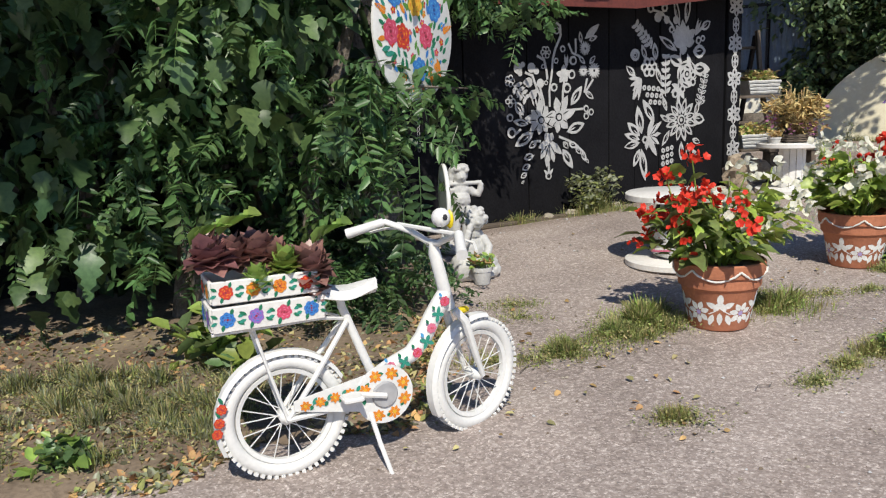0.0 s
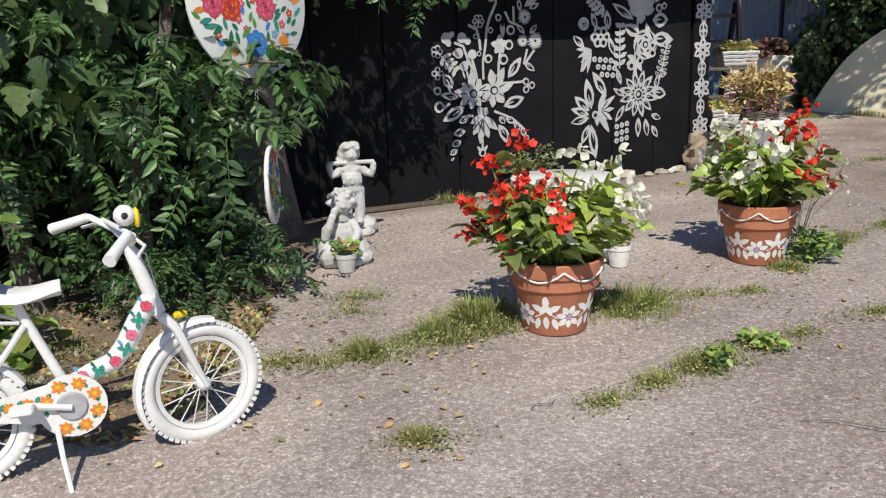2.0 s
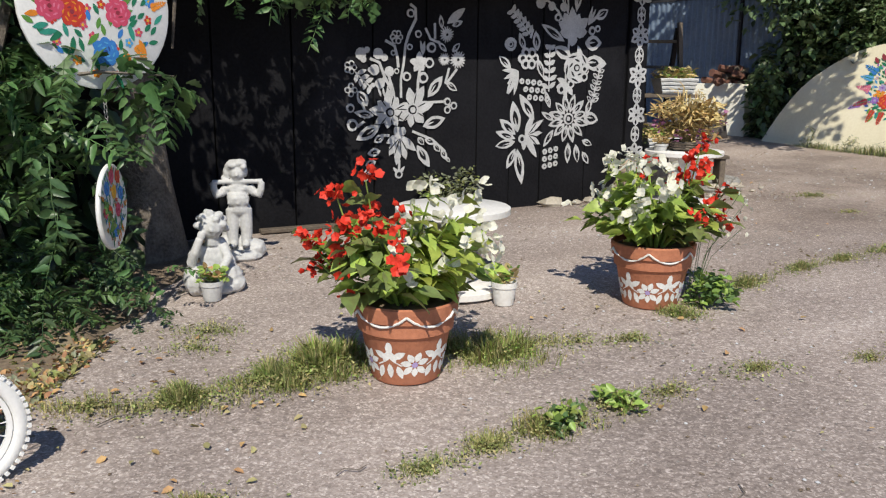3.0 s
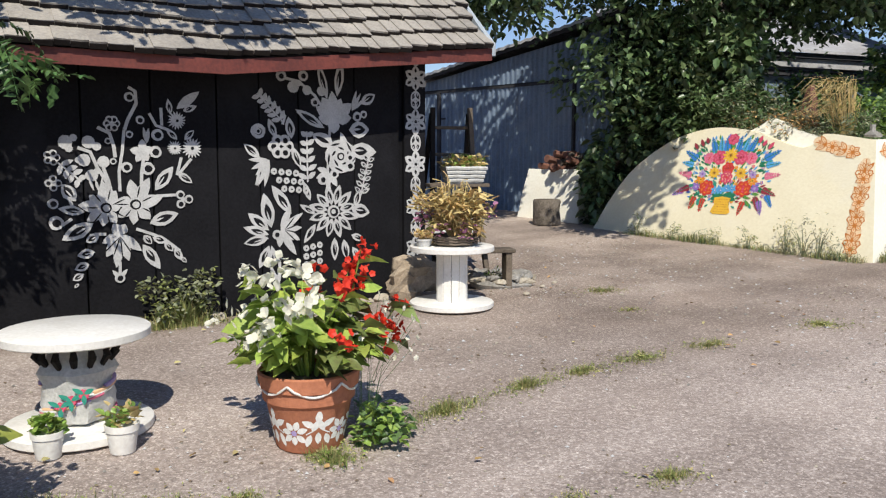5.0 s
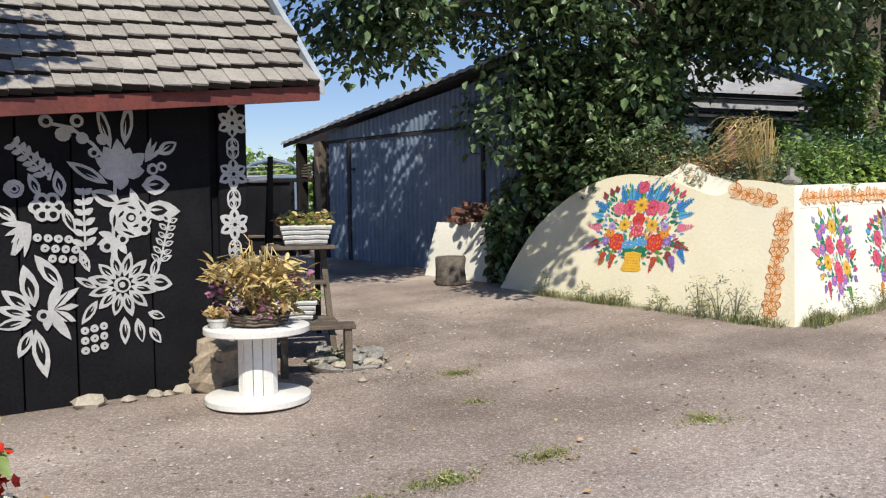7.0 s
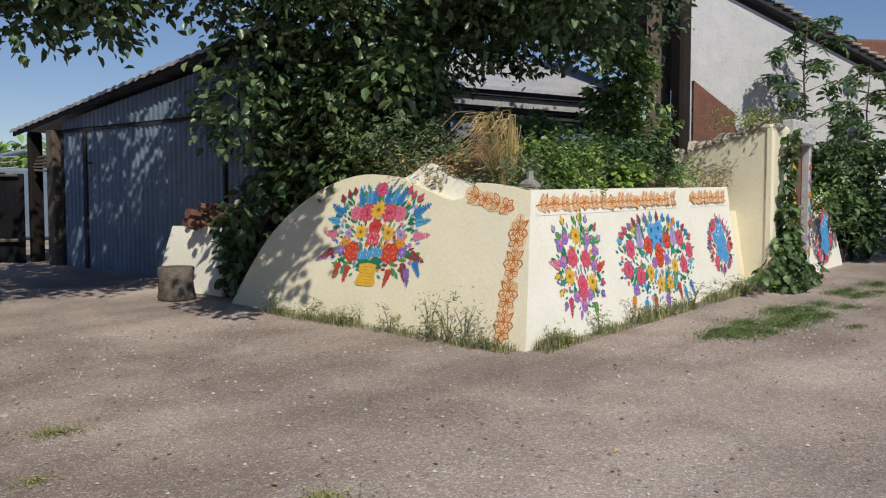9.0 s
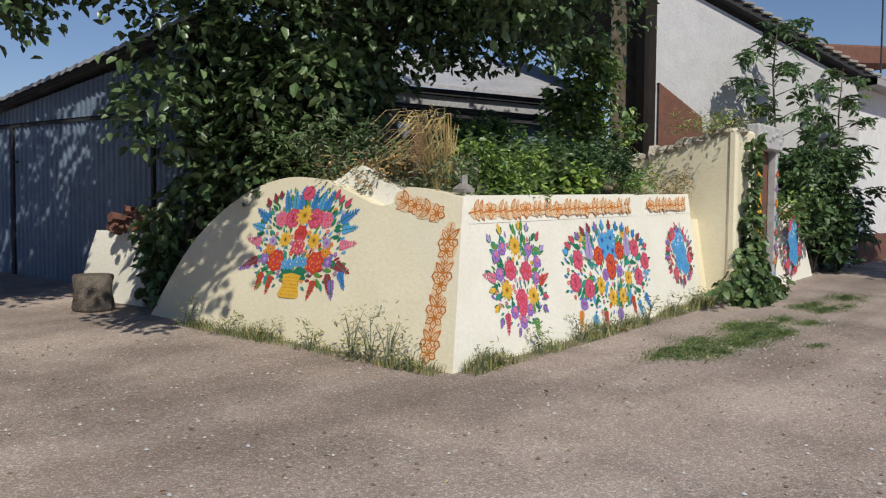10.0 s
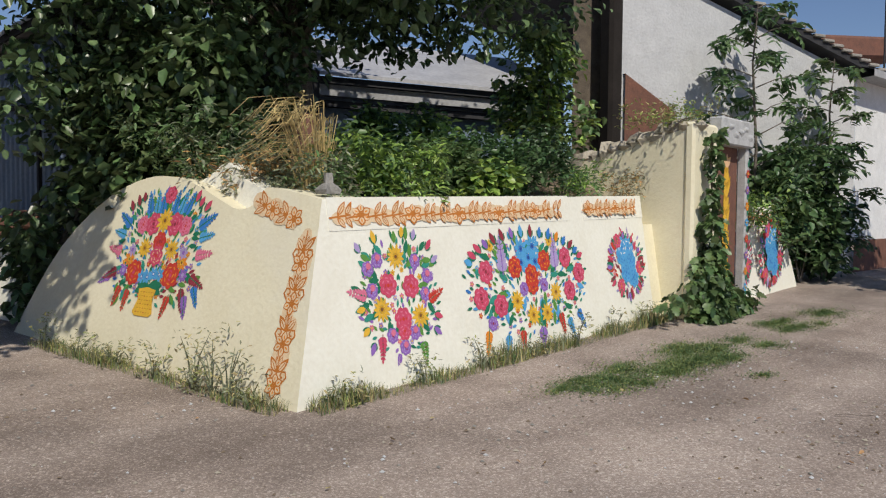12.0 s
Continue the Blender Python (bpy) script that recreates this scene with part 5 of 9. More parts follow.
def build_garage():
    gm = frame_on(GO, GU, (0, 0, 1))
    g = thing("garage", Matrix.Identity(4), "blue-grey ribbed sheet garage with a sloping roof", "garage")
    w = Mesh()
    w.add([(-0.45, 0.4, -0.06), (4.3, 0.4, -0.06), (4.3, 3.67, -0.06), (-0.45, 3.0, -0.06), (-0.45, 0.4, -3.5), (4.3, 0.4, -3.5), (4.3, 3.67, -3.5), (-0.45, 3.0, -3.5)],
          [(0, 1, 2, 3), (5, 4, 7, 6), (4, 0, 3, 7), (1, 5, 6, 2)], 0, gm)
    w.ob("wall", M["eaves"], g)
    for a, b, nm in ((-0.36, 0.22, "door_leaf"), (0.30, 3.50, "door_leaf")):
        d = Mesh()
        ribbed(d, a, b, 0.74 if b < 1 else 0.66, 2.84, gm)
        fr = d.ob(nm, M["blue"], g, label="blue-grey ribbed metal door leaf")
        e = Mesh()
        for x in (a - 0.02, b + 0.02):
            e.box((x, 1.78, 0.0), (0.04, 2.16, 0.06), m=gm)
        e.box(((a + b) / 2, 2.86, 0.0), (b - a + 0.08, 0.04, 0.06), m=gm)
        e.ob("door_frame", M["eaves"], g)
    up = Mesh()
    ribbed(up, -0.36, 4.2, 2.9, 3.02, gm, slope=0.135)
    up.ob("gable_sheet", M["blue"], g)
    sd = Mesh()
    ribbed(sd, 3.56, 4.3, 0.6, 2.9, gm)
    sd.ob("side_sheet", M["blue"], g)
    hd = Mesh()
    hd.box((0.42, 2.35, 0.05), (0.1, 0.03, 0.03), m=gm)
    hd.ob("latch", M["eaves"], g)
    r = Mesh()
    for j, (o0, o1) in enumerate(((0.22, 0.12), (0.12, -3.6))):
        n = 60
        pts = []
        for i in range(n + 1):
            x = -1.6 + 6.2 * i / n
            z = 2.93 + 0.155 * (x + 1.6) + (0.02 if i % 2 else 0)
            pts += [(x, z, o0), (x, z, o1), (x, z - 0.05, o0)]
        r.add(pts, [(3 * i, 3 * i + 3, 3 * i + 4, 3 * i + 1) for i in range(n)] + ([(3 * i + 2, 3 * i + 5, 3 * i + 3, 3 * i) for i in range(n)] if j == 0 else []), 0, gm)
    r.ob("roof", M["sheet"], g, label="corrugated grey roof sheets")
    fb = Mesh()
    fb.add([(-1.58, 2.84, 0.18), (4.6, 3.80, 0.18), (4.6, 3.875, 0.18), (-1.58, 2.92, 0.18), (-1.58, 2.84, 0.15), (4.6, 3.80, 0.15), (4.6, 3.875, 0.15), (-1.58, 2.92, 0.15)],
           [(0, 1, 2, 3), (5, 4, 7, 6), (0, 4, 5, 1), (3, 2, 6, 7)], 0, gm)
    fb.ob("verge_board", M["eaves"], g)
    for x, wd, m in ((-0.56, 0.22, M["oldwood"]), (-1.2, 0.1, M["darkwood"])):
        p = Mesh()
        p.box((x, 1.75, 0.02), (wd, 2.3, 0.22), m=gm, bevel=0.02)
        p.ob("post", m, g)
    for i in range(5):
        p = Mesh().box((-0.95, 2.2 + 0.09 * i, 0.08 - 0.03 * i), (0.5, 0.03, 0.1), m=gm @ pose(0, 0, 0, 0, 0, 2 * i - 4))
        p.ob("stored_board", M["oldwood"], g)


build_garage()


def build_fence():
    f = thing("yard_fence", Matrix.Identity(4), "dark timber fence with a pale wire top", "fence")
    rnd = random.Random(4)
    a, b = Vector((-1.5, 19.4, 0)), Vector((2.7, 18.4, 0))
    d = (b - a).normalized()
    n = 30
    for i in range(n):
        p = a.lerp(b, i / (n - 1))
        z = gz(p.x, p.y)
        s = Mesh().box((0, 0, 0.72), (0.158, 0.025, 1.44 + rnd.uniform(-0.05, 0.03)))
        o = s.ob("paling", M["black"], f)
        o.matrix_world = pose(p.x, p.y, z, 0, 0, math.degrees(math.atan2(d.y, d.x)) + rnd.uniform(-3, 3))
    for h, r in ((0.35, 0.03), (1.42, 0.02), (1.52, 0.012), (1.6, 0.01), (1.68, 0.01)):
        t = Mesh().tube([(p.x, p.y - 0.06, gz(p.x, p.y) + h + 0.03 * math.sin(i * 2 + h * 9)) for i, p in enumerate(a.lerp(b, q / 6) for q in range(7))], r, 6)
        t.ob("rail", M["oldwood"] if h < 1.5 else M["sheet"], f)
    hutch = thing("greenhouse", pose(1.6, 23.5, gz(0, 23.5)), "small green-framed greenhouse behind the fence", "greenhouse")
    Mesh().box((0, 0, 0.75), (1.7, 1.2, 1.5), bevel=0.05).ob("frame", M["blue"], hutch)
    Mesh().tube([(-0.9, 0, 1.52), (-0.45, 0, 1.8), (0, 0, 1.9), (0.45, 0, 1.8), (0.9, 0, 1.52)], [0.05] * 5).ob("roof", M["blue"], hutch)


build_fence()

# ---- low shed behind the mound ----
def build_shed():
    s = thing("garden_shed", Matrix.Identity(4), "low grey shed with a white eaves board", "shed")
    Mesh().box((10.6, 19.8, 2.1), (5.6, 2.8, 3.1)).ob("wall", M["blue"], s)
    r = Mesh()
    r.add([(7.6, 18.05, 3.98), (13.4, 17.95, 3.66), (13.4, 21.5, 4.9), (7.6, 21.5, 5.2), (7.6, 18.05, 3.92), (13.4, 17.95, 3.60)], [(0, 1, 2, 3), (4, 5, 1, 0)])
    r.ob("roof", M["palesheet"], s, label="pale grey metal sheet roof")
    for z, y, h, m in ((3.80, 18.12, 0.10, M["eaves"]), (3.62, 18.2, 0.17, M["sheet"]), (3.46, 18.3, 0.1, M["eaves"])):
        b = Mesh()
        b.add([(7.8, y, z), (13.2, y - 0.1, z - 0.27), (13.2, y - 0.1, z - 0.27 + h), (7.8, y, z + h), (7.8, y + 0.2, z), (13.2, y + 0.1, z - 0.27)], [(0, 1, 2, 3), (4, 5, 1, 0)])
        b.ob("eaves_board", m, s)


build_shed()

# ---- white house ----
HO, HUx = Vector((12.9, 16.3, 0)), Vector((4.1, 0.9, 0)).normalized()


def build_house():
    hm = frame_on(HO, HUx, (0, 0, 1))
    h = thing("house", Matrix.Identity(4), "white rendered house with a tiled gable roof", "house")
    w = Mesh()
    # gable wall: the roof falls from its ridge down to the right corner
    z = lambda s: 5.17 - 0.27 * (s - 1.8)
    w.add([(0.62, 0.3, 0), (5.66, 0.3, 0), (5.66, z(5.66), 0), (0.62, z(0.62), 0), (0.62, 0.3, -0.4), (0.62, z(0.62), -0.4)], [(0, 1, 2, 3), (4, 0, 3, 5)], 0, hm)
    w.ob("wall", M["house"], h, smooth=False)
    sd = Mesh()
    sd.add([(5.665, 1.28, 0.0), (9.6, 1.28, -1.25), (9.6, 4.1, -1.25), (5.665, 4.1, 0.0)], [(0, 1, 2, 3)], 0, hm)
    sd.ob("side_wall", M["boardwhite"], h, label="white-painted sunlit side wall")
    pq = Mesh()
    pq.add([(5.62, 0.4, 0.08), (9.6, 0.4, -1.17), (9.6, 1.3, -1.17), (5.62, 1.3, 0.08), (5.62, 1.3, -0.05), (9.6, 1.3, -1.3)], [(0, 1, 2, 3), (3, 2, 5, 4)], 0, hm)
    pq.ob("plinth", M["brick"], h, label="brown rendered plinth")
    bk = Mesh()
    bk.add([(0.12, 0.3, -0.5), (0.66, 0.3, -0.5), (0.66, 6.2, -0.5), (0.12, 6.2, -0.5)], [(0, 1, 2, 3)], 0, hm)
    bk.ob("rear_wall", M["oldwood"], h, label="old brown timber wall in shade")
    # A dark box stands in for the shaded opening at the house's left edge.
    dark_box = Mesh().box((0.52, 4.0, -0.1), (0.24, 4.6, 0.3), m=hm, bevel=0.05)
    dark_box.ob("corner_board", M["darkwood"], h)
    rb = Mesh()
    rb.add([(0.66, 0.4, 0.06), (1.75, 0.4, 0.06), (1.6, 3.28, 0.06), (0.66, 3.78, 0.06), (0.66, 0.4, 0.0), (1.75, 0.4, 0.0), (1.6, 3.28, 0.0), (0.66, 3.78, 0.0)],
           [(0, 1, 2, 3), (1, 5, 6, 2), (3, 2, 6, 7)], 0, hm)
    rb.ob("bare_brick", M["brick"], h, label="bare brick where the render has fallen")
    rf = Mesh()
    pts = []
    for s in (0.4, 6.15):
        pts += [(s, z(s) + 0.22, 0.16), (s, z(s) + 0.10, 0.16), (s, z(s) + 0.30, -5), (s, z(s) + 0.10, -5)]
    rf.add(pts, [(0, 1, 5, 4), (0, 4, 6, 2), (1, 3, 7, 5), (4, 5, 7, 6)], 0, hm)
    rf.ob("roof", M["eaves"], h)
    rnd = random.Random(8)
    for i in range(26):
        s = 0.45 + i * 0.225
        t = Mesh().box((s, z(s) + 0.24, 0.1), (0.24, 0.05, 0.22), m=hm @ pose(0, 0, 0, 0, 0, -15 * 0) , bevel=0.01)
        t.ob("roof_tile", M["shingle"], h)
    lo = Mesh()
    lo.add([(5.55, 4.2, 0.42), (9.9, 4.2, -0.92), (9.9, 5.0, -3.4), (5.75, 4.75, -1.6), (5.55, 4.08, 0.42), (9.9, 4.08, -0.92), (9.7, 4.08, -1.3), (5.6, 4.08, -0.02)], [(0, 1, 2, 3), (4, 5, 1, 0), (4, 7, 6, 5)], 0, hm)
    lo.ob("side_roof", M["sheet"], h)
    rr = Mesh().box((10.4, 4.9, -4.2), (3.5, 0.5, 2.0), m=hm @ pose(0, 0, 0, 0, 0, 4), bevel=0.06)
    rr.ob("rear_roof", M["brick"], h, label="red-brown roof beyond")
    for x, hh, r in ((8.4, 7.2, 0.022), (3.9, 6.2, 0.03)):
        a = Mesh().tube([tuple(hm @ Vector((x, 4.4, -1.5))), tuple(hm @ Vector((x, hh, -1.5)))], r, 6)
        a.ob("roof_mast", M["eaves"], h)
    return h


build_house()

# ---- buttress with a heap of old wood ----
def build_buttress():
    b = Mesh()
    base = [(5.02, 15.15), (5.9, 14.1), (6.7, 14.8), (5.8, 15.9)]
    top = [(5.28, 15.25), (5.98, 14.42), (6.7, 15.0), (5.9, 15.8)]
    z0, zt = 0.3, 1.42
    rows = 6
    pts = []
    for j in range(rows):
        t = j / (rows - 1)
        for i in range(4):
            for q in range(4):
                a0, a1 = base[i], base[(i + 1) % 4]
                b0, b1 = top[i], top[(i + 1) % 4]
                u = q / 4
                x = (a0[0] + (a1[0] - a0[0]) * u) * (1 - t) + (b0[0] + (b1[0] - b0[0]) * u) * t
                y = (a0[1] + (a1[1] - a0[1]) * u) * (1 - t) + (b0[1] + (b1[1] - b0[1]) * u) * t
                w = Vector((x, y, z0 + (zt - z0) * t))
                k = 0.05 * noise.noise(w * 2.2)
                pts.append((x + k, y + k, w.z + k))
    n = 16
    b.add(pts, [(j * n + i, j * n + (i + 1) % n, (j + 1) * n + (i + 1) % n, (j + 1) * n + i) for j in range(rows - 1) for i in range(n)] + [tuple(range((rows - 1) * n, rows * n))])
    tagged(b.ob("buttress", M["cream2"], smooth=True), "rough whitewashed buttress beside the garage", "buttress", kind="structure")
    heap = thing("wood_heap", pose(5.95, 15.0, 1.40), "heap of old reddish planks and offcuts", "wood heap")
    rnd = random.Random(12)
    for i in range(30):
        row = i // 11
        l = rnd.uniform(0.25, 0.55)
        s = Mesh().tube([(-l / 2, 0, 0), (-l * 0.15, 0.015, 0.01), (l * 0.2, -0.01, 0.0), (l / 2, 0.01, 0.01)], [rnd.uniform(0.04, 0.07) for q in range(4)], 7)
        o = s.ob("billet", (M["brick"], M["oldwood"], M["darkwood"], M["palewood"], M["brick"])[i % 5], heap)
        o.matrix_local = pose(rnd.uniform(-0.36, 0.36) * (1 - 0.25 * row), rnd.uniform(-0.36, 0.36) * (1 - 0.25 * row), 0.05 + 0.1 * row, rnd.uniform(-20, 20), rnd.uniform(-14, 14), rnd.uniform(-80, 80))
    log = thing("log", at(5.42, 14.12, 20), "short grey log standing by the buttress", "log")
    Mesh().lathe([(0.21, 0), (0.225, 0.03), (0.2, 0.22), (0.215, 0.36), (0.2, 0.385)], 14, wob=0.12).ob("bark", M["bark"], log, True)
    Mesh().lathe([(0.185, 0.37), (0.18, 0.39)], 14, wob=0.1).ob("cut_face", M["oldwood"], log)


build_buttress()

# ---- trees, bushes and weeds ----
def build_tree(name, x, y, z, trunk_r, height, limbs, clumps, radii, n, size, shape, mats, label, droop=-0.5, twigs=True):
    t = thing(name, pose(0, 0, 0), label, "tree")
    b = Mesh()
    b.tube([(x, y, z - 0.3), (x + 0.03, y, z + height * 0.3), (x - 0.04, y + 0.05, z + height * 0.65), (x, y, z + height)], [trunk_r * 1.35, trunk_r, trunk_r * 0.85, trunk_r * 0.5], 10)
    b.ob("trunk", M["bark"], t, True)
    top = Vector((x, y, z + height * 0.7))
    rnd = random.Random(len(clumps))
    for i in limbs:
        c = Vector(clumps[i])
        a = Vector((x, y, z + height * rnd.uniform(0.45, 0.9)))
        mid = a.lerp(c, 0.5) + Vector((0, 0, 0.25))
        lm = Mesh().tube([a, a.lerp(mid, 0.5) + Vector((0, 0, 0.06)), mid, mid.lerp(c, 0.6), c], [trunk_r * 0.3, trunk_r * 0.22, trunk_r * 0.15, trunk_r * 0.09, 0.008], 6)
        lm.ob("limb", M["bark"], t, True)
    leafy("crown", clumps, radii, n, size, shape, mats, t, droop, shell=0.72)
    return t


def big_tree():
    cl, ra = [], []
    rnd = random.Random(21)
    # the dark heart, the boughs over the wall, over the garage and towards the house
    # Several high groups lie out of view, added to shade wall, garage and yard.
    for cx, cy, cz, sx, sy, sz, k in ((8.4, 14.6, 5.7, 1.9, 1.6, 1.4, 34), (7.0, 14.2, 3.6, 1.0, 1.0, 1.0, 16), (6.7, 13.9, 4.7, 1.0, 1.2, 0.9, 16), (10.6, 14.4, 5.1, 1.5, 1.2, 0.7, 20), (9.2, 12.7, 4.8, 1.1, 1.1, 0.6, 18), (4.7, 13.2, 4.15, 1.0, 0.6, 0.35, 9), (3.9, 12.6, 3.75, 0.35, 0.3, 0.2, 3), (4.7, 12.9, 3.85, 0.6, 0.4, 0.2, 4), (8.2, 13.9, 3.5, 0.55, 0.4, 0.6, 11), (3.3, 11.2, 6.0, 1.5, 1.7, 0.6, 26), (6.5, 9.9, 4.9, 0.45, 0.6, 0.3, 8), (5.3, 12.6, 5.7, 1.0, 0.8, 0.4, 13), (4.0, 14.0, 5.6, 0.7, 0.6, 0.4, 8), (10.0, 14.0, 4.95, 1.3, 0.8, 0.55, 18), (9.9, 14.2, 4.2, 1.1, 0.7, 0.35, 13)):
        for i in range(k):
            cl.append((cx + rnd.uniform(-1, 1) * sx, cy + rnd.uniform(-1, 1) * sy, cz + rnd.uniform(-1, 1) * sz))
            ra.append(rnd.uniform(0.32, 0.62))
    build_tree("linden_tree", 8.7, 14.9, 1.9, 0.24, 3.2, range(0, len(cl), 8), cl, ra, 38000, 0.128, LEAF, [G["tree"], G["tree"], G["tree2"]], "broad dark-leaved tree overhanging the painted wall")
    # low boughs and climber at the wall's left end
    cl, ra = [], []
    for i in range(46):
        t = rnd.random()
        cl.append((6.55 + 1.2 * t + rnd.uniform(-0.3, 0.3), 14.15 - 0.9 * t + rnd.uniform(-0.4, 0.5), 1.2 + 0.75 * t + 1.7 * rnd.random() ** 1.3))
        ra.append(rnd.uniform(0.22, 0.42))
    for i in range(14):
        t = i / 13
        cl.append((6.22 + 0.12 * rnd.uniform(-1, 1), 13.95 + 0.2 * rnd.uniform(-1, 1), 0.55 + 1.0 * t))
        ra.append(0.2)
    o = thing("climbing_shrub", pose(0, 0, 0), "dark green climbing shrub over the wall end", "shrub")
    Mesh().tube([(6.4, 14.3, 0.3), (6.3, 14.2, 1.2), (6.8, 14.0, 2.2), (7.2, 13.9, 3.0)], [0.06, 0.05, 0.04, 0.02], 6).ob("stem", M["bark"], o, True)
    leafy("crown", cl, ra, 7000, 0.135, LEAF, [G["tree"], G["tree2"], G["mid"]], o, -0.45, floor=0.5)


big_tree()
rnd = random.Random(44)
# Stands out of view; added to throw shade on the ground by the house.
cl = [(19.0 + rnd.uniform(-1.5, 1.5), 13.1 + rnd.uniform(-0.9, 1.0), 4.8 + rnd.uniform(-0.8, 0.9)) for i in range(34)]
build_tree("linden_tree", 19.2, 13.0, 0.55, 0.16, 4.4, range(0, 34, 6), cl, [0.5] * 34, 5200, 0.17, LEAF, [G["tree"], G["tree2"]], "unseen tree added to shade the ground before the house")


def shrub(name, x, y, z, w, h, n, size, shape, mats, label, cat="shrub", droop=-0.1, k=12, seed=1, stems=4):
    """A low plant: stems from one foot and clumps of leaves."""
    rnd = random.Random(seed)
    cl = [(x + rnd.uniform(-1, 1) * w * 0.4, y + rnd.uniform(-1, 1) * w * 0.4, z + h * (0.14 + 0.72 * rnd.random())) for i in range(2 * k)]
    ra = [w * rnd.uniform(0.09, 0.2) for i in range(2 * k)]
    t = thing(name, pose(0, 0, 0), label, cat)
    st = Mesh()
    for c in cl[:stems]:
        st.tube([(x, y, z - 0.05), (x + (c[0] - x) * 0.4, y + (c[1] - y) * 0.4, z + (c[2] - z) * 0.6), c], [0.002 + w * 0.012, 0.002 + w * 0.008, 0.002], 5)
    st.ob("stem", M["bark"] if w > 0.7 else mats[0], t)["kind"] = "stuff"
    leafy("foliage", cl, ra, int(n * (1.15 if size < 0.09 else 1.0)), size * (0.95 if size < 0.09 else 1.05), shape, mats, t, droop, floor=z)
    return t


# plants on the mound, from the corner towards the gate
R_ = lambda s, out, up=0.0: (*(C0 + RU * s + RN * (out - 0.3))[:2], 1.80 + up)
for i, (s, out, w, h, n, sz, sh, m, lab) in enumerate((
        (0.75, -0.35, 0.6, 0.42, 700, 0.07, NARROW, [G["grey"], G["mid"]], "grey-green herb trailing over the coping"),
        (1.25, -0.5, 0.75, 0.62, 1100, 0.075, LEAF, [G["mid"], G["lime"]], "leafy green herb on the mound"),
        (1.55, -0.3, 0.75, 0.62, 1300, 0.08, NARROW, [G["lime"], G["lime"], G["mid"]], "bright lime-green herb on the mound"),
        (2.3, -0.5, 0.75, 0.6, 1100, 0.075, LEAF, [G["mid"]], "leafy green herb on the mound"),
        (2.7, -0.3, 0.7, 0.45, 900, 0.085, ROUND, [G["lime"], G["lime"], G["mid"]], "round-leaved green plant behind the coping"),
        (3.2, -0.9, 1.1, 0.75, 2000, 0.07, LEAF, [G["bush"], G["mid"]], "dense dark green bush on the mound"),
        (3.9, -0.9, 1.1, 0.85, 2200, 0.07, LEAF, [G["bush"], G["tree2"]], "dense dark green bush on the mound"),
        (4.5, -0.6, 0.8, 0.6, 900, 0.07, NARROW, [G["mid"], G["lime"]], "light green weeds by the stair wall"),
        (2.2, -1.5, 1.4, 0.5, 1500, 0.075, LEAF, [G["bush"], G["mid"]], "rough green weeds on the mound"),
        (1.0, -1.6, 1.3, 0.5, 1200, 0.075, NARROW, [G["grey"], G["mid"], G["brown"]], "brownish weeds on the mound"),
        (3.6, -2.3, 1.4, 1.0, 2400, 0.09, LEAF, [G["lime"], G["mid"], G["mid"]], "bright green bush under the tree"),
        (2.9, -2.6, 1.6, 0.5, 1500, 0.085, LEAF, [G["bush"], G["tree2"]], "dark green bush under the tree"),
        (5.0, -0.2, 0.45, 0.5, 420, 0.06, NARROW, [G["grey"], G["brown"]], "dry brown weed at the wall end"))):
    x, y, z = R_(s, out)
    shrub("bush" if w > 1 else "herb", x, y, z + 0.12 * (-out - 0.5), w, h, n, sz, sh, m, lab, "bush" if w > 1 else "plant", seed=i + 3)
# herbs on the left part of the mound
for i, (s, out, w, h, n, m, lab) in enumerate(((1.5, -0.55, 0.75, 0.42, 1100, [G["grey"], G["brown"]], "dry grey herb over the broken wall edge"), (1.0, -0.5, 0.5, 0.35, 600, [G["grey"]], "grey herb over the wall edge"),
                                               (2.1, -0.6, 0.9, 1.0, 1300, [G["grey"], G["mid"]], "tall grey-green weeds behind the wall"), (2.6, -0.5, 0.9, 0.8, 1300, [G["mid"], G["tree"]], "green weeds behind the wall"))):
    p = lface(s, 1.35, out)
    shrub("herb", p.x, p.y, p.z, w, h, n, 0.07, NARROW, m, lab, "plant", seed=40 + i)


def straw_clump():
    """Bleached grass that bends over at the corner of the mound."""
    p = lface(0.75, 1.42, -0.45)
    n = 110
    t = thing("dry_grass", pose(p.x, p.y, p.z - 0.08), "bleached ornamental grass bending over at its tips", "grass")
    st = Mesh()
    rnd = random.Random(2)
    for i in range(n):
        a, q = rnd.uniform(0, 6.28), rnd.random() ** 0.5
        d = Vector((math.cos(a), math.sin(a), 0))
        lean = Vector((-0.7, 0.2, 0)) * rnd.uniform(0.0, 0.2) + d * 0.05
        h = rnd.uniform(0.4, 0.85)
        b = d * q * 0.1
        e = d * q * 0.16 + lean
        st.tube([b, b.lerp(e, 0.4) + Vector((0, 0, h * 0.6)), e + Vector((0, 0, h)), e * 1.3 + Vector((-0.07, 0.03, h * 0.98)), e * 1.5 + Vector((-0.14, 0.05, h * 0.82))], [0.005, 0.004, 0.003, 0.003, 0.002], 3, cap=False)
    tagged(st.ob("stem", G["straw"], t), kind="stuff")
    hd = leafy("seed_heads", [(-0.15, 0.05, 0.75), (-0.3, 0.1, 0.68)], [0.16, 0.14], 50, 0.06, NARROW, [G["straw"]], t)


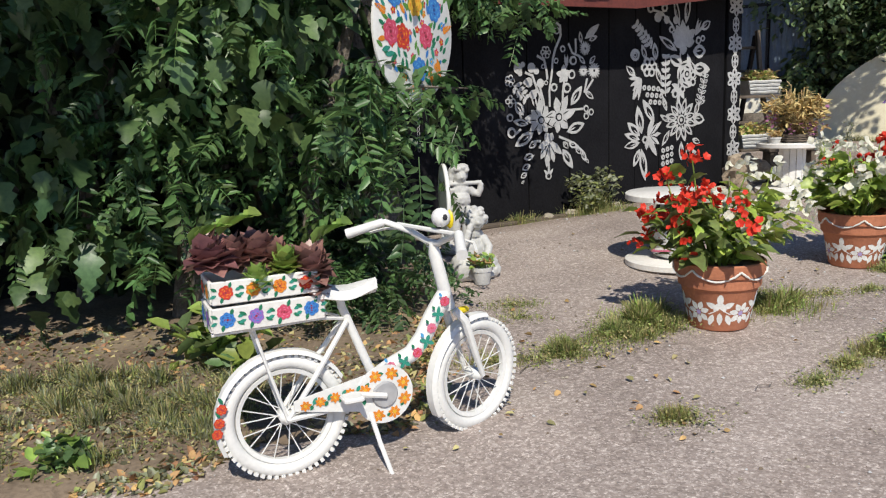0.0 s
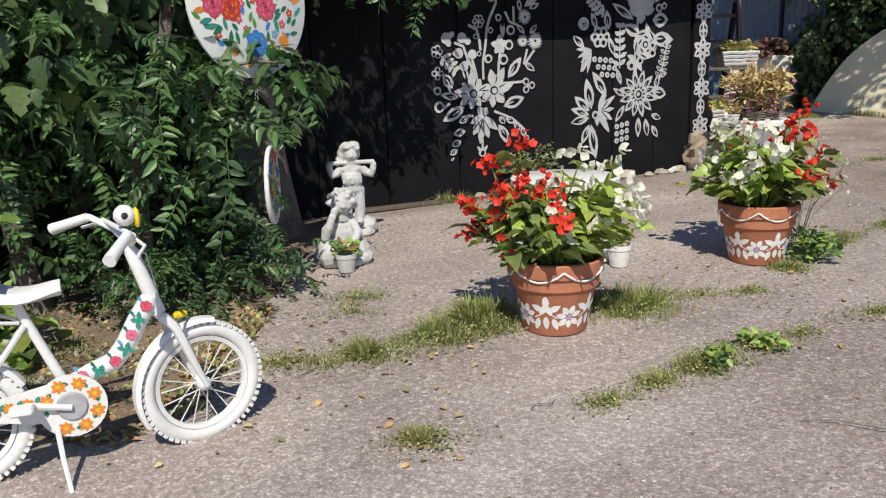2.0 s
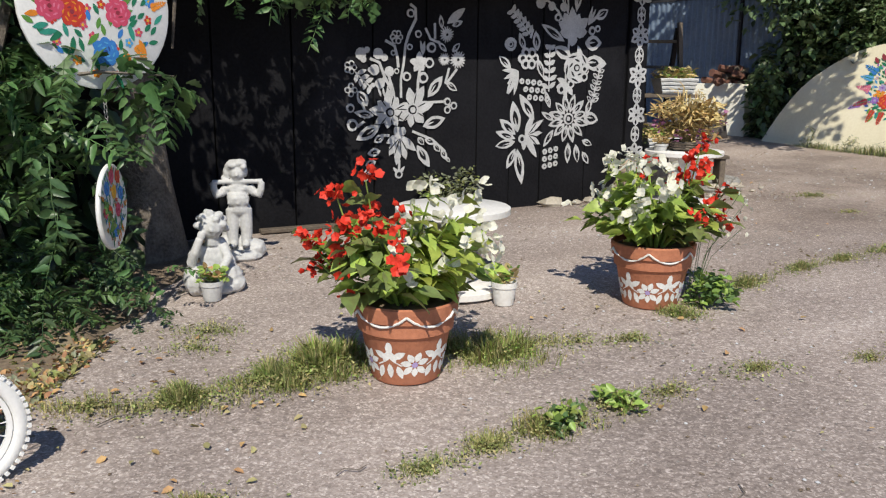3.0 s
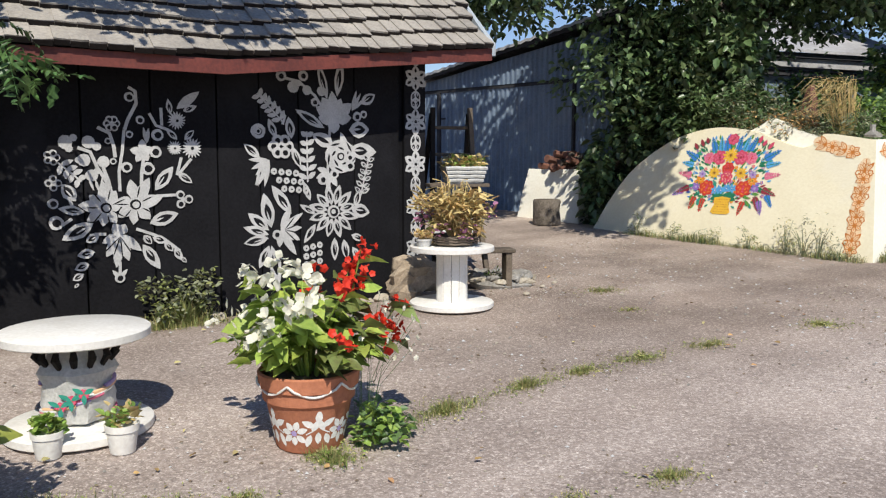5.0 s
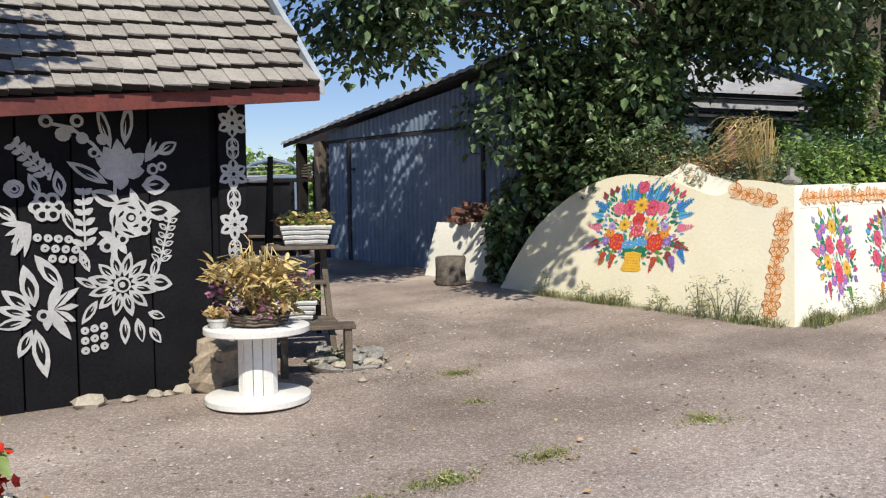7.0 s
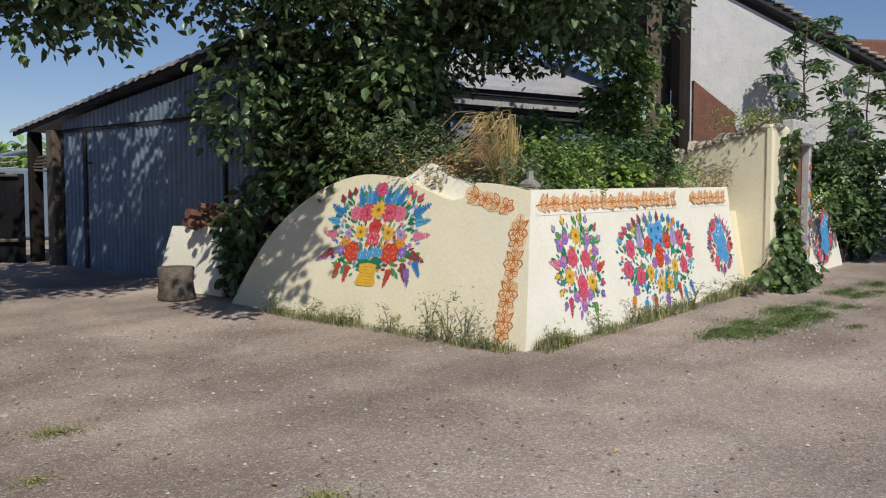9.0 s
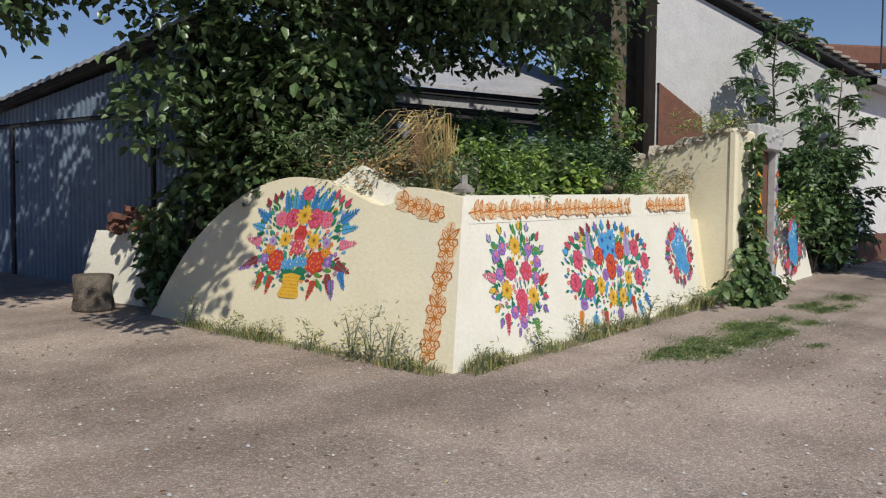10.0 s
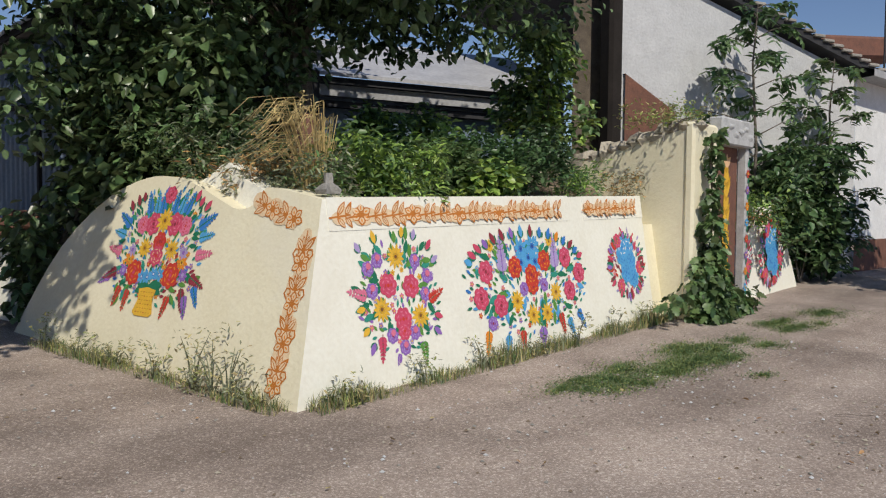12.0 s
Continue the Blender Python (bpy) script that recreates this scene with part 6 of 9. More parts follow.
straw_clump()
rnd = random.Random(31)
stump = thing("tree_stump", pose(*(C0 + RU * 1.35 - RN * 1.55)[:2], 2.0), "dark broken stump among the weeds", "stump")
Mesh().lathe([(0.12, -0.1), (0.11, 0.2), (0.08, 0.42), (0.05, 0.6)], 9, wob=0.5).ob("wood", M["brick"], stump, True)
tin = thing("tin_can", pose(*lface(0.32, 1.43, -0.16)), "small dented grey can on the wall corner", "can")
Mesh().lathe([(0.085, 0), (0.09, 0.03), (0.055, 0.06), (0.028, 0.08), (0.03, 0.15)], 14, wob=0.7).ob("body", M["greystone"], tin, True)

# vine on the gate
vine = thing("gate_vine", pose(0, 0, 0), "green hop vine climbing the gate post", "vine")
cl, ra = [], []
for i in range(34):
    h = 2.2 * i / 33
    p = gate_pt(5.47 + 0.05 * math.sin(i) + 0.16 * rnd.uniform(-1, 1) * max(0.1, 1.0 - h / 1.3), h, 0.10 + 0.06 * rnd.random())
    cl.append(tuple(p))
    ra.append(0.06 + 0.18 * max(0, 1 - h / 1.4))
for i in range(7):
    cl.append(tuple(gate_pt(4.9 - 0.12 * i + 0.3, 0.7 - 0.09 * i + (0.2 if i > 4 else 0), 0.1)))
    ra.append(0.07)
for i in range(12):
    cl.append(tuple(gate_pt(5.6 + 0.09 * i, 0.12 + 0.3 * rnd.random() * (1.2 - 0.07 * i), 0.14)))
    ra.append(0.15)
leafy("foliage", cl, ra, 2300, 0.105, LOBED, [G["mid"], G["bush"], G["vine"]], vine, -0.5, floor=0.5)
Mesh().tube([gate_pt(5.5 + 0.05 * math.sin(i * 1.3), 0.22 * i, 0.1) for i in range(11)], 0.014, 5).ob("stem", M["bark"], vine)

# shrubs round the house
for i, (x, y, z, w, h, n, sz, lab, ms) in enumerate((
        (16.5, 16.3, 0.7, 1.15, 2.4, 2400, 0.13, "tall leafy shrub at the house corner", [G["bush"], G["tree2"], G["mid"]]),
        (15.8, 15.9, 1.1, 1.2, 1.9, 2000, 0.12, "dense shrub beyond the gate", [G["bush"], G["mid"]]),
        (17.0, 16.4, 0.7, 1.0, 1.3, 1100, 0.12, "low dark shrub at the plinth", [G["bush"], G["tree2"]]),
        (12.15, 16.0, 2.0, 1.3, 2.5, 3000, 0.11, "tall bright green bush before the house", [G["lime"], G["mid"], G["mid"]]),
        (14.6, 14.9, 1.5, 0.9, 0.6, 800, 0.07, "lime-green bush behind the low wall", [G["lime"], G["mid"]]))):
    shrub("house_shrub", x, y, z, w, h, n, sz, LEAF, ms, lab, "shrub", -0.25, 30, 60 + i, 4)
x, y, z = *gate_pt(5.25, 0, -0.3)[:2], 2.72
shrub("stair_weeds", x, y, z, 0.9, 0.22, 700, 0.06, NARROW, [G["grass"], G["dry"], G["lime"]], "dry yellow-green weeds on the gate top", "plant", seed=77)

def sapling(x, y, z, h, reach, n, seed, label):
    """A young walnut: one leader, side shoots and feathered leaves towards their tips."""
    rnd = random.Random(seed)
    t = thing("sapling", pose(x, y, z), label, "tree")
    wood = Mesh().tube([(0, 0, -0.2), (0.05, 0, h * 0.4), (-0.03, 0.02, h * 0.75), (0.02, 0, h)], [0.03, 0.024, 0.016, 0.006], 6)
    pos, way, el = [], [], []
    for i in range(n):
        q = 0.12 + 0.86 * i / (n - 1)
        a = 2.39996 * i
        r = reach * (1.1 - q) * rnd.uniform(0.7, 1.15) + 0.1
        e = Vector((r * math.cos(a), r * math.sin(a) * 0.6, h * q + 0.3 * r))
        wood.tube([(0.02, 0, h * q), (e.x * 0.5, e.y * 0.5, h * q + 0.2 * r), e], [0.011, 0.008, 0.004], 5)
        for k in range(10):
            f = rnd.uniform(0.35, 1.0)
            pos.append((e.x * f, e.y * f, h * q + (e.z - h * q) * f))
            way.append(a + rnd.uniform(-1.1, 1.1))
            el.append(rnd.uniform(-0.5, 0.5))
    wood.ob("stem", M["bark"], t, True)
    m = len(pos)
    scatter("foliage", frond_loose(seed, 4, 0.42), np.array(pos), 0.38 * (0.7 + 0.5 * RNG.random(m)), turns(np.array(way), np.array(el), RNG.normal(size=m) * 0.4), [G["mid"], G["bush"]], t, RNG.integers(0, 2, m))


sapling(15.5, 16.1, 1.3, 3.55, 1.5, 22, 3, "young walnut sapling against the white house")
sapling(17.35, 16.75, 0.75, 3.5, 0.8, 20, 4, "tall thin walnut sapling at the house corner")

# hedge in the distance
hg = thing("far_hedge", pose(0, 0, 0), "bright green hedge of young trees far off", "hedge")
cl = [(-14 + 0.75 * i + rnd.uniform(-0.3, 0.3), 34 + rnd.uniform(-0.7, 0.7), 1.6 + 0.62 * j + rnd.uniform(-0.3, 0.35)) for i in range(36) for j in range(3)]
leafy("foliage", cl, [rnd.uniform(0.6, 0.95) for c in cl], 26000, 0.27, LEAF, [G["lime"], G["lime"], G["mid"]], hg)
hm_ = Mesh()
for i, c in enumerate(cl[1::3]):
    hm_.blob((c[0], 34.6, 2.1), (0.75, 0.5, 1.25 + 0.3 * math.sin(i * 1.7)), n=10, rough=0.5, seed=i)
hm_.ob("heart", G["lime"], hg, True)


# the thicket by the street
def thicket():
    t = thing("locust_thicket", pose(0, 0, 0), "dense dark locust and lilac thicket beside the bicycle", "bush")
    rnd = random.Random(17)
    for i in range(7):
        x, y = -1.7 + rnd.uniform(-0.9, 1.0), 4.75 + rnd.uniform(-0.2, 0.9)
        Mesh().tube([(x, y, 0.1), (x + rnd.uniform(-0.2, 0.2), y, 1.0), (x + rnd.uniform(-0.5, 0.5), y + rnd.uniform(-0.3, 0.3), 2.2), (x + rnd.uniform(-0.7, 0.7), y, 3.2)], [0.07, 0.05, 0.035, 0.015], 7).ob("stem", M["bark"], t, True)
    cl, ra = [], []
    for i in range(150):
        x = rnd.uniform(-5.0, -0.25)
        z = 0.75 + 3.4 * rnd.random()
        lean = 0.35 * min(1, z / 1.5)
        y = 5.0 - lean * 0.9 + rnd.uniform(-0.35, 0.9) + max(0, -2.6 - x) * -0.12
        if x > -0.6 and z < 0.9 or x > -0.75 and 1.2 < z < 2.4:
            continue
        cl.append((x, y, z))
        ra.append(rnd.uniform(0.2, 0.36))
    leafy("lilac_leaves", cl, ra, 4600, 0.135, LEAF, [G["bush"], G["bush"], G["tree2"]], t, -0.7, shell=0.7)
    # vine with broad lobed leaves that hangs over the front in curtains
    vc, vr = [], []
    for x0, z0, k in ((-2.75, 2.3, 6), (-2.3, 1.45, 9), (-2.75, 1.2, 7), (-1.9, 2.35, 7), (-1.55, 1.75, 5), (-1.25, 2.45, 7), (-1.0, 2.05, 5), (-3.2, 1.6, 7), (-2.0, 0.85, 5), (-0.85, 1.55, 4), (-0.75, 2.6, 5)):
        for i in range(k):
            vc.append((x0 + rnd.uniform(-0.3, 0.3), 4.3 + rnd.uniform(-0.15, 0.25), z0 - 0.07 * i + rnd.uniform(-0.1, 0.1)))
            vr.append(rnd.uniform(0.12, 0.2))
    leafy("vine_leaves", vc, vr, 720, 0.15, LOBED, [G["vine"], G["vine"], G["bush"]], t, -0.75, shell=0.4)
    fc, fr = [], []
    for i in range(46):
        x = rnd.uniform(-2.4, -0.05)
        fz = rnd.uniform(0.75, 2.7)
        if x > -0.55 and fz > 1.6:
            x -= 0.9
        fc.append((x, 4.45 + rnd.uniform(-0.15, 0.4), fz))
        fr.append(rnd.uniform(0.16, 0.3))
    # the branch that reaches over towards the barn
    for i in range(12):
        q = i / 11
        fc.append((-0.55 + 0.75 * q, 4.75 + 0.45 * q, 1.56 + 0.08 * math.sin(q * 4) + rnd.uniform(-0.08, 0.08)))
        fr.append(0.09)
    for i in range(6):
        q = i / 5
        fc.append((0.1 + 0.75 * q, 6.2 + 0.9 * q, 2.42 - 0.2 * q))
        fr.append(0.22)
    for k, sh in enumerate(FRONDS):
        leafy("locust_fronds", fc, fr, 185, 0.34, sh, [G["locust"], G["locust"], G["bush"]], t, -0.35)
    leafy("branch_leaves", [c for c in fc[46:58]], [0.1] * 12, 70, 0.13, LOBED, [G["vine"], G["locust"]], t, -0.4)
    leafy("hanging_leaves", [c for c in fc[58:64]], [0.2] * 6, 80, 0.14, LOBED, [G["vine"], G["bush"]], t, -0.7)
    # an unseen limb high over the verge, added to shade the thicket's front
    Mesh().tube([(-2.6, 4.9, 2.4), (-2.6, 4.3, 3.6), (-2.5, 3.2, 4.4), (-2.4, 2.2, 4.6)], [0.05, 0.04, 0.025, 0.012], 7).ob("bough", M["bark"], t, True)
    hb = [(-2.4 + rnd.uniform(-0.9, 0.9), 2.5 + rnd.uniform(-0.7, 0.7), 4.5 + rnd.uniform(-0.25, 0.3)) for i in range(14)]
    leafy("bough_leaves", hb, [0.4] * 14, 2000, 0.18, LEAF, [G["bush"], G["tree2"]], t, -0.5)
    # low growth at its foot
    lc = [(rnd.uniform(-1.1, 0.0), 4.6 + rnd.uniform(-0.2, 0.6), 0.3 + 0.25 * rnd.random()) for i in range(16)]
    leafy("low_fronds", lc, [0.2] * 16, 230, 0.26, FRONDS[1], [G["locust"], G["bush"]], t, -0.1, floor=0.2)
    # Innermost leaves take only the dark tone: the shade inside is put into colour.
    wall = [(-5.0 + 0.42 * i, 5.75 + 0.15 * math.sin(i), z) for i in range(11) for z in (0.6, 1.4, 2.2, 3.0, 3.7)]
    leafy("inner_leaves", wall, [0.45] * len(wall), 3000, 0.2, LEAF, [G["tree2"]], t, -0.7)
    Mesh().tube([(-0.9, 4.75, 1.4), (-0.5, 4.76, 1.5), (-0.1, 4.95, 1.56), (0.2, 5.18, 1.54)], [0.02, 0.014, 0.009, 0.004], 5).ob("branch", M["bark"], t)
    return t


thicket()
# old trunk that carries the painted discs
tr = thing("old_tree", at(-0.52, 6.35), "old grey-barked tree beside the barn", "tree")
Mesh().tube([(0, 0, -0.1), (0.02, 0, 0.12), (0.0, 0, 0.5), (-0.06, 0, 1.2), (-0.1, 0.03, 2.2), (-0.2, 0, 3.4)], [0.32, 0.24, 0.19, 0.165, 0.15, 0.12], 14).ob("trunk", M["bark"], tr, True)
Mesh().tube([(0.02, -0.1, 2.6), (0.3, -0.15, 2.2), (0.36, -0.15, 1.8), (0.3, -0.1, 1.45)], [0.02, 0.016, 0.014, 0.008], 6).ob("hanging_stem", M["bark"], tr)
# The second, higher group is unseen and placed to shade the barn roof.
cl = [(rnd.uniform(-1.6, 1.0), rnd.uniform(-0.9, 0.5), rnd.uniform(2.5, 4.2)) for i in range(34)] + [(rnd.uniform(0.2, 3.0), rnd.uniform(-0.1, 0.5), rnd.uniform(4.3, 5.1)) for i in range(14)]
leafy("crown", cl, [0.4] * 48, 5000, 0.13, LEAF, [G["bush"], G["tree2"]], tr, -0.6)

# ---- white painted bicycle ----
BW = mat("white_bike_paint", (0.80, 0.80, 0.78), (0.70, 0.70, 0.68), 0.45, 8, 60, 0.1, third=(0.62, 0.61, 0.58), cover=0.3)
PLASTIC = mat("yellow_reflector", (0.80, 0.62, 0.03), (0.65, 0.48, 0.02), 0.3)
CLAY = mat("terracotta", (0.50, 0.20, 0.11), (0.38, 0.145, 0.08), 0.85, 7, 50, 0.25, third=(0.45, 0.20, 0.13), cover=0.4)
WHITE_WOOD = mat("white_board_paint", (0.80, 0.79, 0.76), (0.68, 0.66, 0.62), 0.7, 6, 50, 0.25, third=(0.55, 0.52, 0.47), cover=0.3)
PLASTER = mat("grey_cast_stone", (0.62, 0.62, 0.60), (0.42, 0.42, 0.41), 0.9, 12, 60, 0.4, third=(0.25, 0.26, 0.24), cover=0.35)


def arc(cx, cz, r, a0, a1, n, y=0.0):
    return [(cx + r * math.cos(radians(a0 + (a1 - a0) * i / n)), y, cz + r * math.sin(radians(a0 + (a1 - a0) * i / n))) for i in range(n + 1)]


def wheel(parent, cx, cz, r, seed):
    w = new("wheel")
    w.parent = parent
    w.location = (cx, 0, cz)
    ty = Mesh()
    n, k = 44, 10
    pts = []
    for i in range(n):
        a = 2 * math.pi * i / n
        for j in range(k):
            b = 2 * math.pi * j / k
            q = r - 0.024 + 0.026 * math.cos(b)
            pts.append((q * math.cos(a), 0.024 * math.sin(b), q * math.sin(a)))
    ty.add(pts, [(i * k + j, i * k + (j + 1) % k, ((i + 1) % n) * k + (j + 1) % k, ((i + 1) % n) * k + j) for i in range(n) for j in range(k)])
    for i in range(56):
        a = 2 * math.pi * i / 56
        for y, o in ((-0.014, 0), (0.014, 0.05)):
            ty.box((r + 0.001, y, 0), (0.012, 0.016, 0.014), m=pose(0, 0, 0, 0, -math.degrees(a + o), 0))
    ty.ob("tyre", BW, w, True, "white-painted knobbly tyre")
    rim = Mesh()
    pts = []
    prof = ((r - 0.05, -0.014), (r - 0.05, 0.014), (r - 0.066, 0.010), (r - 0.066, -0.010))
    for i in range(n):
        a = 2 * math.pi * i / n
        pts += [(q * math.cos(a), y, q * math.sin(a)) for q, y in prof]
    rim.add(pts, [(i * 4 + j, i * 4 + (j + 1) % 4, ((i + 1) % n) * 4 + (j + 1) % 4, ((i + 1) % n) * 4 + j) for i in range(n) for j in range(4)])
    rim.ob("rim", BW, w, True)
    hub = Mesh().tube([(0, -0.045, 0), (0, -0.03, 0), (0, 0.03, 0), (0, 0.045, 0)], [0.012, 0.026, 0.026, 0.012], 10)
    hub.ob("hub", BW, w, True)
    for i in range(20):
        a = 2 * math.pi * i / 20
        b = a + (0.5 if i % 2 else -0.5)
        s = Mesh().tube([(0.024 * math.cos(b), 0.02 * (1 if i % 4 < 2 else -1), 0.024 * math.sin(b)), ((r - 0.055) * math.cos(a), 0, (r - 0.055) * math.sin(a))], 0.0024, 4)
        s.ob("spoke", BW, w)
    return w


def fender(cx, cz, r, a0, a1):
    m = Mesh()
    n = 18
    pts = []
    for i in range(n + 1):
        a = radians(a0 + (a1 - a0) * i / n)
        for y, d in ((-0.032, -0.014), (-0.018, 0.0), (0.018, 0.0), (0.032, -0.014)):
            pts.append((cx + (r + d) * math.cos(a), y, cz + (r + d) * math.sin(a)))
    m.add(pts, [(i * 4 + j, i * 4 + j + 1, i * 4 + 5 + j, i * 4 + 4 + j) for i in range(n) for j in range(3)])
    return m


def build_bike():
    R = 0.228
    b = thing("bicycle", pose(-0.615, 2.87, gz(-0.615, 2.87), 1, 0, 24.5) @ Matrix.Scale(1.035, 4), "white-painted child's bicycle with folk flowers", "bicycle")
    wheel(b, 0, R, R, 1)
    wheel(b, 0.83, R, R, 2)
    crank, seat, head_t, head_b = (0.36, 0, 0.265), (0.235, 0, 0.60), (0.632, 0, 0.76), (0.70, 0, 0.53)
    Mesh().tube([crank, seat, (0.225, 0, 0.66)], [0.018, 0.016, 0.013], 10).ob("seat_tube", BW, b, True)
    path = [(0.33, 0, 0.30), (0.42, 0, 0.345), (0.50, 0, 0.375), (0.55, 0, 0.43), (0.595, 0, 0.51), (0.635, 0, 0.57), (0.65, 0, 0.60)]
    Mesh().tube(path, [0.03, 0.032, 0.034, 0.036, 0.036, 0.034, 0.028], 12).ob("main_tube", BW, b, True)
    Mesh().tube([head_b, head_t, (0.622, 0, 0.80)], [0.026, 0.024, 0.013], 10).ob("head_tube", BW, b, True)
    for y in (-0.05, 0.05):
        Mesh().tube([(0.70, y * 0.6, 0.525), (0.735, y, 0.48), (0.79, y, 0.33), (0.83, y, R)], [0.017, 0.017, 0.014, 0.010], 8).ob("fork_blade", BW, b, True)
        Mesh().tube([(0.33, y * 0.5, 0.27), (0.15, y, 0.235), (0, y, R)], 0.011, 7).ob("chain_stay", BW, b, True)
        Mesh().tube([(0.245, y * 0.4, 0.55), (0.1, y, 0.36), (0, y, R)], 0.010, 7).ob("seat_stay", BW, b, True)
        Mesh().tube([(-0.1, y, 0.586), (-0.05, y, 0.4), (0, y, R)], 0.006, 6).ob("rack_strut", BW, b)
        Mesh().tube([(-0.24, y * 1.4, 0.586), (0.14, y * 1.2, 0.586), (0.23, y * 0.3, 0.56)], 0.007, 6).ob("rack_rail", BW, b)
    fender(0, R, R + 0.022, 28, 205).ob("rear_mudguard", BW, b, True)
    fender(0.83, R, R + 0.022, 75, 208).ob("front_mudguard", BW, b, True)
    # saddle
    sd = Mesh()
    n = 9
    pts = []
    for i in range(n):
        t = i / (n - 1)
        x = 0.11 + 0.26 * t
        w = 0.085 * (1 - t) ** 0.8 + 0.02
        z = 0.675 + 0.012 * math.cos(t * 6) + 0.012 * (1 - t)
        pts += [(x, -w, z - 0.03), (x, -w * 0.7, z), (x, 0, z + 0.006), (x, w * 0.7, z), (x, w, z - 0.03), (x, 0, z - 0.05)]
    sd.add(pts, [(i * 6 + j, (i + 1) * 6 + j, (i + 1) * 6 + (j + 1) % 6, i * 6 + (j + 1) % 6) for i in range(n - 1) for j in range(6)] + [tuple(range(6)), tuple(range(n * 6 - 1, n * 6 - 7, -1))])
    sd.ob("saddle", BW, b, True)
    # handlebar, grips, levers, bell
    Mesh().tube([(0.50, -0.27, 0.84), (0.565, -0.20, 0.865), (0.615, -0.10, 0.83), (0.625, -0.03, 0.80), (0.625, 0.03, 0.80), (0.615, 0.10, 0.83), (0.565, 0.20, 0.865), (0.50, 0.27, 0.84)], 0.0125, 9).ob("handlebar", BW, b, True)
    Mesh().tube([(0.59, -0.17, 0.855), (0.60, 0.17, 0.855)], 0.009, 7).ob("crossbar", BW, b, True)
    for y in (-1, 1):
        Mesh().tube([(0.56, y * 0.205, 0.864), (0.49, y * 0.285, 0.832), (0.465, y * 0.315, 0.82)], [0.017, 0.019, 0.021], 9).ob("grip", BW, b, True)
        Mesh().tube([(0.60, y * 0.16, 0.84), (0.60, y * 0.24, 0.83), (0.56, y * 0.29, 0.815)], 0.006, 6).ob("brake_lever", BW, b, True)
    bell = new("bell")
    bell.parent = b
    Mesh().blob((0.60, -0.075, 0.905), (0.036, 0.036, 0.036), n=14).ob("ball", BW, bell, True)
    Mesh().blob((0.59, -0.108, 0.91), (0.012, 0.006, 0.012), n=8).ob("dot", M["eaves"], bell, True)
    Mesh().blob((0.635, -0.085, 0.895), (0.012, 0.02, 0.036), n=8).ob("bill", PLASTIC, bell, True, "yellow bill of the bell")
    Mesh().box((0.775, 0, 0.505), (0.05, 0.03, 0.022), m=None, bevel=0.006).ob("reflector", PLASTIC, b, label="yellow front reflector")
    Mesh().tube([(0.63, 0.04, 0.78), (0.69, 0.03, 0.74), (0.70, 0.02, 0.66), (0.72, 0.03, 0.56)], 0.003, 5).ob("brake_cable", BW, b)
    # chain guard with its disc, crank and pedal
    cg = Mesh()
    cg.tube([(0.36, -0.062, 0.262), (0.36, -0.07, 0.262)], [0.112, 0.112], 28)
    cg.add([(0.02, -0.068, 0.262), (0.30, -0.068, 0.205), (0.40, -0.068, 0.37), (0.33, -0.068, 0.355), (0.02, -0.068, 0.298), (0.02, -0.06, 0.262), (0.30, -0.06, 0.205), (0.40, -0.06, 0.37), (0.33, -0.06, 0.355), (0.02, -0.06, 0.298)],
           [(0, 1, 2, 3, 4), (9, 8, 7, 6, 5), (3, 8, 9, 4), (0, 4, 9, 5)])
    cg.ob("chain_guard", BW, b, True, "white chain guard painted with orange flowers")
    Mesh().tube([(0.36, -0.072, 0.262), (0.36, -0.08, 0.262)], [0.052, 0.046], 14).ob("chain_ring", M["sheet"], b, True)
    Mesh().tube([(0.36, -0.085, 0.262), (0.27, -0.09, 0.285), (0.22, -0.09, 0.295)], 0.011, 7).ob("crank_arm", BW, b, True)
    Mesh().box((0.215, -0.13, 0.297), (0.075, 0.07, 0.02), bevel=0.006).ob("pedal", BW, b)
    Mesh().tube([(0.30, -0.05, 0.22), (0.315, -0.12, 0.1), (0.335, -0.185, -0.008)], [0.010, 0.009, 0.008], 7).ob("kickstand", BW, b, True)
    # painted flowers
    p = Paint(1)
    for i, (x, z) in enumerate(((0.40, 0.352), (0.455, 0.36), (0.51, 0.388), (0.55, 0.425), (0.572, 0.475), (0.60, 0.525), (0.63, 0.572))):
        a = 30 + i * 6
        if i % 2 == 0:
            p.rose(x, z, 0.023, ("rose", "pink")[i % 4 == 0], "pink", "red")
        else:
            for d in (20, 110, 200, 290):
                p.petal(x, z, a + d, 0.03, 0.016, "teal" if d % 3 else "green")
        p.petal(x - 0.012, z + 0.018, 120, 0.022, 0.012, "sky" if i % 3 == 0 else "green")
    p.ob("painted_spray", frame_on((0, -0.037, 0), (1, 0, 0), (0, 0, 1)), None, "pink roses and green leaves on the tube").parent = b
    p = Paint(2)
    for i in range(7):
        a = radians(-110 + i * 45)
        p.daisy(0.36 + 0.082 * math.cos(a), 0.262 + 0.082 * math.sin(a), 0.026, 7, "orange", "yellow")
        c = a + radians(22)
        p.petal(0.36 + 0.082 * math.cos(c), 0.262 + 0.082 * math.sin(c), math.degrees(c) + 90, 0.026, 0.016, "green")
    for i in range(4):
        p.daisy(0.06 + 0.055 * i, 0.276 + 0.006 * i, 0.021, 7, "orange", "yellow")
        p.petal(0.087 + 0.055 * i, 0.275 + 0.006 * i, 60, 0.028, 0.016, "teal")
        p.petal(0.087 + 0.055 * i, 0.275 + 0.006 * i, 240, 0.022, 0.014, "green")
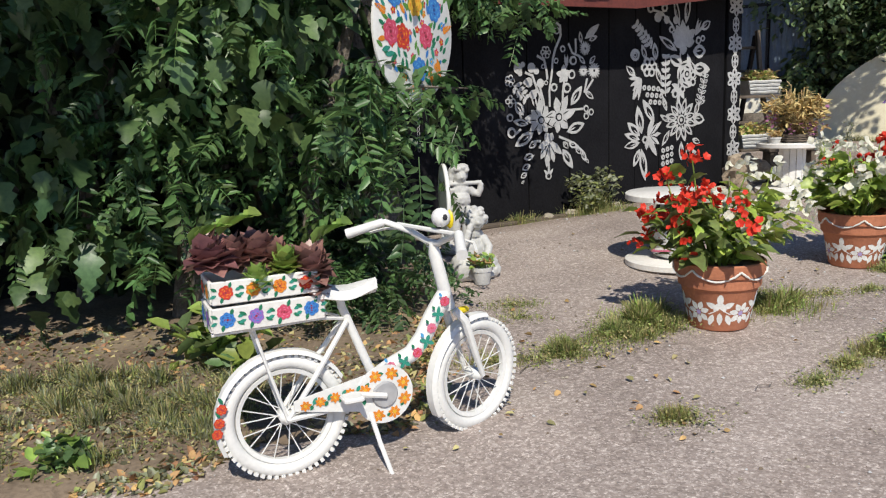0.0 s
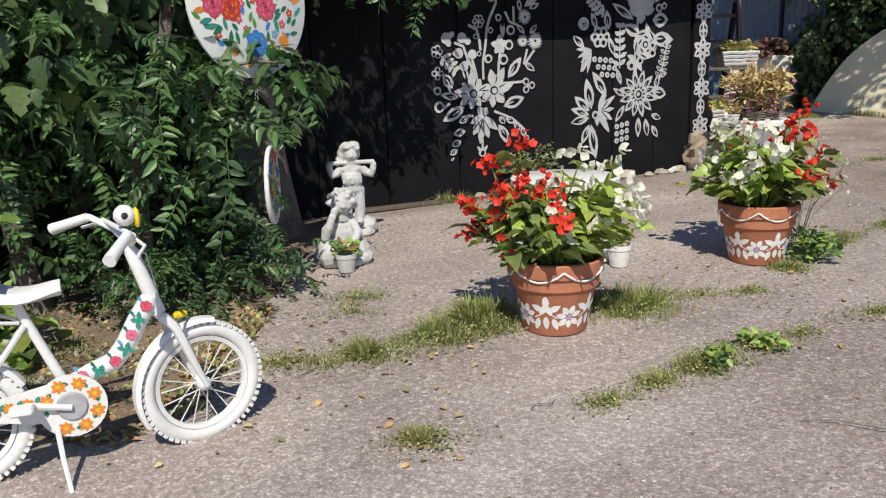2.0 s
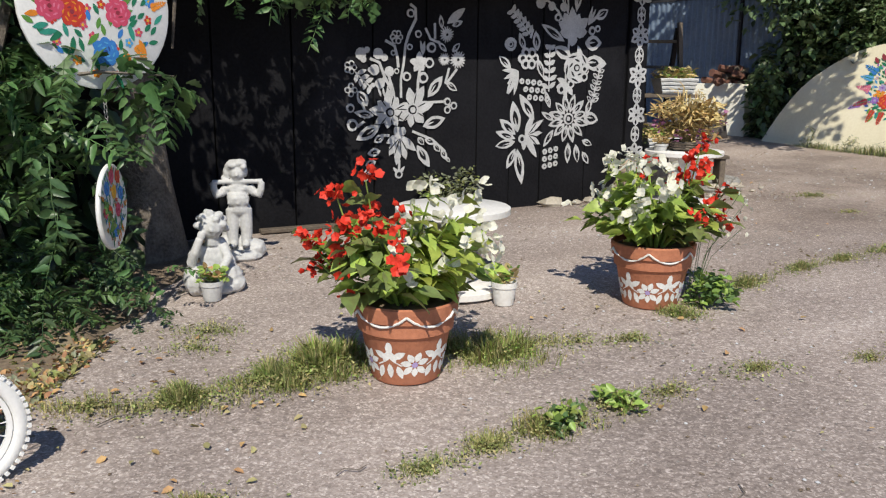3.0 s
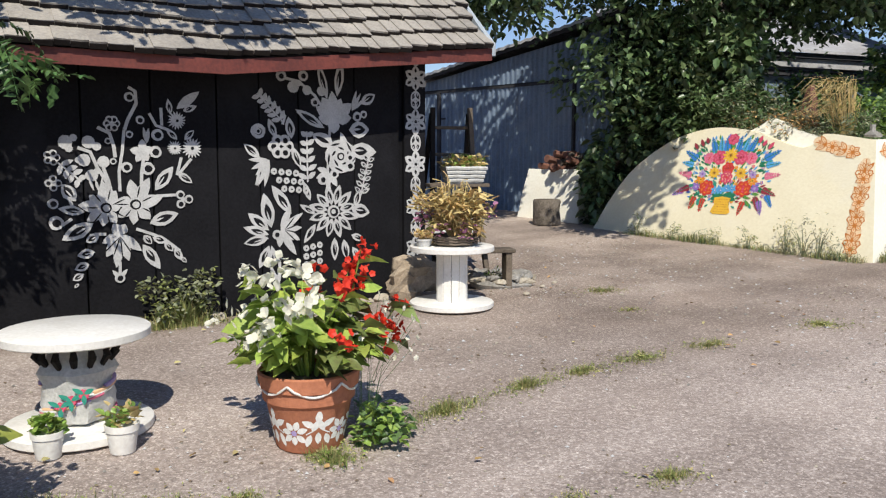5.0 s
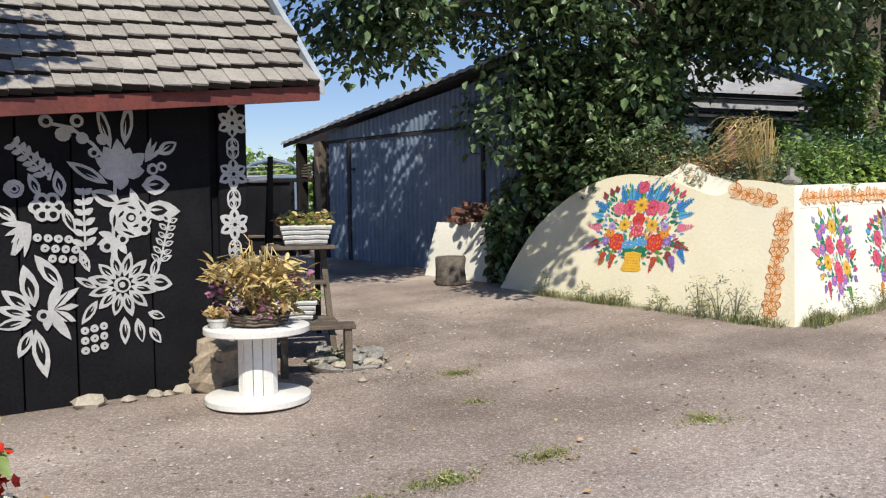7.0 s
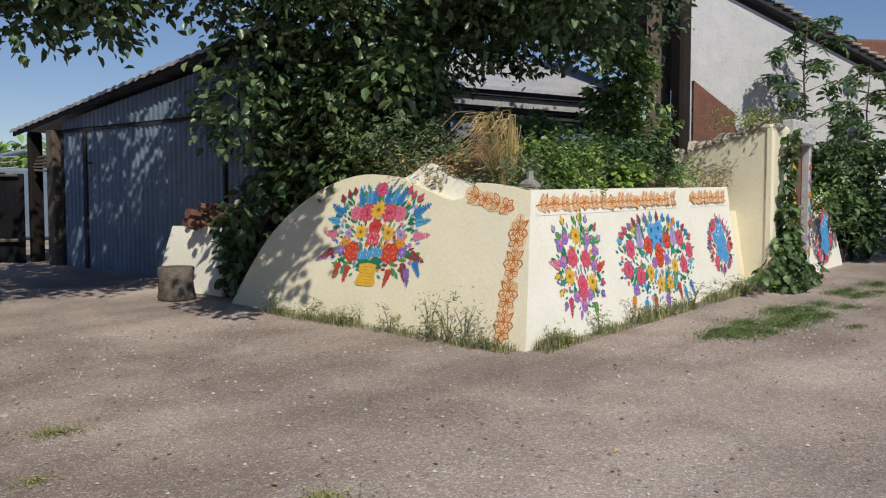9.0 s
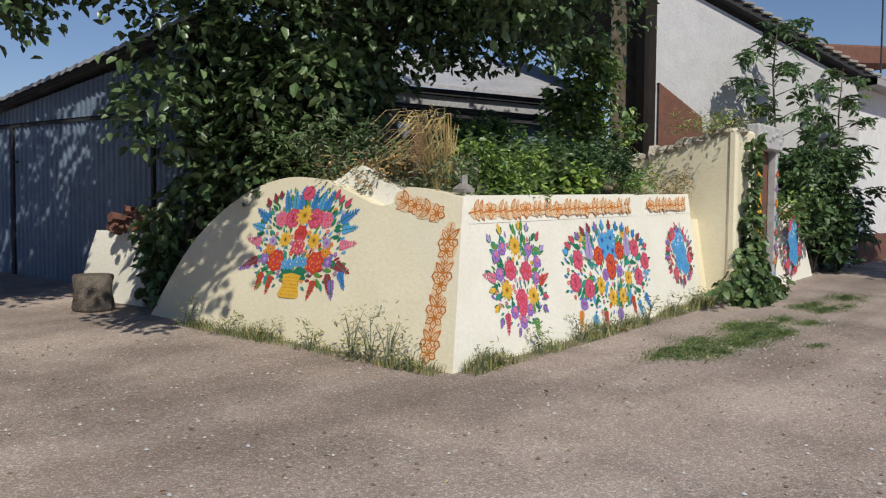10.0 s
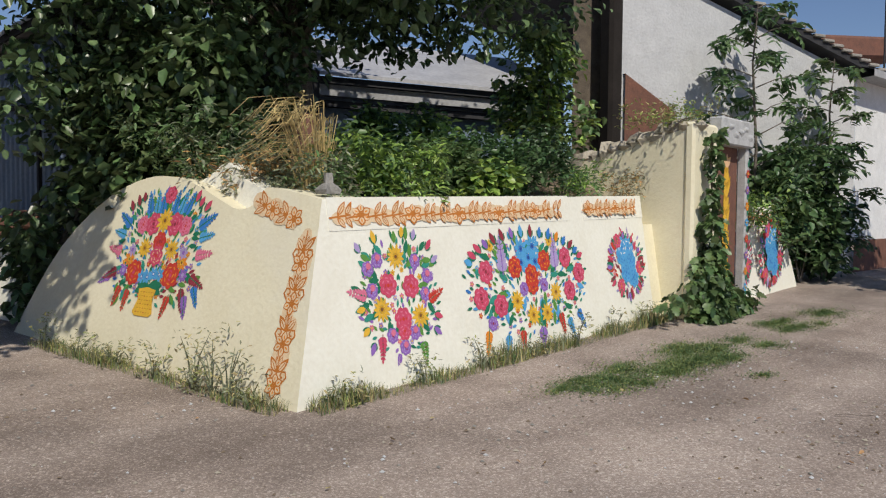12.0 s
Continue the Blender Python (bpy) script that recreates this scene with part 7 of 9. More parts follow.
    o = p.ob("painted_spray", frame_on((0, -0.0705, 0), (1, 0, 0), (0, 0, 1)), None, "orange flowers and green leaves on the guard")
    o.parent = b
    p = Paint(3)
    for i, x in enumerate((0.02, 0.06, 0.11)):
        p.rose(x, 0.0, 0.022, "red", "orange", "maroon")
        p.petal(x + 0.02, 0.0, 40, 0.03, 0.014, "green")
    o = p.ob("painted_spray", frame_on((-0.25, -0.0335, 0.20), (0.25, 0, 1), (-1, 0, 0.25)), None, "red flowers on the rear mudguard")
    o.parent = b
    # the front end is turned a little to the far side
    steer = pose(0.645, 0, 0, 0, 0, 19) @ pose(-0.675, 0, 0)
    for q in b.children:
        if q.name.split('.')[0] in ('head_tube', 'fork_blade', 'front_mudguard', 'handlebar', 'crossbar', 'grip', 'brake_lever', 'bell', 'reflector', 'brake_cable') or q.name.startswith('wheel') and q.location.x > 0.5:
            q.matrix_local = steer @ q.matrix_basis
    return b


bike = build_bike()
BM = bike.matrix_world.copy()


def crate(z, x0, x1, w, h, seed):
    c = thing("flower_crate", BM @ pose(0, 0, z), "white wooden crate painted with a flower frieze", "crate", "crates on the bicycle")
    for y in (-w / 2, w / 2):
        Mesh().box(((x0 + x1) / 2, y, h / 2), (x1 - x0, 0.014, h), bevel=0.003).ob("side_board", WHITE_WOOD, c)
    for x in (x0, x1):
        Mesh().box((x, 0, h / 2), (0.014, w - 0.016, h), bevel=0.003).ob("end_board", WHITE_WOOD, c)
    Mesh().box(((x0 + x1) / 2, 0, 0.012), (x1 - x0 - 0.02, w - 0.02, 0.01)).ob("bottom", WHITE_WOOD, c)
    for frame_m, length in ((frame_on((x0, -w / 2 - 0.0075, 0), (1, 0, 0), (0, 0, 1)), x1 - x0), (frame_on((x0 - 0.0075, w / 2, 0), (0, -1, 0), (0, 0, 1)), w)):
        p = Paint(seed)
        n = max(2, int(length / 0.082))
        for i in range(n):
            x = length * (i + 0.5) / n
            col = (("orange", "yellow"), ("blue", "navy"), ("orange", "red"), ("violet", "blue"), ("red", "orange"), ("rose", "pink"))[(i * 2 + seed) % 6]
            p.rose(x, h * 0.52, h * 0.36, col[0], col[1], "maroon")
            for d in (20, 70, 200, 250, 150, 330):
                p.petal(x + h * 0.42 * math.cos(radians(d)), h * 0.52 + h * 0.2 * math.sin(radians(d)), d, h * 0.3, h * 0.15, "green" if d % 20 else "teal")
        o = p.ob("painted_frieze", frame_m, None, "bright painted flowers on white board")
        o.parent = c
    return c


crate(0.595, -0.235, 0.145, 0.18, 0.085, 1)
crate(0.690, -0.23, 0.13, 0.17, 0.078, 4)
lp = thing("houseleek_plants", BM @ pose(0.03, 0, 0.725) @ Matrix.Diagonal((0.84, 0.78, 1.12, 1)), "plum-red rosettes and pale green leaves in the crate", "plant")
rn = random.Random(6)
for k, (x, y, z, r, ms) in enumerate(((-0.30, -0.03, 0.12, 0.11, "plum"), (-0.20, 0.04, 0.10, 0.10, "plum"), (-0.09, 0.05, 0.11, 0.10, "plum"), (-0.03, 0.02, 0.1, 0.085, "plum"), (0.10, -0.07, 0.06, 0.11, "plum"), (0.10, -0.06, 0.0, 0.09, "plum"), (-0.12, -0.08, 0.05, 0.07, "lime"), (0.0, -0.06, 0.08, 0.08, "lime"))):
    n = 46
    el = np.linspace(1.35, -0.15, n)
    az = np.arange(n) * 2.4
    rot = turns(az, el, np.zeros(n))
    scatter("rosette", ROUND, np.tile((x, y, z - 0.04), (n, 1)), r * (0.75 + 0.45 * RNG.random(n)), rot, G[ms], lp)
for x, y, z, a in ((-0.36, 0.0, 0.2, 60), (-0.25, 0.0, 0.22, 20), (0.12, -0.05, 0.17, 20)):
    k = 7
    scatter("shoot", LEAF, np.array([(x + 0.02 * i, y - 0.004 * i, z - 0.06 + 0.01 * i) for i in range(k)]), 0.085 * np.ones(k), turns(np.linspace(-0.5, 0.6, k), np.linspace(0.9, 0.0, k), np.linspace(-0.6, 0.6, k)), G["lime"], lp)

# ---- terracotta pots with begonias ----
def flowerpot(x, y, seed, red_side, label):
    pot = thing("flowerpot", at(x, y, seed * 37), "terracotta pot with white painted leaves and rope swag", "flowerpot", "begonia pots")
    Mesh().lathe([(0.155, 0), (0.162, 0.012), (0.205, 0.225), (0.212, 0.235), (0.222, 0.24), (0.226, 0.30), (0.240, 0.305), (0.245, 0.37), (0.236, 0.378), (0.222, 0.37), (0.215, 0.30)], 40).ob("body", CLAY, pot, True)
    Mesh().lathe([(0.222, 0.345), (0.1, 0.35), (0.0, 0.352)], 24).ob("soil", M["soil"], pot)
    for i in range(6):
        a0 = 2 * math.pi * i / 6
        pts = []
        for j in range(9):
            t = j / 8
            a = a0 + t * 2 * math.pi / 6
            z = 0.345 - 0.055 * 4 * t * (1 - t)
            r = 0.248 if z > 0.305 else 0.233
            pts.append((r * math.cos(a), r * math.sin(a), z))
        Mesh().tube(pts, 0.006, 6).ob("rope_swag", WHITE_WOOD, pot, True, "cream rope swag under the rim")
    # white painted leaves wrapped round the lower body
    p = Paint(seed)
    for i in range(10):
        x0 = i * 0.115
        if i % 2:
            for a in (20, 70, 120, 170, 220, 270, 320):
                p.petal(x0 + 0.014 * math.cos(radians(a)), 0.105 + 0.014 * math.sin(radians(a)), a, 0.052, 0.032, "white")
            p.dot(x0, 0.105, 0.014, "lav")
        else:
            for d in (-1, 1):
                p.stem([(x0 - d * 0.058, 0.10), (x0 - d * 0.02, 0.12), (x0, 0.16)], 0.006, "white")
            for dx, y0, a in ((-0.03, 0.115, 60), (0.03, 0.115, 120), (-0.035, 0.10, 250), (0.035, 0.10, 290), (0.0, 0.15, 88), (-0.014, 0.135, 150), (0.014, 0.135, 30), (0.0, 0.11, 270)):
                p.petal(x0 + dx, y0, a, 0.066, 0.033, "white")
    v = []
    for u, h, zz in p.m.v:
        h = min(max(h, 0.01), 0.215)
        r = 0.162 + (0.205 - 0.162) * (h - 0.012) / 0.213 + 0.0015 + zz * 0.2
        a = u / 1.15 * 2 * math.pi
        v.append((r * math.cos(a), r * math.sin(a), h))
    p.m.v = v
    p.m.ob("painted_leaves", [PC[c] for c in p.used], pot, label="white painted leaves round the pot")
    # the plant
    pl = thing("begonia", at(x, y, 0, 0.36), label, "plant", "begonias")
    rnd = random.Random(seed)
    st = Mesh()
    d = Vector((math.cos(radians(red_side)), math.sin(radians(red_side)), 0))
    tips = []
    for i in range(44):
        a, q = 2.39996 * i + rnd.uniform(-0.4, 0.4), math.sqrt((i + 0.5) / 44)
        far = 0.37 * q * rnd.uniform(0.8, 1.2)
        z = (0.44 * math.sqrt(max(0.0, 1 - 0.9 * q * q)) + 0.02) * rnd.uniform(0.45, 1.1)
        e = Vector((far * math.cos(a), far * math.sin(a), z))
        tips.append(e)
        st.tube([(e.x * 0.2, e.y * 0.2, -0.02), (e.x * 0.55, e.y * 0.55, z * 0.65), e], [0.008, 0.006, 0.004], 5)
    # two shoots stand out above the rest
    tall = [d * 0.22 + Vector((0.04, 0, 0.58)), d * 0.26 + Vector((-0.06, 0.03, 0.5)), d * 0.44 + Vector((0, 0, 0.3)), d * 0.42 + Vector((0, 0.1, 0.16)), d * -0.3 + Vector((0.02, 0.05, 0.5))]
    for e in tall:
        st.tube([(e.x * 0.3, e.y * 0.3, 0), (e.x * 0.8, e.y * 0.8, e.z * 0.6), e], [0.007, 0.005, 0.003], 5)
    tagged(st.ob("stem", G["begonia"], pl), kind="stuff")
    for flag, ms in ((False, [G["begonia"]]), (True, [G["begonia2"], G["begonia"], G["begonia2"]])):
        pos, way, up_ = [], [], []
        for e in tips + tall:
            if (e.dot(d) > 0.0) != flag:
                continue
            for k in range(9 if e in tips else 4):
                t = rnd.uniform(0.35, 1.0)
                pos.append((e.x * t + rnd.uniform(-0.05, 0.05), e.y * t + rnd.uniform(-0.05, 0.05), e.z * (0.25 + 0.75 * t) + rnd.uniform(-0.05, 0.03)))
                way.append(math.atan2(e.y, e.x) + rnd.uniform(-1.2, 1.2))
                up_.append(rnd.uniform(-0.35, 0.75) * (0.4 + e.z))
        n = len(pos)
        scatter("leaves", BEGONIA, np.array(pos), 0.085 + 0.065 * RNG.random(n), turns(np.array(way), np.array(up_), RNG.normal(size=n) * 0.5), ms, pl, RNG.integers(0, len(ms), n))
    for flag, m in ((False, G["white"]), (True, G["red"])):
        pos = []
        heads = [e * 1.12 + Vector((0, 0, 0.03)) for e in tips if rnd.random() < (0.85 if not flag else 0.7)] + tall
        for c in heads:
            if (c.dot(d) > 0.02) != flag:
                continue
            for k in range(rnd.randint(4, 12 if flag else 11) + (8 if c in tall and flag else 0)):
                pos.append(c + Vector((rnd.gauss(0, 1), rnd.gauss(0, 1), rnd.gauss(0, 1))) * (0.028 if flag else 0.032))
        n = len(pos)
        pa = np.array([tuple(q) for q in pos])
        az = np.arctan2(pa[:, 1], pa[:, 0]) + RNG.normal(size=n) * 0.8
        rot = turns(az, RNG.normal(size=n) * 0.7 + 0.2, RNG.random(n) * 6)[:, :, [1, 2, 0]]
        scatter("blossoms", PETAL4 if not flag else BLOSSOM, pa, (0.027 if not flag else 0.022) * (0.7 + 0.6 * RNG.random(n)), rot, m, pl)
    return pot


flowerpot(1.53, 4.40, 1, 190, "begonia with scarlet and white blossoms in a pot")
flowerpot(2.87, 5.55, 2, 15, "begonia with white and scarlet blossoms in a pot")

# ---- cable spools ----
def spool(x, y, turn, label, post=True):
    s = thing("cable_spool", at(x, y, turn), label, "spool table")
    for z0, nm in ((0.0, "bottom_disc"), (0.475, "top_disc")):
        Mesh().lathe([(0.0, z0), (0.350, z0), (0.358, z0 + 0.006), (0.358, z0 + 0.040), (0.350, z0 + 0.047), (0.0, z0 + 0.047)], 44).ob(nm, WHITE_WOOD, s, True)
    if post:
        for i in range(12):
            a = 30 * i
            Mesh().box((0.122, 0, 0.261), (0.016, 0.060, 0.43), m=pose(0, 0, 0, 0, 0, a), bevel=0.003).ob("slat", WHITE_WOOD, s)
        Mesh().lathe([(0.108, 0.045), (0.108, 0.48)], 20).ob("core", M["darkwood"], s)
    else:
        # a painted shell-shaped cast pedestal with a brown feathered crest
        prof = [(0.10, 0.045), (0.15, 0.07), (0.175, 0.16), (0.165, 0.26), (0.185, 0.32), (0.13, 0.40), (0.11, 0.48)]
        Mesh().lathe(prof, 26, wob=0.18).ob("pedestal", PLASTER, s, True, "cast pedestal painted with stripes and pink flowers")
        for i in range(16):
            a = 22.5 * i
            z = 0.09 + 0.014 * i
            Mesh().tube([((0.172) * math.cos(radians(a + j * 9)), 0.172 * math.sin(radians(a + j * 9)), 0.10 + 0.02 * (i % 8) + 0.004 * j) for j in range(8)], 0.011, 5).ob("painted_rib", PC[("pink", "white", "peach", "lav")[i % 4]], s, True)
        for i in range(11):
            a = radians(-150 + 26 * i)
            Mesh().tube([(0.14 * math.cos(a), 0.14 * math.sin(a), 0.33), (0.19 * math.cos(a), 0.19 * math.sin(a), 0.40), (0.165 * math.cos(a), 0.165 * math.sin(a), 0.47)], [0.012, 0.022, 0.006], 6).ob("feather", M["darkwood"], s, True, "dark brown cast feather")
        p = Paint(5)
        for x0, y0 in ((0.0, 0.0), (0.06, 0.03), (-0.05, -0.03)):
            p.rose(x0, y0, 0.03, "rose", "pink", "red")
            for d in (30, 150, 270):
                p.petal(x0, y0, d, 0.06, 0.025, "teal")
        o = p.ob("painted_rose", frame_on((0.04, -0.185, 0.2), (1, 0.15, 0), (0, 0, 1)), None, "pink painted roses")
        o.parent = s
    return s


spool(3.70, 8.53, 10, "white-painted wooden cable spool used as plant stand")
spool(1.68, 5.76, 0, "white spool tabletop on a painted cast pedestal", False)

# dried flowers in a basket on the spool
bk = thing("basket", at(3.72, 8.52, 0, 0.522), "round wicker basket on the spool", "basket")
Mesh().lathe([(0.15, 0), (0.185, 0.03), (0.20, 0.075), (0.21, 0.085), (0.2, 0.09), (0.185, 0.07)], 26, wob=0.08).ob("body", M["oldwood"], bk, True)
for i in range(3):
    Mesh().tube([((0.19 + 0.007 * i) * math.cos(t), (0.19 + 0.007 * i) * math.sin(t), 0.025 + 0.024 * i + 0.004 * math.sin(9 * t)) for t in (0.2618 * j for j in range(25))], 0.008, 5).ob("withy", M["oldwood"], bk, True)
dp = thing("dried_flowers", at(3.72, 8.52, 0, 0.60), "withered straw-coloured flowers with faded pink heads", "plant")
cl = [(rn.uniform(-0.26, 0.26), rn.uniform(-0.24, 0.24), 0.05 + 0.28 * rn.random()) for i in range(34)]
leafy("leaves", cl, [0.09] * 34, 760, 0.095, NARROW, [G["straw"], G["straw"], G["straw"], G["brown"]], dp, 0.1, shell=0.1)
st = Mesh()
for i in range(95):
    a, q = rn.uniform(0, 6.28), rn.uniform(0.1, 0.34)
    h = rn.uniform(0.2, 0.46) * (1.2 - q)
    st.tube([(0.05 * math.cos(a), 0.05 * math.sin(a), 0), (q * 0.6 * math.cos(a), q * 0.6 * math.sin(a), h), (q * math.cos(a), q * math.sin(a), h * rn.uniform(0.7, 1.1))], 0.0045, 4)
tagged(st.ob("stem", G["straw"], dp), kind="stuff")
pc = [(0.25, 0.05, 0.24), (0.3, 0.0, 0.2), (-0.26, 0.0, 0.2), (-0.28, -0.05, 0.14), (0.1, -0.25, 0.06), (-0.12, -0.24, 0.05)]
leafy("blossoms", pc, [0.08] * 6, 90, 0.04, ROUND, [G["pink"]], dp, 0.2, shell=0.1)

# ---- stepladder with a planter ----
def planter(m, label, mats):
    pb = thing("planter_box", m, label, "planter")
    Mesh().add([(-0.17, -0.1, 0), (0.17, -0.1, 0), (0.17, 0.1, 0), (-0.17, 0.1, 0), (-0.22, -0.13, 0.17), (0.22, -0.13, 0.17), (0.22, 0.13, 0.17), (-0.22, 0.13, 0.17), (-0.2, -0.11, 0.15), (0.2, -0.11, 0.15), (0.2, 0.11, 0.15), (-0.2, 0.11, 0.15)],
               [(0, 3, 2, 1), (0, 1, 5, 4), (1, 2, 6, 5), (2, 3, 7, 6), (3, 0, 4, 7), (4, 5, 9, 8), (5, 6, 10, 9), (6, 7, 11, 10), (7, 4, 8, 11), (8, 9, 10, 11)]).ob("box", PLASTER, pb)
    for i in range(4):
        z = 0.03 + 0.04 * i
        w = 0.17 + 0.05 * z / 0.17
        Mesh().tube([(-w, -0.105 - 0.03 * z / 0.17, z), (-w * 0.5, -0.112 - 0.03 * z / 0.17, z + 0.006), (0, -0.105 - 0.03 * z / 0.17, z), (w * 0.5, -0.112 - 0.03 * z / 0.17, z + 0.006), (w, -0.105 - 0.03 * z / 0.17, z)], 0.019, 6).ob("withy", PLASTER, pb, True)
    leafy("foliage", [(-0.15 + 0.06 * i, 0.02 * (i % 3 - 1), 0.2) for i in range(6)], [0.08] * 6, 330, 0.06, LEAF, mats, pb, 0.2, shell=0.2)



def stepladder():
    l = thing("stepladder", at(3.77, 10.2, 12), "old dark wooden stepladder holding a planter", "ladder")
    for x in (-0.22, 0.22):
        Mesh().tube([(x * 1.25, -0.42, 0), (x, -0.06, 1.0), (x * 0.9, 0.02, 1.72)], [0.036, 0.034, 0.032], 4).ob("front_leg", M["oldwood"] if x > 0 else M["darkwood"], l)
        Mesh().tube([(x * 1.2, 0.62, 0), (x * 0.9, 0.06, 1.66)], 0.032, 4).ob("rear_leg", M["darkwood"], l)
    for z in (0.32, 0.62, 0.94, 1.24, 1.52):
        y = -0.42 + 0.36 * z
        Mesh().box((0, y, z), (0.50 - 0.05 * z, 0.15, 0.03), bevel=0.004).ob("tread", M["oldwood"], l)
    Mesh().box((0, -0.20, 0.93), (0.62, 0.30, 0.035), bevel=0.005).ob("shelf", M["oldwood"], l)
    Mesh().box((0, -0.34, 0.305), (0.60, 0.30, 0.03), bevel=0.005).ob("shelf", M["oldwood"], l)
    for z0, y0, label, mats in ((0.949, -0.24, "whitewashed wicker planter with yellow-green leaves", [G["lime"], G["straw"], G["straw"]]), (0.322, -0.36, "whitewashed wicker planter with withered yellow leaves", [G["straw"], G["straw"], G["lime"]])):
        planter(at(3.77, 10.2, 12) @ pose(0.06 if z0 > 0.5 else -0.09, y0, z0), label, mats)


stepladder()
# woven ring planter, stump and stones by the spool
rg = thing("ring_planter", at(4.25, 9.62, 15), "rough pale ring planter of woven stone", "planter")
for i in range(40):
    a = 2.39996 * i
    q, h = 0.26 + 0.045 * math.sin(i * 1.9), 0.05 + 0.035 * (i % 3)
    o = Mesh().blob((0, 0, 0), (0.085, 0.04, 0.03), n=8, rough=0.7, seed=i).ob("lump", (M["greystone"], M["stone"], M["greystone"])[i % 3], rg)
    o.matrix_local = pose(q * math.cos(a), q * math.sin(a), h, 12 * math.sin(i * 3), 14 * math.cos(i * 2), math.degrees(a) + 90 + 38 * math.sin(i * 5))
Mesh().lathe([(0.30, 0.0), (0.32, 0.05), (0.26, 0.10), (0.19, 0.09), (0.16, 0.0)], 26, wob=0.15).ob("ring", M["greystone"], rg, True)
Mesh().lathe([(0.19, 0.05), (0.0, 0.06)], 18).ob("soil", M["soil"], rg)
leafy("foliage", [(-0.06, 0.05, 0.1), (-0.12, 0.0, 0.1)], [0.07, 0.06], 90, 0.05, NARROW, [G["lime"], G["dry"]], rg, 0.3, shell=0.2)
lg = thing("stump", at(3.38, 9.02, 25), "rough pale block of split wood behind the spool", "block")
Mesh().blob((0, 0, 0.19), (0.27, 0.17, 0.2), n=18, rough=0.55, seed=4).blob((-0.12, -0.05, 0.13), (0.17, 0.15, 0.15), n=14, rough=0.6, seed=9).ob("wood", M["palewood"], lg)
sl = thing("seat_board", at(4.02, 9.35, 8), "weathered bench board behind the spool", "bench")
Mesh().box((0, 0, 0.38), (0.62, 0.22, 0.035), bevel=0.006).ob("board", M["oldwood"], sl)
for x in (-0.25, 0.25):
    Mesh().box((x, 0, 0.18), (0.06, 0.18, 0.37), bevel=0.006).ob("leg", M["oldwood"], sl)
for i, (x, y, r) in enumerate(((3.1, 8.95, 0.09), (3.2, 8.98, 0.06), (2.98, 8.9, 0.05), (2.9, 8.88, 0.07), (2.5, 8.68, 0.12), (2.75, 8.76, 0.06), (1.3, 8.05, 0.08), (1.75, 8.28, 0.1), (1.05, 7.95, 0.07), (4.6, 9.3, 0.035), (4.45, 9.45, 0.03), (4.75, 9.5, 0.03), (4.4, 8.95, 0.04))):
    o = Mesh().blob((0, 0, r * 0.3), (r, r * 0.8, r * 0.55), n=9, rough=0.5, seed=i).ob("stone", M["stone"], None, True)
    o.matrix_world = at(x, y, i * 50)
    tagged(o, "rough pale field stone at the barn foot", "stone", "stones by the barn")
pk = Mesh().box((0, 0, 0.02), (1.5, 0.09, 0.035), bevel=0.006).ob("plank", M["oldwood"])
pk.matrix_world = at(0.65, 7.72, 30)
tagged(pk, "grey weathered plank lying at the barn foot", "plank")


# ---- statues and small pots ----
CAST = mat("white_cast_stone", (0.60, 0.60, 0.59), (0.46, 0.46, 0.46), 0.85, 10, 50, 0.35, third=(0.30, 0.31, 0.29), cover=0.36)


def statue(name, x, y, turn, label, blobs, limbs):
    """A cast figure: lumps and limbs melted into one skin."""
    m = Mesh()
    for i, (c, r) in enumerate(blobs):
        m.blob(c, r, n=14, rough=0.15, seed=i)
    for path, r in limbs:
        m.tube(path, r, 10)
    o = m.ob(name, CAST, None, True)
    skin = o.modifiers.new("skin", 'REMESH')
    skin.mode, skin.voxel_size, skin.use_smooth_shade = 'VOXEL', 0.0065, True
    soft = o.modifiers.new("soft", 'SMOOTH')
    soft.iterations, soft.factor = 2, 0.4
    o.matrix_world = at(x, y, turn)
    return tagged(o, label, "statue")


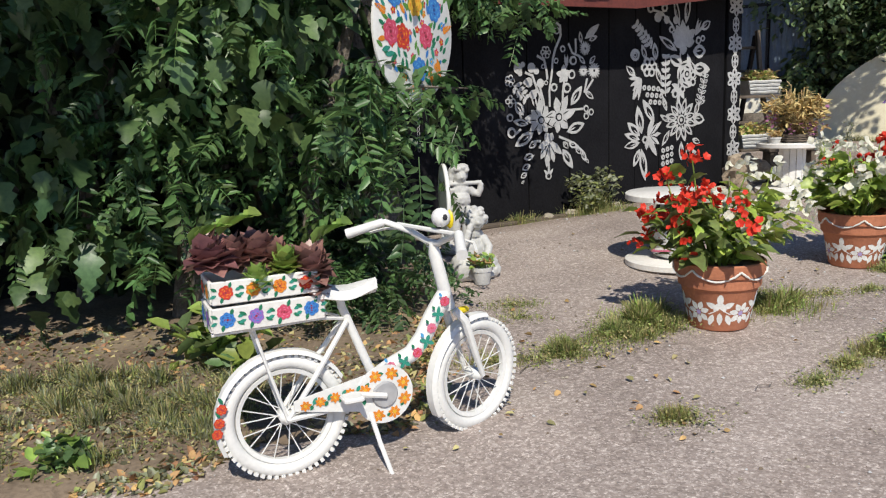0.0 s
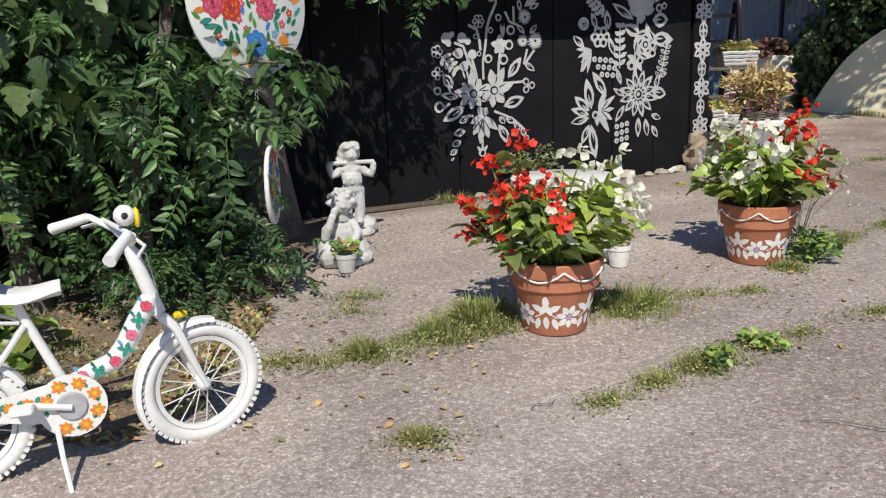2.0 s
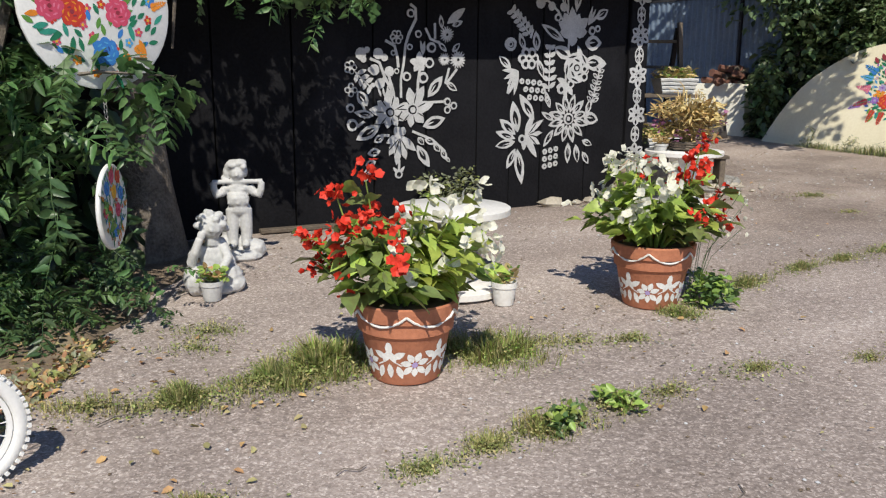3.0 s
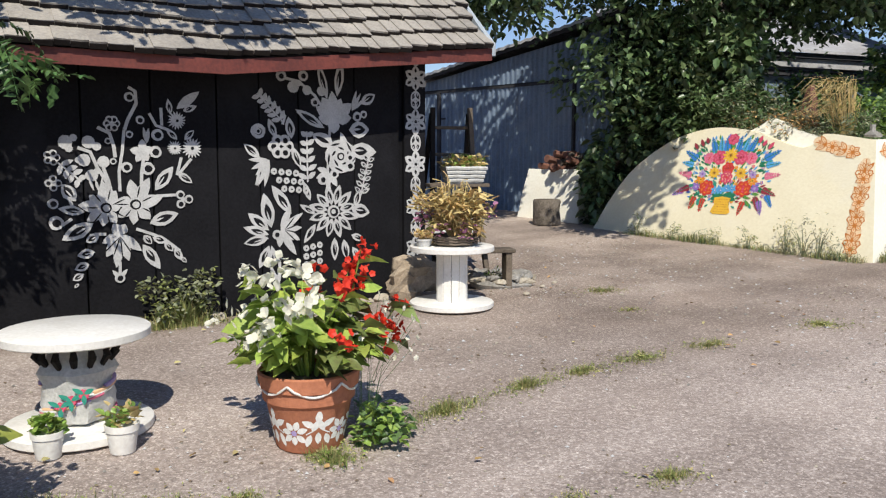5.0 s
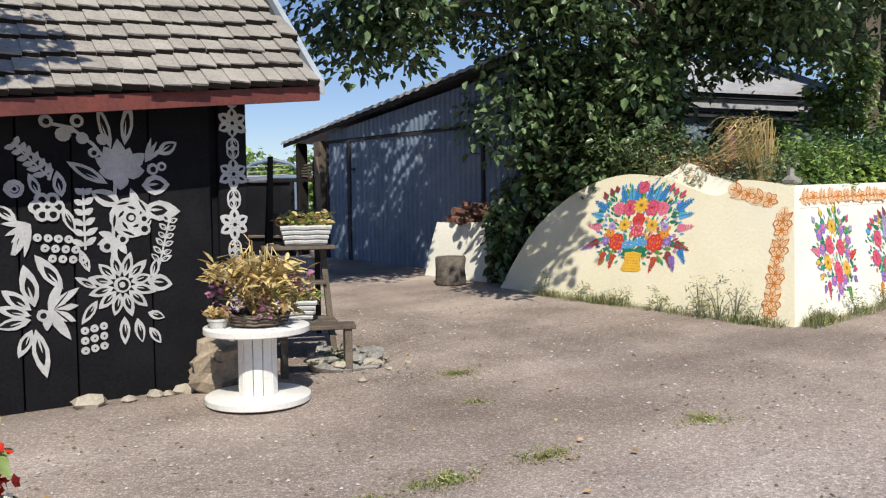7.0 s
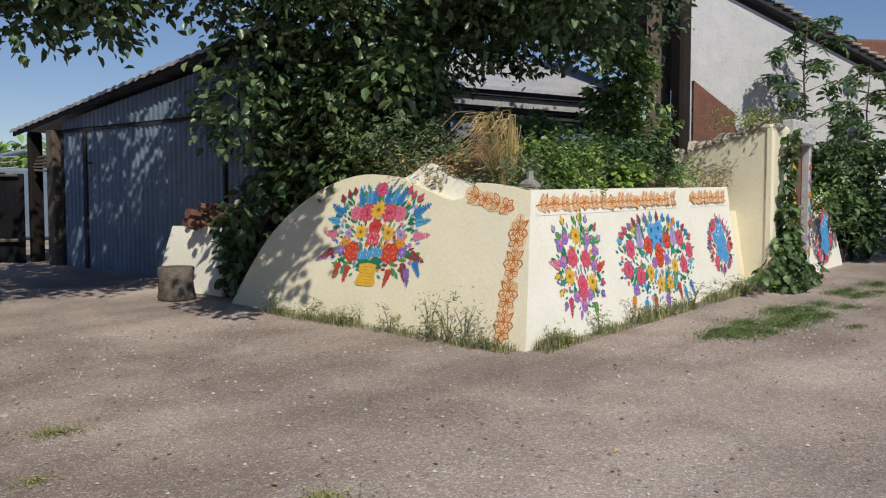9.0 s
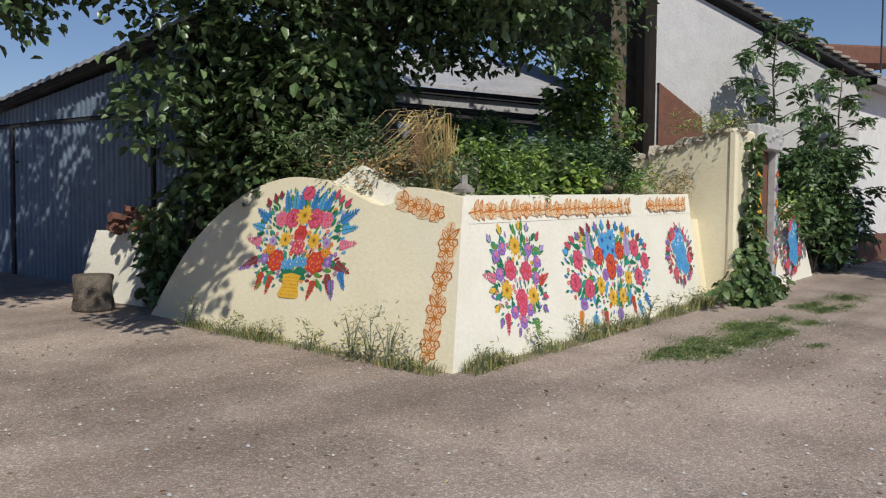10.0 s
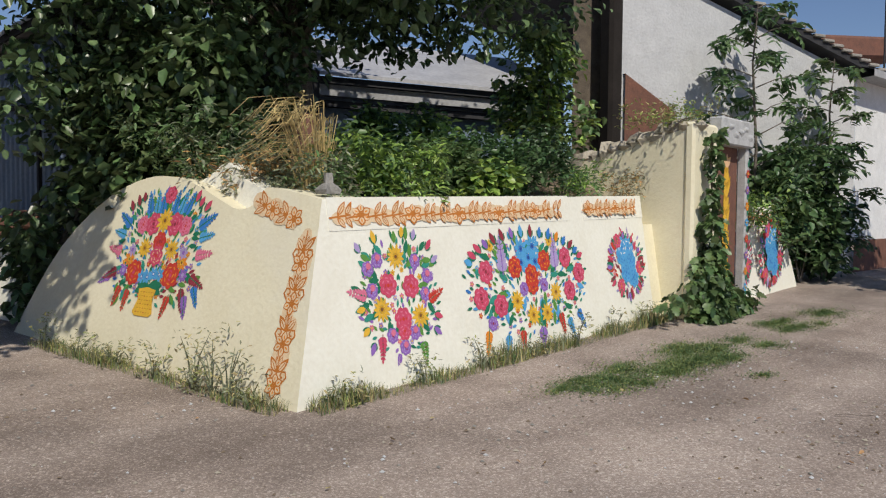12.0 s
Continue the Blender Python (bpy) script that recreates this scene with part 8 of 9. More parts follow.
def boy():
    bl = [((0, 0, 0.03), (0.17, 0.13, 0.05)), ((0.09, 0.02, 0.07), (0.09, 0.09, 0.07)), ((-0.10, 0.03, 0.09), (0.07, 0.07, 0.09)), ((-0.09, 0.05, 0.18), (0.04, 0.045, 0.1)), ((0.02, 0.05, 0.09), (0.08, 0.07, 0.08)),
          ((-0.045, -0.05, 0.115), (0.03, 0.05, 0.022)), ((0.04, -0.055, 0.115), (0.03, 0.05, 0.022)), ((0, 0, 0.36), (0.082, 0.066, 0.06)), ((0, -0.02, 0.43), (0.078, 0.065, 0.07)), ((0, 0, 0.505), (0.09, 0.055, 0.045)),
          ((0, -0.015, 0.615), (0.056, 0.058, 0.066)), ((0, -0.07, 0.605), (0.012, 0.012, 0.014)), ((-0.018, 0.01, 0.655), (0.068, 0.066, 0.05)), ((0.02, -0.02, 0.682), (0.05, 0.05, 0.03)), ((0.045, -0.045, 0.66), (0.026, 0.026, 0.022)), ((-0.03, -0.05, 0.668), (0.03, 0.026, 0.022)), ((-0.062, 0.01, 0.615), (0.035, 0.04, 0.05)), ((-0.085, 0.01, 0.575), (0.028, 0.03, 0.028)), ((0.052, 0.01, 0.62), (0.02, 0.035, 0.04))]
    lb = [([(-0.045, -0.01, 0.1), (-0.05, -0.005, 0.2), (-0.04, 0, 0.36)], [0.034, 0.042, 0.052]), ([(0.042, -0.01, 0.1), (0.048, -0.005, 0.2), (0.04, 0, 0.36)], [0.034, 0.042, 0.052]), ([(0, 0, 0.5), (0, -0.01, 0.58)], [0.04, 0.034]),
          ([(-0.17, -0.03, 0.553), (0.17, -0.03, 0.556)], [0.017, 0.017])]
    for d in (-1, 1):
        lb.append(([(d * 0.075, 0, 0.51), (d * 0.11, -0.01, 0.475), (d * 0.145, -0.02, 0.462), (d * 0.158, -0.03, 0.5), (d * 0.165, -0.03, 0.552)], [0.034, 0.031, 0.03, 0.025, 0.022]))
    for i in range(5):
        lb.append(([(-0.06 + 0.03 * i, -0.062 + 0.01 * abs(i - 2), 0.47), (-0.062 + 0.031 * i, -0.072 + 0.01 * abs(i - 2), 0.4)], [0.006, 0.011]))
    statue("garden_statue", 0.15, 6.34, 14, "white cast garden figure of a standing boy with a yoke", bl, lb)


def cherub():
    bl = [((0, 0, 0.03), (0.16, 0.12, 0.05)), ((-0.10, -0.02, 0.09), (0.085, 0.1, 0.10)), ((0.06, 0.02, 0.09), (0.12, 0.1, 0.09)), ((0.13, 0.0, 0.05), (0.06, 0.07, 0.06)), ((0.0, 0.02, 0.2), (0.085, 0.075, 0.12)), ((0.045, 0.04, 0.22), (0.055, 0.06, 0.12)), ((0.09, 0.04, 0.13), (0.05, 0.05, 0.1)),
          ((0.0, -0.015, 0.41), (0.073, 0.072, 0.075)), ((0.0, -0.085, 0.4), (0.014, 0.014, 0.014)), ((-0.06, -0.075, 0.37), (0.026, 0.024, 0.03)), ((-0.06, -0.07, 0.12), (0.05, 0.06, 0.05))]
    for i in range(16):
        a = 2.39996 * i
        h = 0.395 + 0.1 * (i / 15)
        q = 0.082 * math.sqrt(max(0.05, 1 - ((h - 0.405) / 0.095) ** 2))
        if math.sin(a) > -0.55 or h > 0.45:
            bl.append(((q * math.cos(a), 0.005 + q * math.sin(a), h), (0.028, 0.028, 0.024)))
    lb = [([(-0.06, 0, 0.29), (-0.115, -0.03, 0.24), (-0.125, -0.06, 0.2), (-0.10, -0.085, 0.27), (-0.07, -0.085, 0.35)], [0.034, 0.034, 0.032, 0.028, 0.024]), ([(0.06, 0, 0.29), (0.09, -0.05, 0.22), (0.05, -0.1, 0.16)], [0.034, 0.03, 0.026]), ([(0, 0, 0.3), (0, -0.01, 0.36)], [0.045, 0.04])]
    statue("garden_statue", 0.22, 5.57, 18, "white cast garden figure of a seated cherub", bl, lb)


boy()
cherub()


def small_pot(x, y, r, h, mat_, plant, label, up=0.0):
    p = thing("small_pot", at(x, y, 20, up), label, "flowerpot")
    Mesh().lathe([(r * 0.72, 0), (r * 0.75, 0.005), (r * 0.92, h * 0.75), (r, h * 0.77), (r, h), (r * 0.93, h), (r * 0.9, h * 0.85), (0, h * 0.85)], 22).ob("pot", mat_, p, True)
    leafy("plant", [(0, 0, h + 0.02), (0.03, 0, h + 0.03), (-0.03, 0.01, h + 0.03)], [r * 0.7] * 3, 70, 0.045, ROUND, plant, p, 0.3, shell=0.1)


small_pot(2.00, 5.46, 0.078, 0.14, WHITE_WOOD, [G["lime"], G["straw"]], "small cream pot with yellow-green succulent")
small_pot(1.68, 5.40, 0.075, 0.13, WHITE_WOOD, [G["lime"]], "small white pot with a green succulent")
small_pot(0.26, 5.41, 0.07, 0.12, CAST, [G["lime"], G["brown"]], "small weathered pot held by the cherub")
small_pot(3.46, 8.42, 0.07, 0.07, PLASTER, [G["straw"]], "small stone bowl on the spool", 0.522)


# ---- painted discs on the trunk ----
def disc(x, y, z, rx, rz, turn, label, seed, tilt=0):
    d = thing("painted_disc", pose(x, y, z, 0, tilt, turn), label, "plaque", "painted discs")
    prof = [(0.0, -0.012), (0.97, -0.012), (1.0, -0.006), (1.0, 0.006), (0.97, 0.012), (0.0, 0.012)]
    b = Mesh().lathe(prof, 40)
    b.v = [(p[0] * rx, -p[2], p[1] * rz) for p in b.v]
    b.f = [tuple(reversed(f)) for f in b.f]
    b.ob("board", BW, d, True)
    p = Paint(seed)
    spots = [(0, 0.35, "yellow"), (-0.5, 0.45, "blue"), (0.5, 0.3, "blue"), (-0.35, -0.1, "red"), (0.25, -0.08, "rose"), (0.05, -0.55, "blue"), (-0.15, 0.72, "rose"), (0.3, 0.7, "red"), (-0.62, -0.05, "rose")]
    p.fill(0, 0, rx * 0.84, rz * 0.84, 120, ('green', 'teal', 'leafgreen', 'green', 'blue'), ('orange', 'sky', 'rose', 'red'), 0.15 * rz, -0.1)
    for i in range(34):
        a, q = p.r.uniform(0, 360), p.r.uniform(0.2, 0.85)
        p.petal(q * rx * math.cos(radians(a)), q * rz * math.sin(radians(a)), a + p.r.uniform(-50, 50), 0.2 * rz, 0.075 * rz, p.r.choice(("green", "green", "teal", "leafgreen", "orange", "blue")))
    for x0, y0, c in spots:
        p.rose(x0 * rx, y0 * rz, 0.2 * rz, c, {"blue": "sky", "yellow": "orange", "red": "orange", "rose": "pink"}[c], {"blue": "navy", "yellow": "ochre"}.get(c, "maroon"))
    for x0, y0, a in ((0.45, -0.45, -50), (0.3, -0.55, -65), (0.7, 0.0, 20), (-0.7, 0.2, 160)):
        p.spike(x0 * rx, y0 * rz, a, 0.26 * rz, "orange")
    o = p.ob("painted_bouquet", frame_on((0, -0.0125, 0), (1, 0, 0), (0, 0, 1)), None, "bright painted bouquet on white")
    o.parent = d
    return d


disc(-0.122, 5.03, 1.895, 0.425, 0.425, 58, "white disc painted with a bright bouquet hanging overhead", 3)
disc(0.02, 4.72, 0.90, 0.20, 0.215, 97, "small white disc with a red flower ring", 5, 4)
ch = Mesh()
for i in range(12):
    a = Vector((-0.122, 5.03, 1.455 - 0.025 * i))
    ch.tube([a + Vector((0.008 * math.cos(t), 0.004 * (i % 2), 0.014 * math.sin(t))) for t in (0.7854 * j for j in range(9))], 0.0025, 4)
tagged(ch.ob("hanging_chain", M["sheet"]), "thin metal chain hanging under the disc", "chain")
wr = Mesh().tube([(-0.125, 5.04, 2.33), (-0.2, 5.3, 2.6), (-0.35, 5.9, 3.0), (-0.5, 6.3, 3.1)], 0.004, 5).ob("hanging_wire", M["sheet"])
tagged(wr, "wire that carries the painted disc from the tree", "wire")

# ---- grass in the cracks, weeds and fallen leaves ----
TUFT = [G["grass"], G["grass"], G["dry"]]
for i, (x, y, r, h, n, lg_, tn) in enumerate((
        (0.97, 3.20, 0.10, 0.075, 260, 1.7, 15), (1.69, 3.52, 0.09, 0.07, 160, 1.4, 30), (2.17, 3.88, 0.11, 0.11, 320, 2.2, 35), (1.92, 3.70, 0.08, 0.08, 160, 2.0, 35), (2.5, 4.13, 0.09, 0.10, 220, 1.6, 30), (2.73, 4.28, 0.08, 0.07, 120, 1.6, 30),
        (0.24, 3.92, 0.13, 0.08, 260, 2.0, 12), (0.62, 4.0, 0.13, 0.10, 340, 2.0, 12), (1.0, 4.25, 0.15, 0.12, 420, 1.7, 30), (1.18, 4.45, 0.20, 0.13, 420, 1.2, 20), (1.88, 4.72, 0.17, 0.13, 420, 1.9, 20), (2.38, 4.86, 0.12, 0.06, 160, 2.2, 10), (2.66, 4.92, 0.09, 0.06, 110, 1.6, 10),
        (0.42, 4.86, 0.14, 0.07, 180, 1.3, 0), (0.44, 4.62, 0.12, 0.06, 120, 1.5, 0), (3.17, 4.55, 0.12, 0.05, 150, 2.0, 20), (3.80, 4.74, 0.09, 0.05, 100, 1.4, 30), (4.05, 4.88, 0.09, 0.05, 110, 1.6, 30), (4.5, 5.1, 0.11, 0.05, 150, 1.8, 25),
        (3.55, 5.97, 0.13, 0.07, 260, 2.6, 35), (4.05, 6.38, 0.11, 0.06, 240, 2.6, 38), (4.45, 6.65, 0.10, 0.06, 180, 2.2, 35), (4.88, 6.92, 0.11, 0.07, 220, 2.0, 25), (5.46, 7.26, 0.11, 0.05, 170, 2.0, 28), (6.55, 7.78, 0.13, 0.06, 260, 1.5, 10), (5.14, 9.1, 0.14, 0.06, 230, 1.5, 10), (5.18, 8.33, 0.09, 0.04, 90, 1.4, 0), (1.55, 8.1, 0.22, 0.2, 420, 1.6, 28), (0.75, 7.8, 0.16, 0.14, 200, 1.6, 28))):
    grass_tuft("grass_tuft", x, y, r, h, n, TUFT, "tuft of green and dry grass in a pavement crack", lg_, tn)
for x, y, r, h, n, lg_ in ((1.12, 4.42, 0.2, 0.145, 460, 1.2), (1.18, 4.5, 0.13, 0.18, 160, 1.1), (0.92, 4.25, 0.14, 0.11, 300, 1.4), (1.98, 4.64, 0.19, 0.14, 420, 1.4), (3.0, 5.34, 0.12, 0.1, 220, 1.2), (0.62, 4.02, 0.12, 0.09, 220, 1.6)):
    grass_tuft("weed_tuft", x, y, r, h, n, [G["grass"], G["grass"], G["dry"], G["lime"]], "bushy yellow-green weeds in the crack by the pot", lg_, 20, "weeds")
# leafy weeds
for i, (x, y, w, h, n, sz, ms, lab) in enumerate((
        (3.22, 5.55, 0.30, 0.17, 260, 0.055, [G["lime"], G["mid"]], "leafy green weed beside the pot"),
        (-1.50, 2.92, 0.2, 0.14, 90, 0.07, [G["lime"], G["mid"]], "broad-leaved green weed by the kerb"),
        (-1.15, 3.95, 0.42, 0.3, 120, 0.115, [G["lime"], G["mid"]], "broad pale leaves under the thicket"),
        (1.55, 8.12, 0.55, 0.4, 420, 0.05, [G["grass"], G["grey"]], "weeds in flower at the barn foot"),
        (2.48, 4.1, 0.16, 0.08, 80, 0.045, [G["lime"]], "low green weed in the crack"),
        (2.2, 3.9, 0.2, 0.1, 100, 0.045, [G["lime"], G["mid"]], "low green weed in the crack"))):
    shrub("weed", x, y, gz(x, y), w, h, n, sz, LEAF, ms, lab, "weed", 0.1, 9, 90 + i, 5)
dz = thing("daisy_weed", at(3.12, 5.62), "tall thin weed with tiny white daisies", "weed")
st, pos = Mesh(), []
for i in range(16):
    a, q, h = rnd.uniform(0, 6.28), rnd.uniform(0.05, 0.3), rnd.uniform(0.45, 0.78)
    e = (q * math.cos(a), q * math.sin(a), h)
    st.tube([(0.02 * math.cos(a), 0.02 * math.sin(a), 0), (e[0] * 0.4, e[1] * 0.4, h * 0.6), e], 0.0014, 4)
    pos += [e, (e[0] + 0.03, e[1], h - 0.04)]
tagged(st.ob("stem", G["mid"], dz), kind="stuff")
n = len(pos)
scatter("blossoms", BLOSSOM, np.array(pos), 0.016 * np.ones(n), turns(RNG.random(n) * 6, RNG.normal(size=n) * 0.4, RNG.random(n))[:, :, [1, 2, 0]], G["white"], dz)
# dry verge by the bicycle
n = 24000
px, py = -3.6 + 3.6 * RNG.random(n), 2.75 + 2.0 * RNG.random(n)
edge = 2.72 + 0.40 * np.clip(px + 1.35, 0, 9) * 1.3
keep = (py > edge + 0.12 * np.sin(px * 7)) & (py < 4.7)
px, py = px[keep], py[keep]
pos = np.stack([px, py, [gz(a, b) + 0.002 for a, b in zip(px, py)]], 1)
n = len(pos)
o = scatter("verge_weeds", LEAF, pos, 0.035 * (0.5 + RNG.random(n)), turns(RNG.random(n) * 6.3, RNG.random(n) * 1.1, RNG.normal(size=n) * 0.5), [G["grass"], G["grey"], G["brown"], G["dry"]], None, RNG.integers(0, 4, n))
tagged(o, "dry verge of small weeds and dead leaves", "weeds", kind="stuff")
sv = Mesh()
ns = 26
pts = []
for j in range(12):
    for i in range(ns):
        x = -5.5 + 5.5 * i / (ns - 1) + (0.12 * math.sin(j * 2.1) if i == ns - 1 else 0)
        y0 = 2.72 + 0.52 * max(0, x + 1.35) + 0.1 * math.sin(x * 5) + 0.06 * math.sin(x * 13)
        y = y0 + (7.0 - y0) * (j / 11) ** 1.5
        pts.append((x, y, gz(x, y) + (-0.02 if j == 0 or i == ns - 1 else 0.014 + 0.03 * abs(noise.noise((x * 2, y * 2, 1))))))
sv.add(pts, [(j * ns + i, j * ns + i + 1, (j + 1) * ns + i + 1, (j + 1) * ns + i) for j in range(11) for i in range(ns - 1)])
tagged(sv.ob("soil_verge", M["soil"], smooth=True), "dry soil verge under the thicket", "soil", kind="structure")
for i in range(70):
    x = -3.2 + 2.3 * rnd.random()
    y = 2.95 + max(0, x + 1.35) * 0.55 + 0.9 * rnd.random()
    grass_tuft("verge_tuft", x, y, 0.14, 0.12, 130, [G["grass"], G["grey"], G["dry"]], "tuft of dry weeds on the verge", 1.4, 20)
# fallen leaves
n = 620
px = np.concatenate([-3.0 + 4.2 * RNG.random(300), 0.0 + 4.0 * RNG.random(40), 1.0 + 13 * RNG.random(170)])
py = np.concatenate([3.0 + 1.6 * RNG.random(300), 3.7 + 1.8 * RNG.random(40), 5.0 + 6.0 * RNG.random(170)])
keep = (py < C0.y + np.where(px < C0.x, (C0.x - px) * 1.2333, (px - C0.x) * 0.7213) - 0.3) & ((py < 7.7 + 0.573 * (px - 1.3)) | (px > 3.6))
px, py = px[keep], py[keep]
pos = np.stack([px, py, [gz(a, b) + 0.016 for a, b in zip(px, py)]], 1)
n = len(pos)
o = scatter("fallen_leaves", LEAF, pos, 0.036 * (0.4 + 0.9 * RNG.random(n)), turns(RNG.random(n) * 6.3, RNG.normal(size=n) * 0.2, RNG.normal(size=n) * 0.4), [G["brown"], G["brown"], G["dry"]], None, RNG.integers(0, 3, n))
tagged(o, "dead brown leaves scattered over the yard", "leaves", kind="stuff")
# grit
n = 52000
px, py = -1.5 + 16.5 * RNG.random(n), 1.8 + 10.5 * RNG.random(n)
thick = np.sin(px * 1.3 + 2 * np.sin(py * 0.9)) * np.sin(py * 1.7 - px * 0.4)
front = C0.y + np.where(px < C0.x, (C0.x - px) * 1.2333, (px - C0.x) * 0.7213) - 0.2
keep = ((py < 7.9 + 0.573 * (px - 1.3)) | (px > 3.6)) & (py < front) & (RNG.random(n) < 0.5 + 0.5 * thick)
px, py = px[keep], py[keep]
pos = np.stack([px, py, [gz(a, b) + 0.003 + 0.012 * noise.noise((a * 0.8, b * 0.8, 0)) for a, b in zip(px, py)]], 1)
PEB = (np.array([(-1, 0, 0), (0, -0.8, 0.1), (1, 0, 0), (0, 0.8, 0.1), (0, 0, 0.7), (0, 0, 0.7)]), np.array([(0, 1, 4, 5), (1, 2, 4, 5), (2, 3, 4, 5), (3, 0, 4, 5)]))
n = len(pos)
o = scatter("grit", PEB, pos, (0.004 + 0.0022 * np.clip((py - 5.0) / 3.0, 0, 1)) * (0.5 + 2.6 * RNG.random(n) ** 4), turns(RNG.random(n) * 6.3, np.zeros(n), np.zeros(n)), [M["stone"], M["house"], M["greystone"], M["soil"]], None, RNG.integers(0, 4, n))
tagged(o, "loose pale grit on the asphalt", "grit", kind="stuff")
# twigs
for x, y, l, t in ((1.38, 3.45, 0.12, 30), (2.4, 3.35, 0.4, -15), (2.75, 3.3, 0.2, 70), (0.35, 3.75, 0.3, 50), (12.0, 9.9, 0.25, -20)):
    o = Mesh().tube([(0, 0, 0.008), (l * 0.3, 0.02, 0.012), (l * 0.7, -0.01, 0.01), (l, 0.015, 0.008)], 0.0022, 5).ob("twig", M["bark"])
    o.matrix_world = at(x, y, t, 0.008)
    tagged(o, "thin dry twig lying on the asphalt", "twig")

# weeds along the foot of the painted wall
def foot_weeds(face, a, b, n, h, tall):
    s = a + (b - a) * RNG.random(n)
    out = 0.02 + 0.16 * RNG.random(n) ** 1.5
    pos = np.array([tuple(face(i, 0.0, q)) for i, q in zip(s, out)])
    pos[:, 2] = [gz(x, y) for x, y in pos[:, :2]]
    az, lean = RNG.random(n) * 6.3, RNG.normal(size=n) * 0.4
    ca, sa, cl_, sl_ = np.cos(az), np.sin(az), np.cos(lean), np.sin(lean)
    z = np.stack([sl_ * ca, sl_ * sa, cl_], 1)
    y_ = np.stack([-sa, ca, 0 * sa], 1)
    rot = np.stack([np.cross(y_, z), y_, z], 2)
    size = h * (0.35 + 0.8 * RNG.random(n)) * (0.75 + 0.5 * np.sin(s * 5.0) * np.sin(s * 2.3))
    o = scatter("wall_weeds", BLADE, pos, size, rot, [G["grass"], G["grey"], G["dry"], G["mid"]], None, RNG.integers(0, 4, n))
    tagged(o, "grass and weeds along the wall foot", "weeds", kind="stuff")
    for i in range(tall):
        q = a + (b - a) * (i + 0.5) / tall
        p = face(q, 0.0, 0.1)
        shrub("weed", p.x, p.y, gz(p.x, p.y), 0.3, 0.2 + 0.12 * RNG.random(), 90, 0.045, NARROW, [G["grey"], G["grass"], G["dry"]], "thin grey-green weed at the wall foot", "weed", 0.2, 7, 200 + i, 5)


foot_weeds(lface, 0.05, 3.4, 2600, 0.105, 6)
foot_weeds(rface, 0.05, 6.4, 5400, 0.13, 9)
p = lface(0.95, 0.0, 0.12)
for q, hh in ((0.0, 0.6), (0.22, 0.5), (-0.18, 0.42)):
    p = lface(0.75 + q, 0.0, 0.1)
    shrub("tall_weed", p.x, p.y, gz(p.x, p.y), 0.36, hh, 75, 0.045, NARROW, [G["grey"], G["dry"]], "tall thin dry weed against the wall", "weed", 0.3, 12, 300 + int(q * 50), 9)
# grass island beyond
for x, y, r, lg_, n in ((11.6, 11.4, 0.40, 2.4, 5600), (12.5, 11.9, 0.30, 2.2, 2600), (10.75, 10.9, 0.26, 1.8, 2400), (13.9, 13.0, 0.3, 2.0, 1500), (12.2, 11.0, 0.1, 1.4, 140), (14.8, 13.6, 0.3, 2.0, 900)):
    k_ = 7 if n > 1000 else 1
    for j in range(k_):
        u_, v_ = rnd.uniform(-1, 1) * r * lg_ * 0.8 * (k_ > 1), rnd.uniform(-1, 1) * r * 0.7 * (k_ > 1)
        grass_tuft("grass_island", x + u_ * 0.85 - v_ * 0.53, y + u_ * 0.53 + v_ * 0.85, r * (0.55 if k_ > 1 else 1), 0.055, n // k_, [G["mid"], G["mid"], G["grass"]], "low green grass island in the yard", 1.7, 32 + rnd.uniform(-20, 20))

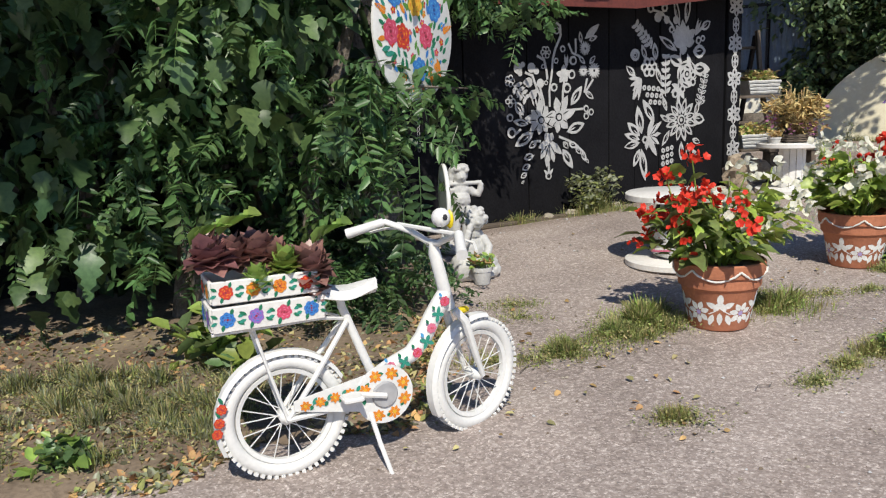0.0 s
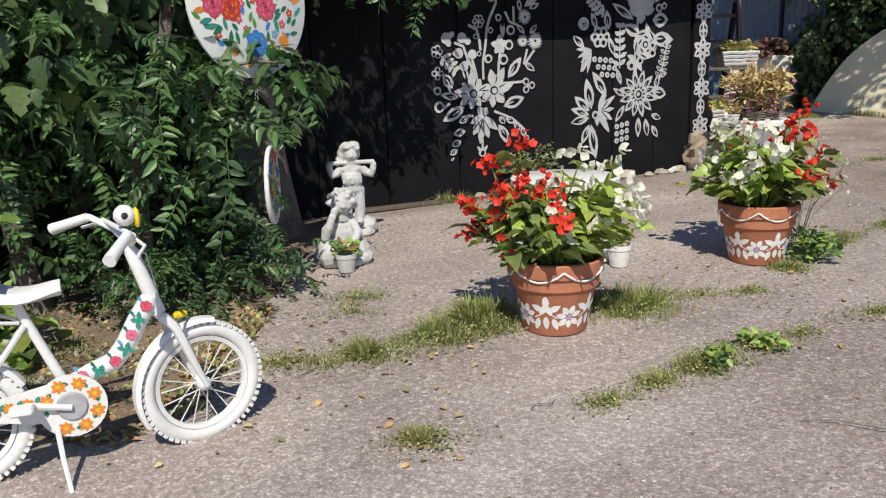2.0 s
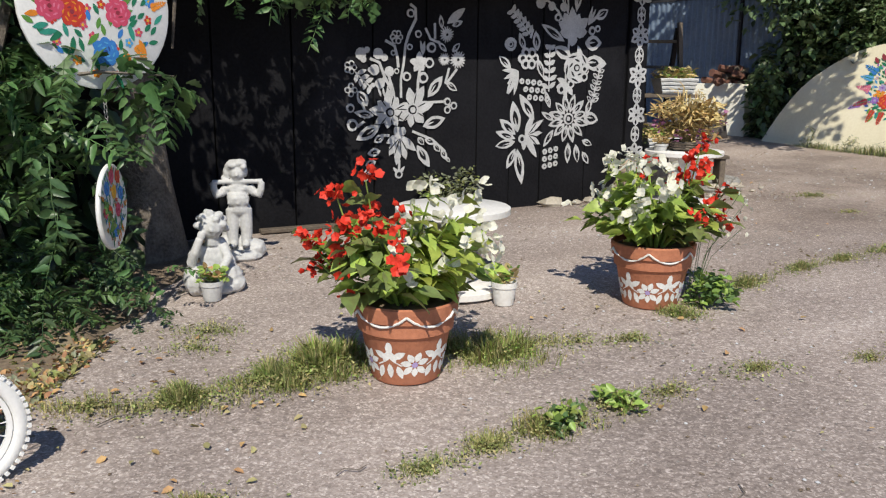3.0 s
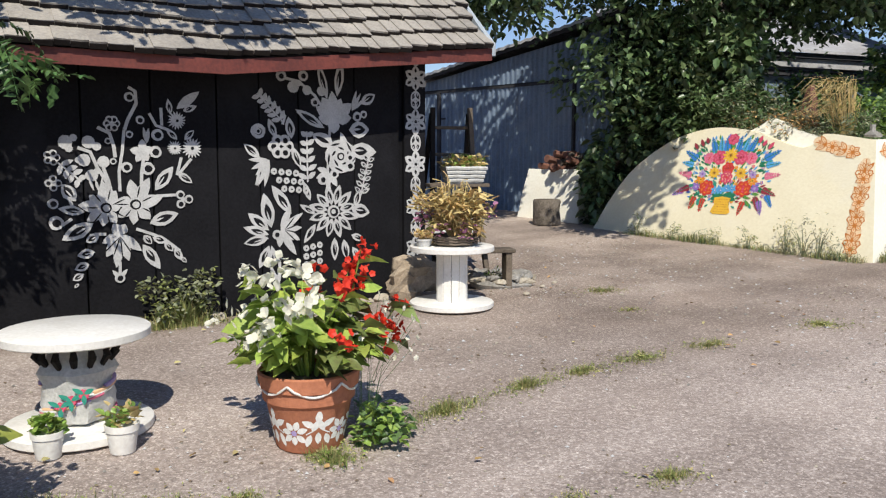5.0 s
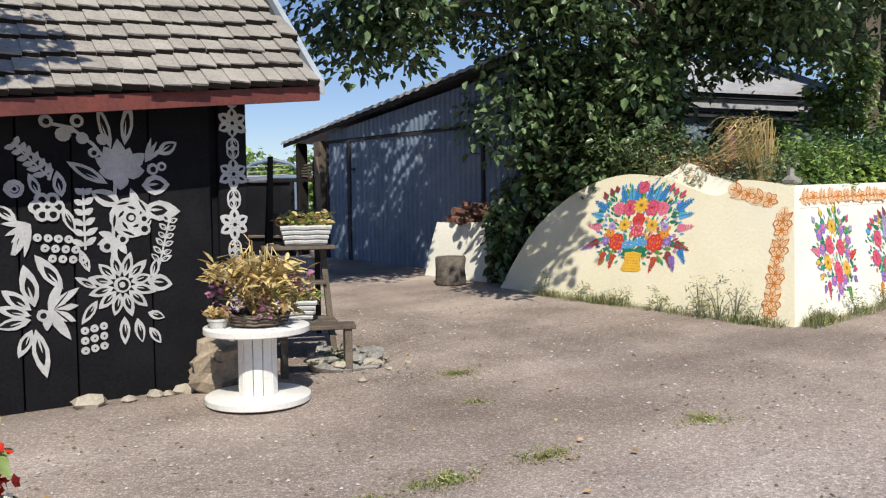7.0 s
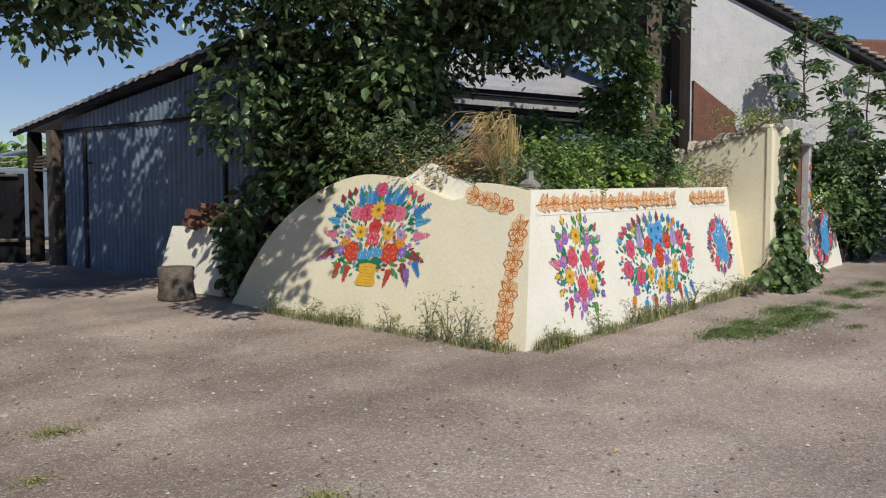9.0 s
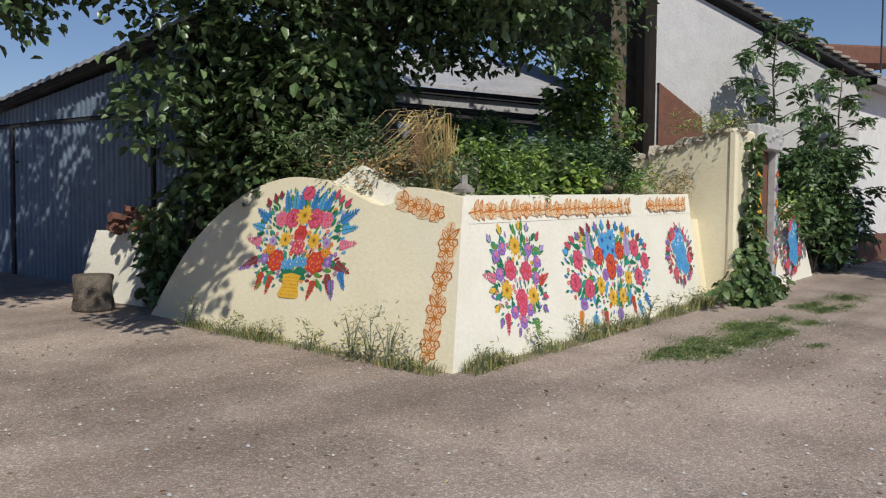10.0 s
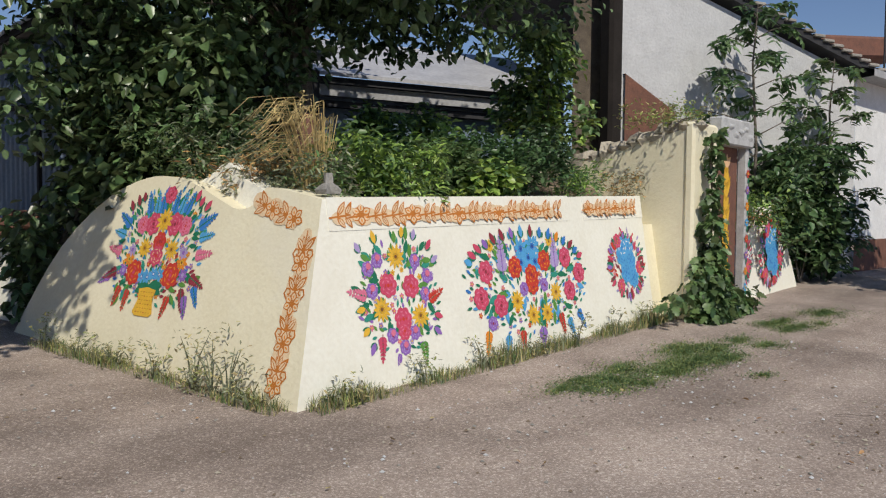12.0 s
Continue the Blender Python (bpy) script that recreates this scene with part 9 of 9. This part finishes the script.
# ---- shingles of the barn roof ----
def shingles():
    """Courses of split shingles: close joints, ragged dark butt ends, painted shadow gaps."""
    rnd = random.Random(9)
    up = Vector((-HN.x, -HN.y, PITCH)).normalized()
    across = HU
    nrm = across.cross(up).normalized()
    length, gauge, count = 0.42, 0.205, 0
    far, butt = Mesh(), Mesh()
    shapes = []
    for k in range(8):
        w = 0.09 + 0.014 * k
        t = 0.026 + 0.005 * (k % 3)
        e = 0.006 * ((k * 5) % 4 - 1.5)
        m = Mesh()
        m.add([(-w / 2, -e, 0), (0.1 * w, -0.006, 0), (w / 2, e, 0), (w / 2, length, 0), (-w / 2, length, 0), (-w / 2, -e, t), (0.1 * w, -0.006, t + 0.002), (w / 2, e, t), (w / 2, length, t * 0.4), (-w / 2, length, t * 0.4)],
              [(5, 6, 7, 8, 9), (1, 2, 7, 6), (0, 1, 6, 5), (2, 3, 8, 7), (0, 5, 9, 4)])
        o = m.ob("shingle", M["shingle"], barn_roof)
        shapes.append((w, o))
    for row in range(16):
        d = -0.05 + row * gauge
        s = -6.9 + rnd.uniform(0, 0.1)
        while s < 2.88:
            k = rnd.randrange(8)
            w, src = shapes[k]
            if s + w > 2.93:
                break
            z = eave_z(s + w / 2) + 0.07
            wave = 0.014 * math.sin(s * 2.3 + row * 1.7) + 0.010 * math.sin(s * 6.1 + row)
            p = Vector(hut_pt(s + w / 2, OVER, z)) + up * (d + rnd.uniform(-0.01, 0.01) + wave) + nrm * (0.05 + 0.006 * rnd.random())
            m = frame_on(p, across, up) @ pose(0, 0, 0, -7.5 - rnd.uniform(0, 0.8), rnd.uniform(-0.4, 0.4), rnd.uniform(-0.4, 0.4))
            if s > -0.9 and count < 291:
                o = bpy.data.objects.new("shingle", src.data)
                scene.collection.objects.link(o)
                o.parent = barn_roof
                o.matrix_world = m
                count += 1
            else:
                far.box((0, length / 2, 0.014), (w, length, 0.028), m=m)
            # dark strip that paints the shadow gap under each course and darkens its end
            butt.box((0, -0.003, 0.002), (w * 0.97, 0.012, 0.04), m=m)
            s += w + rnd.uniform(-0.001, 0.003)
    for i, (w, o) in enumerate(shapes):
        p = Vector(hut_pt(-6.6 + 0.3 * i, OVER, eave_z(-6.6) + 0.1)) + up * 0.05
        o.matrix_world = frame_on(p, across, up)
    tagged(far.ob("shingle_rest", M["shingle"], barn_roof), kind="stuff")
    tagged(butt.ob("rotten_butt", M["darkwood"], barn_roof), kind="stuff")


shingles()
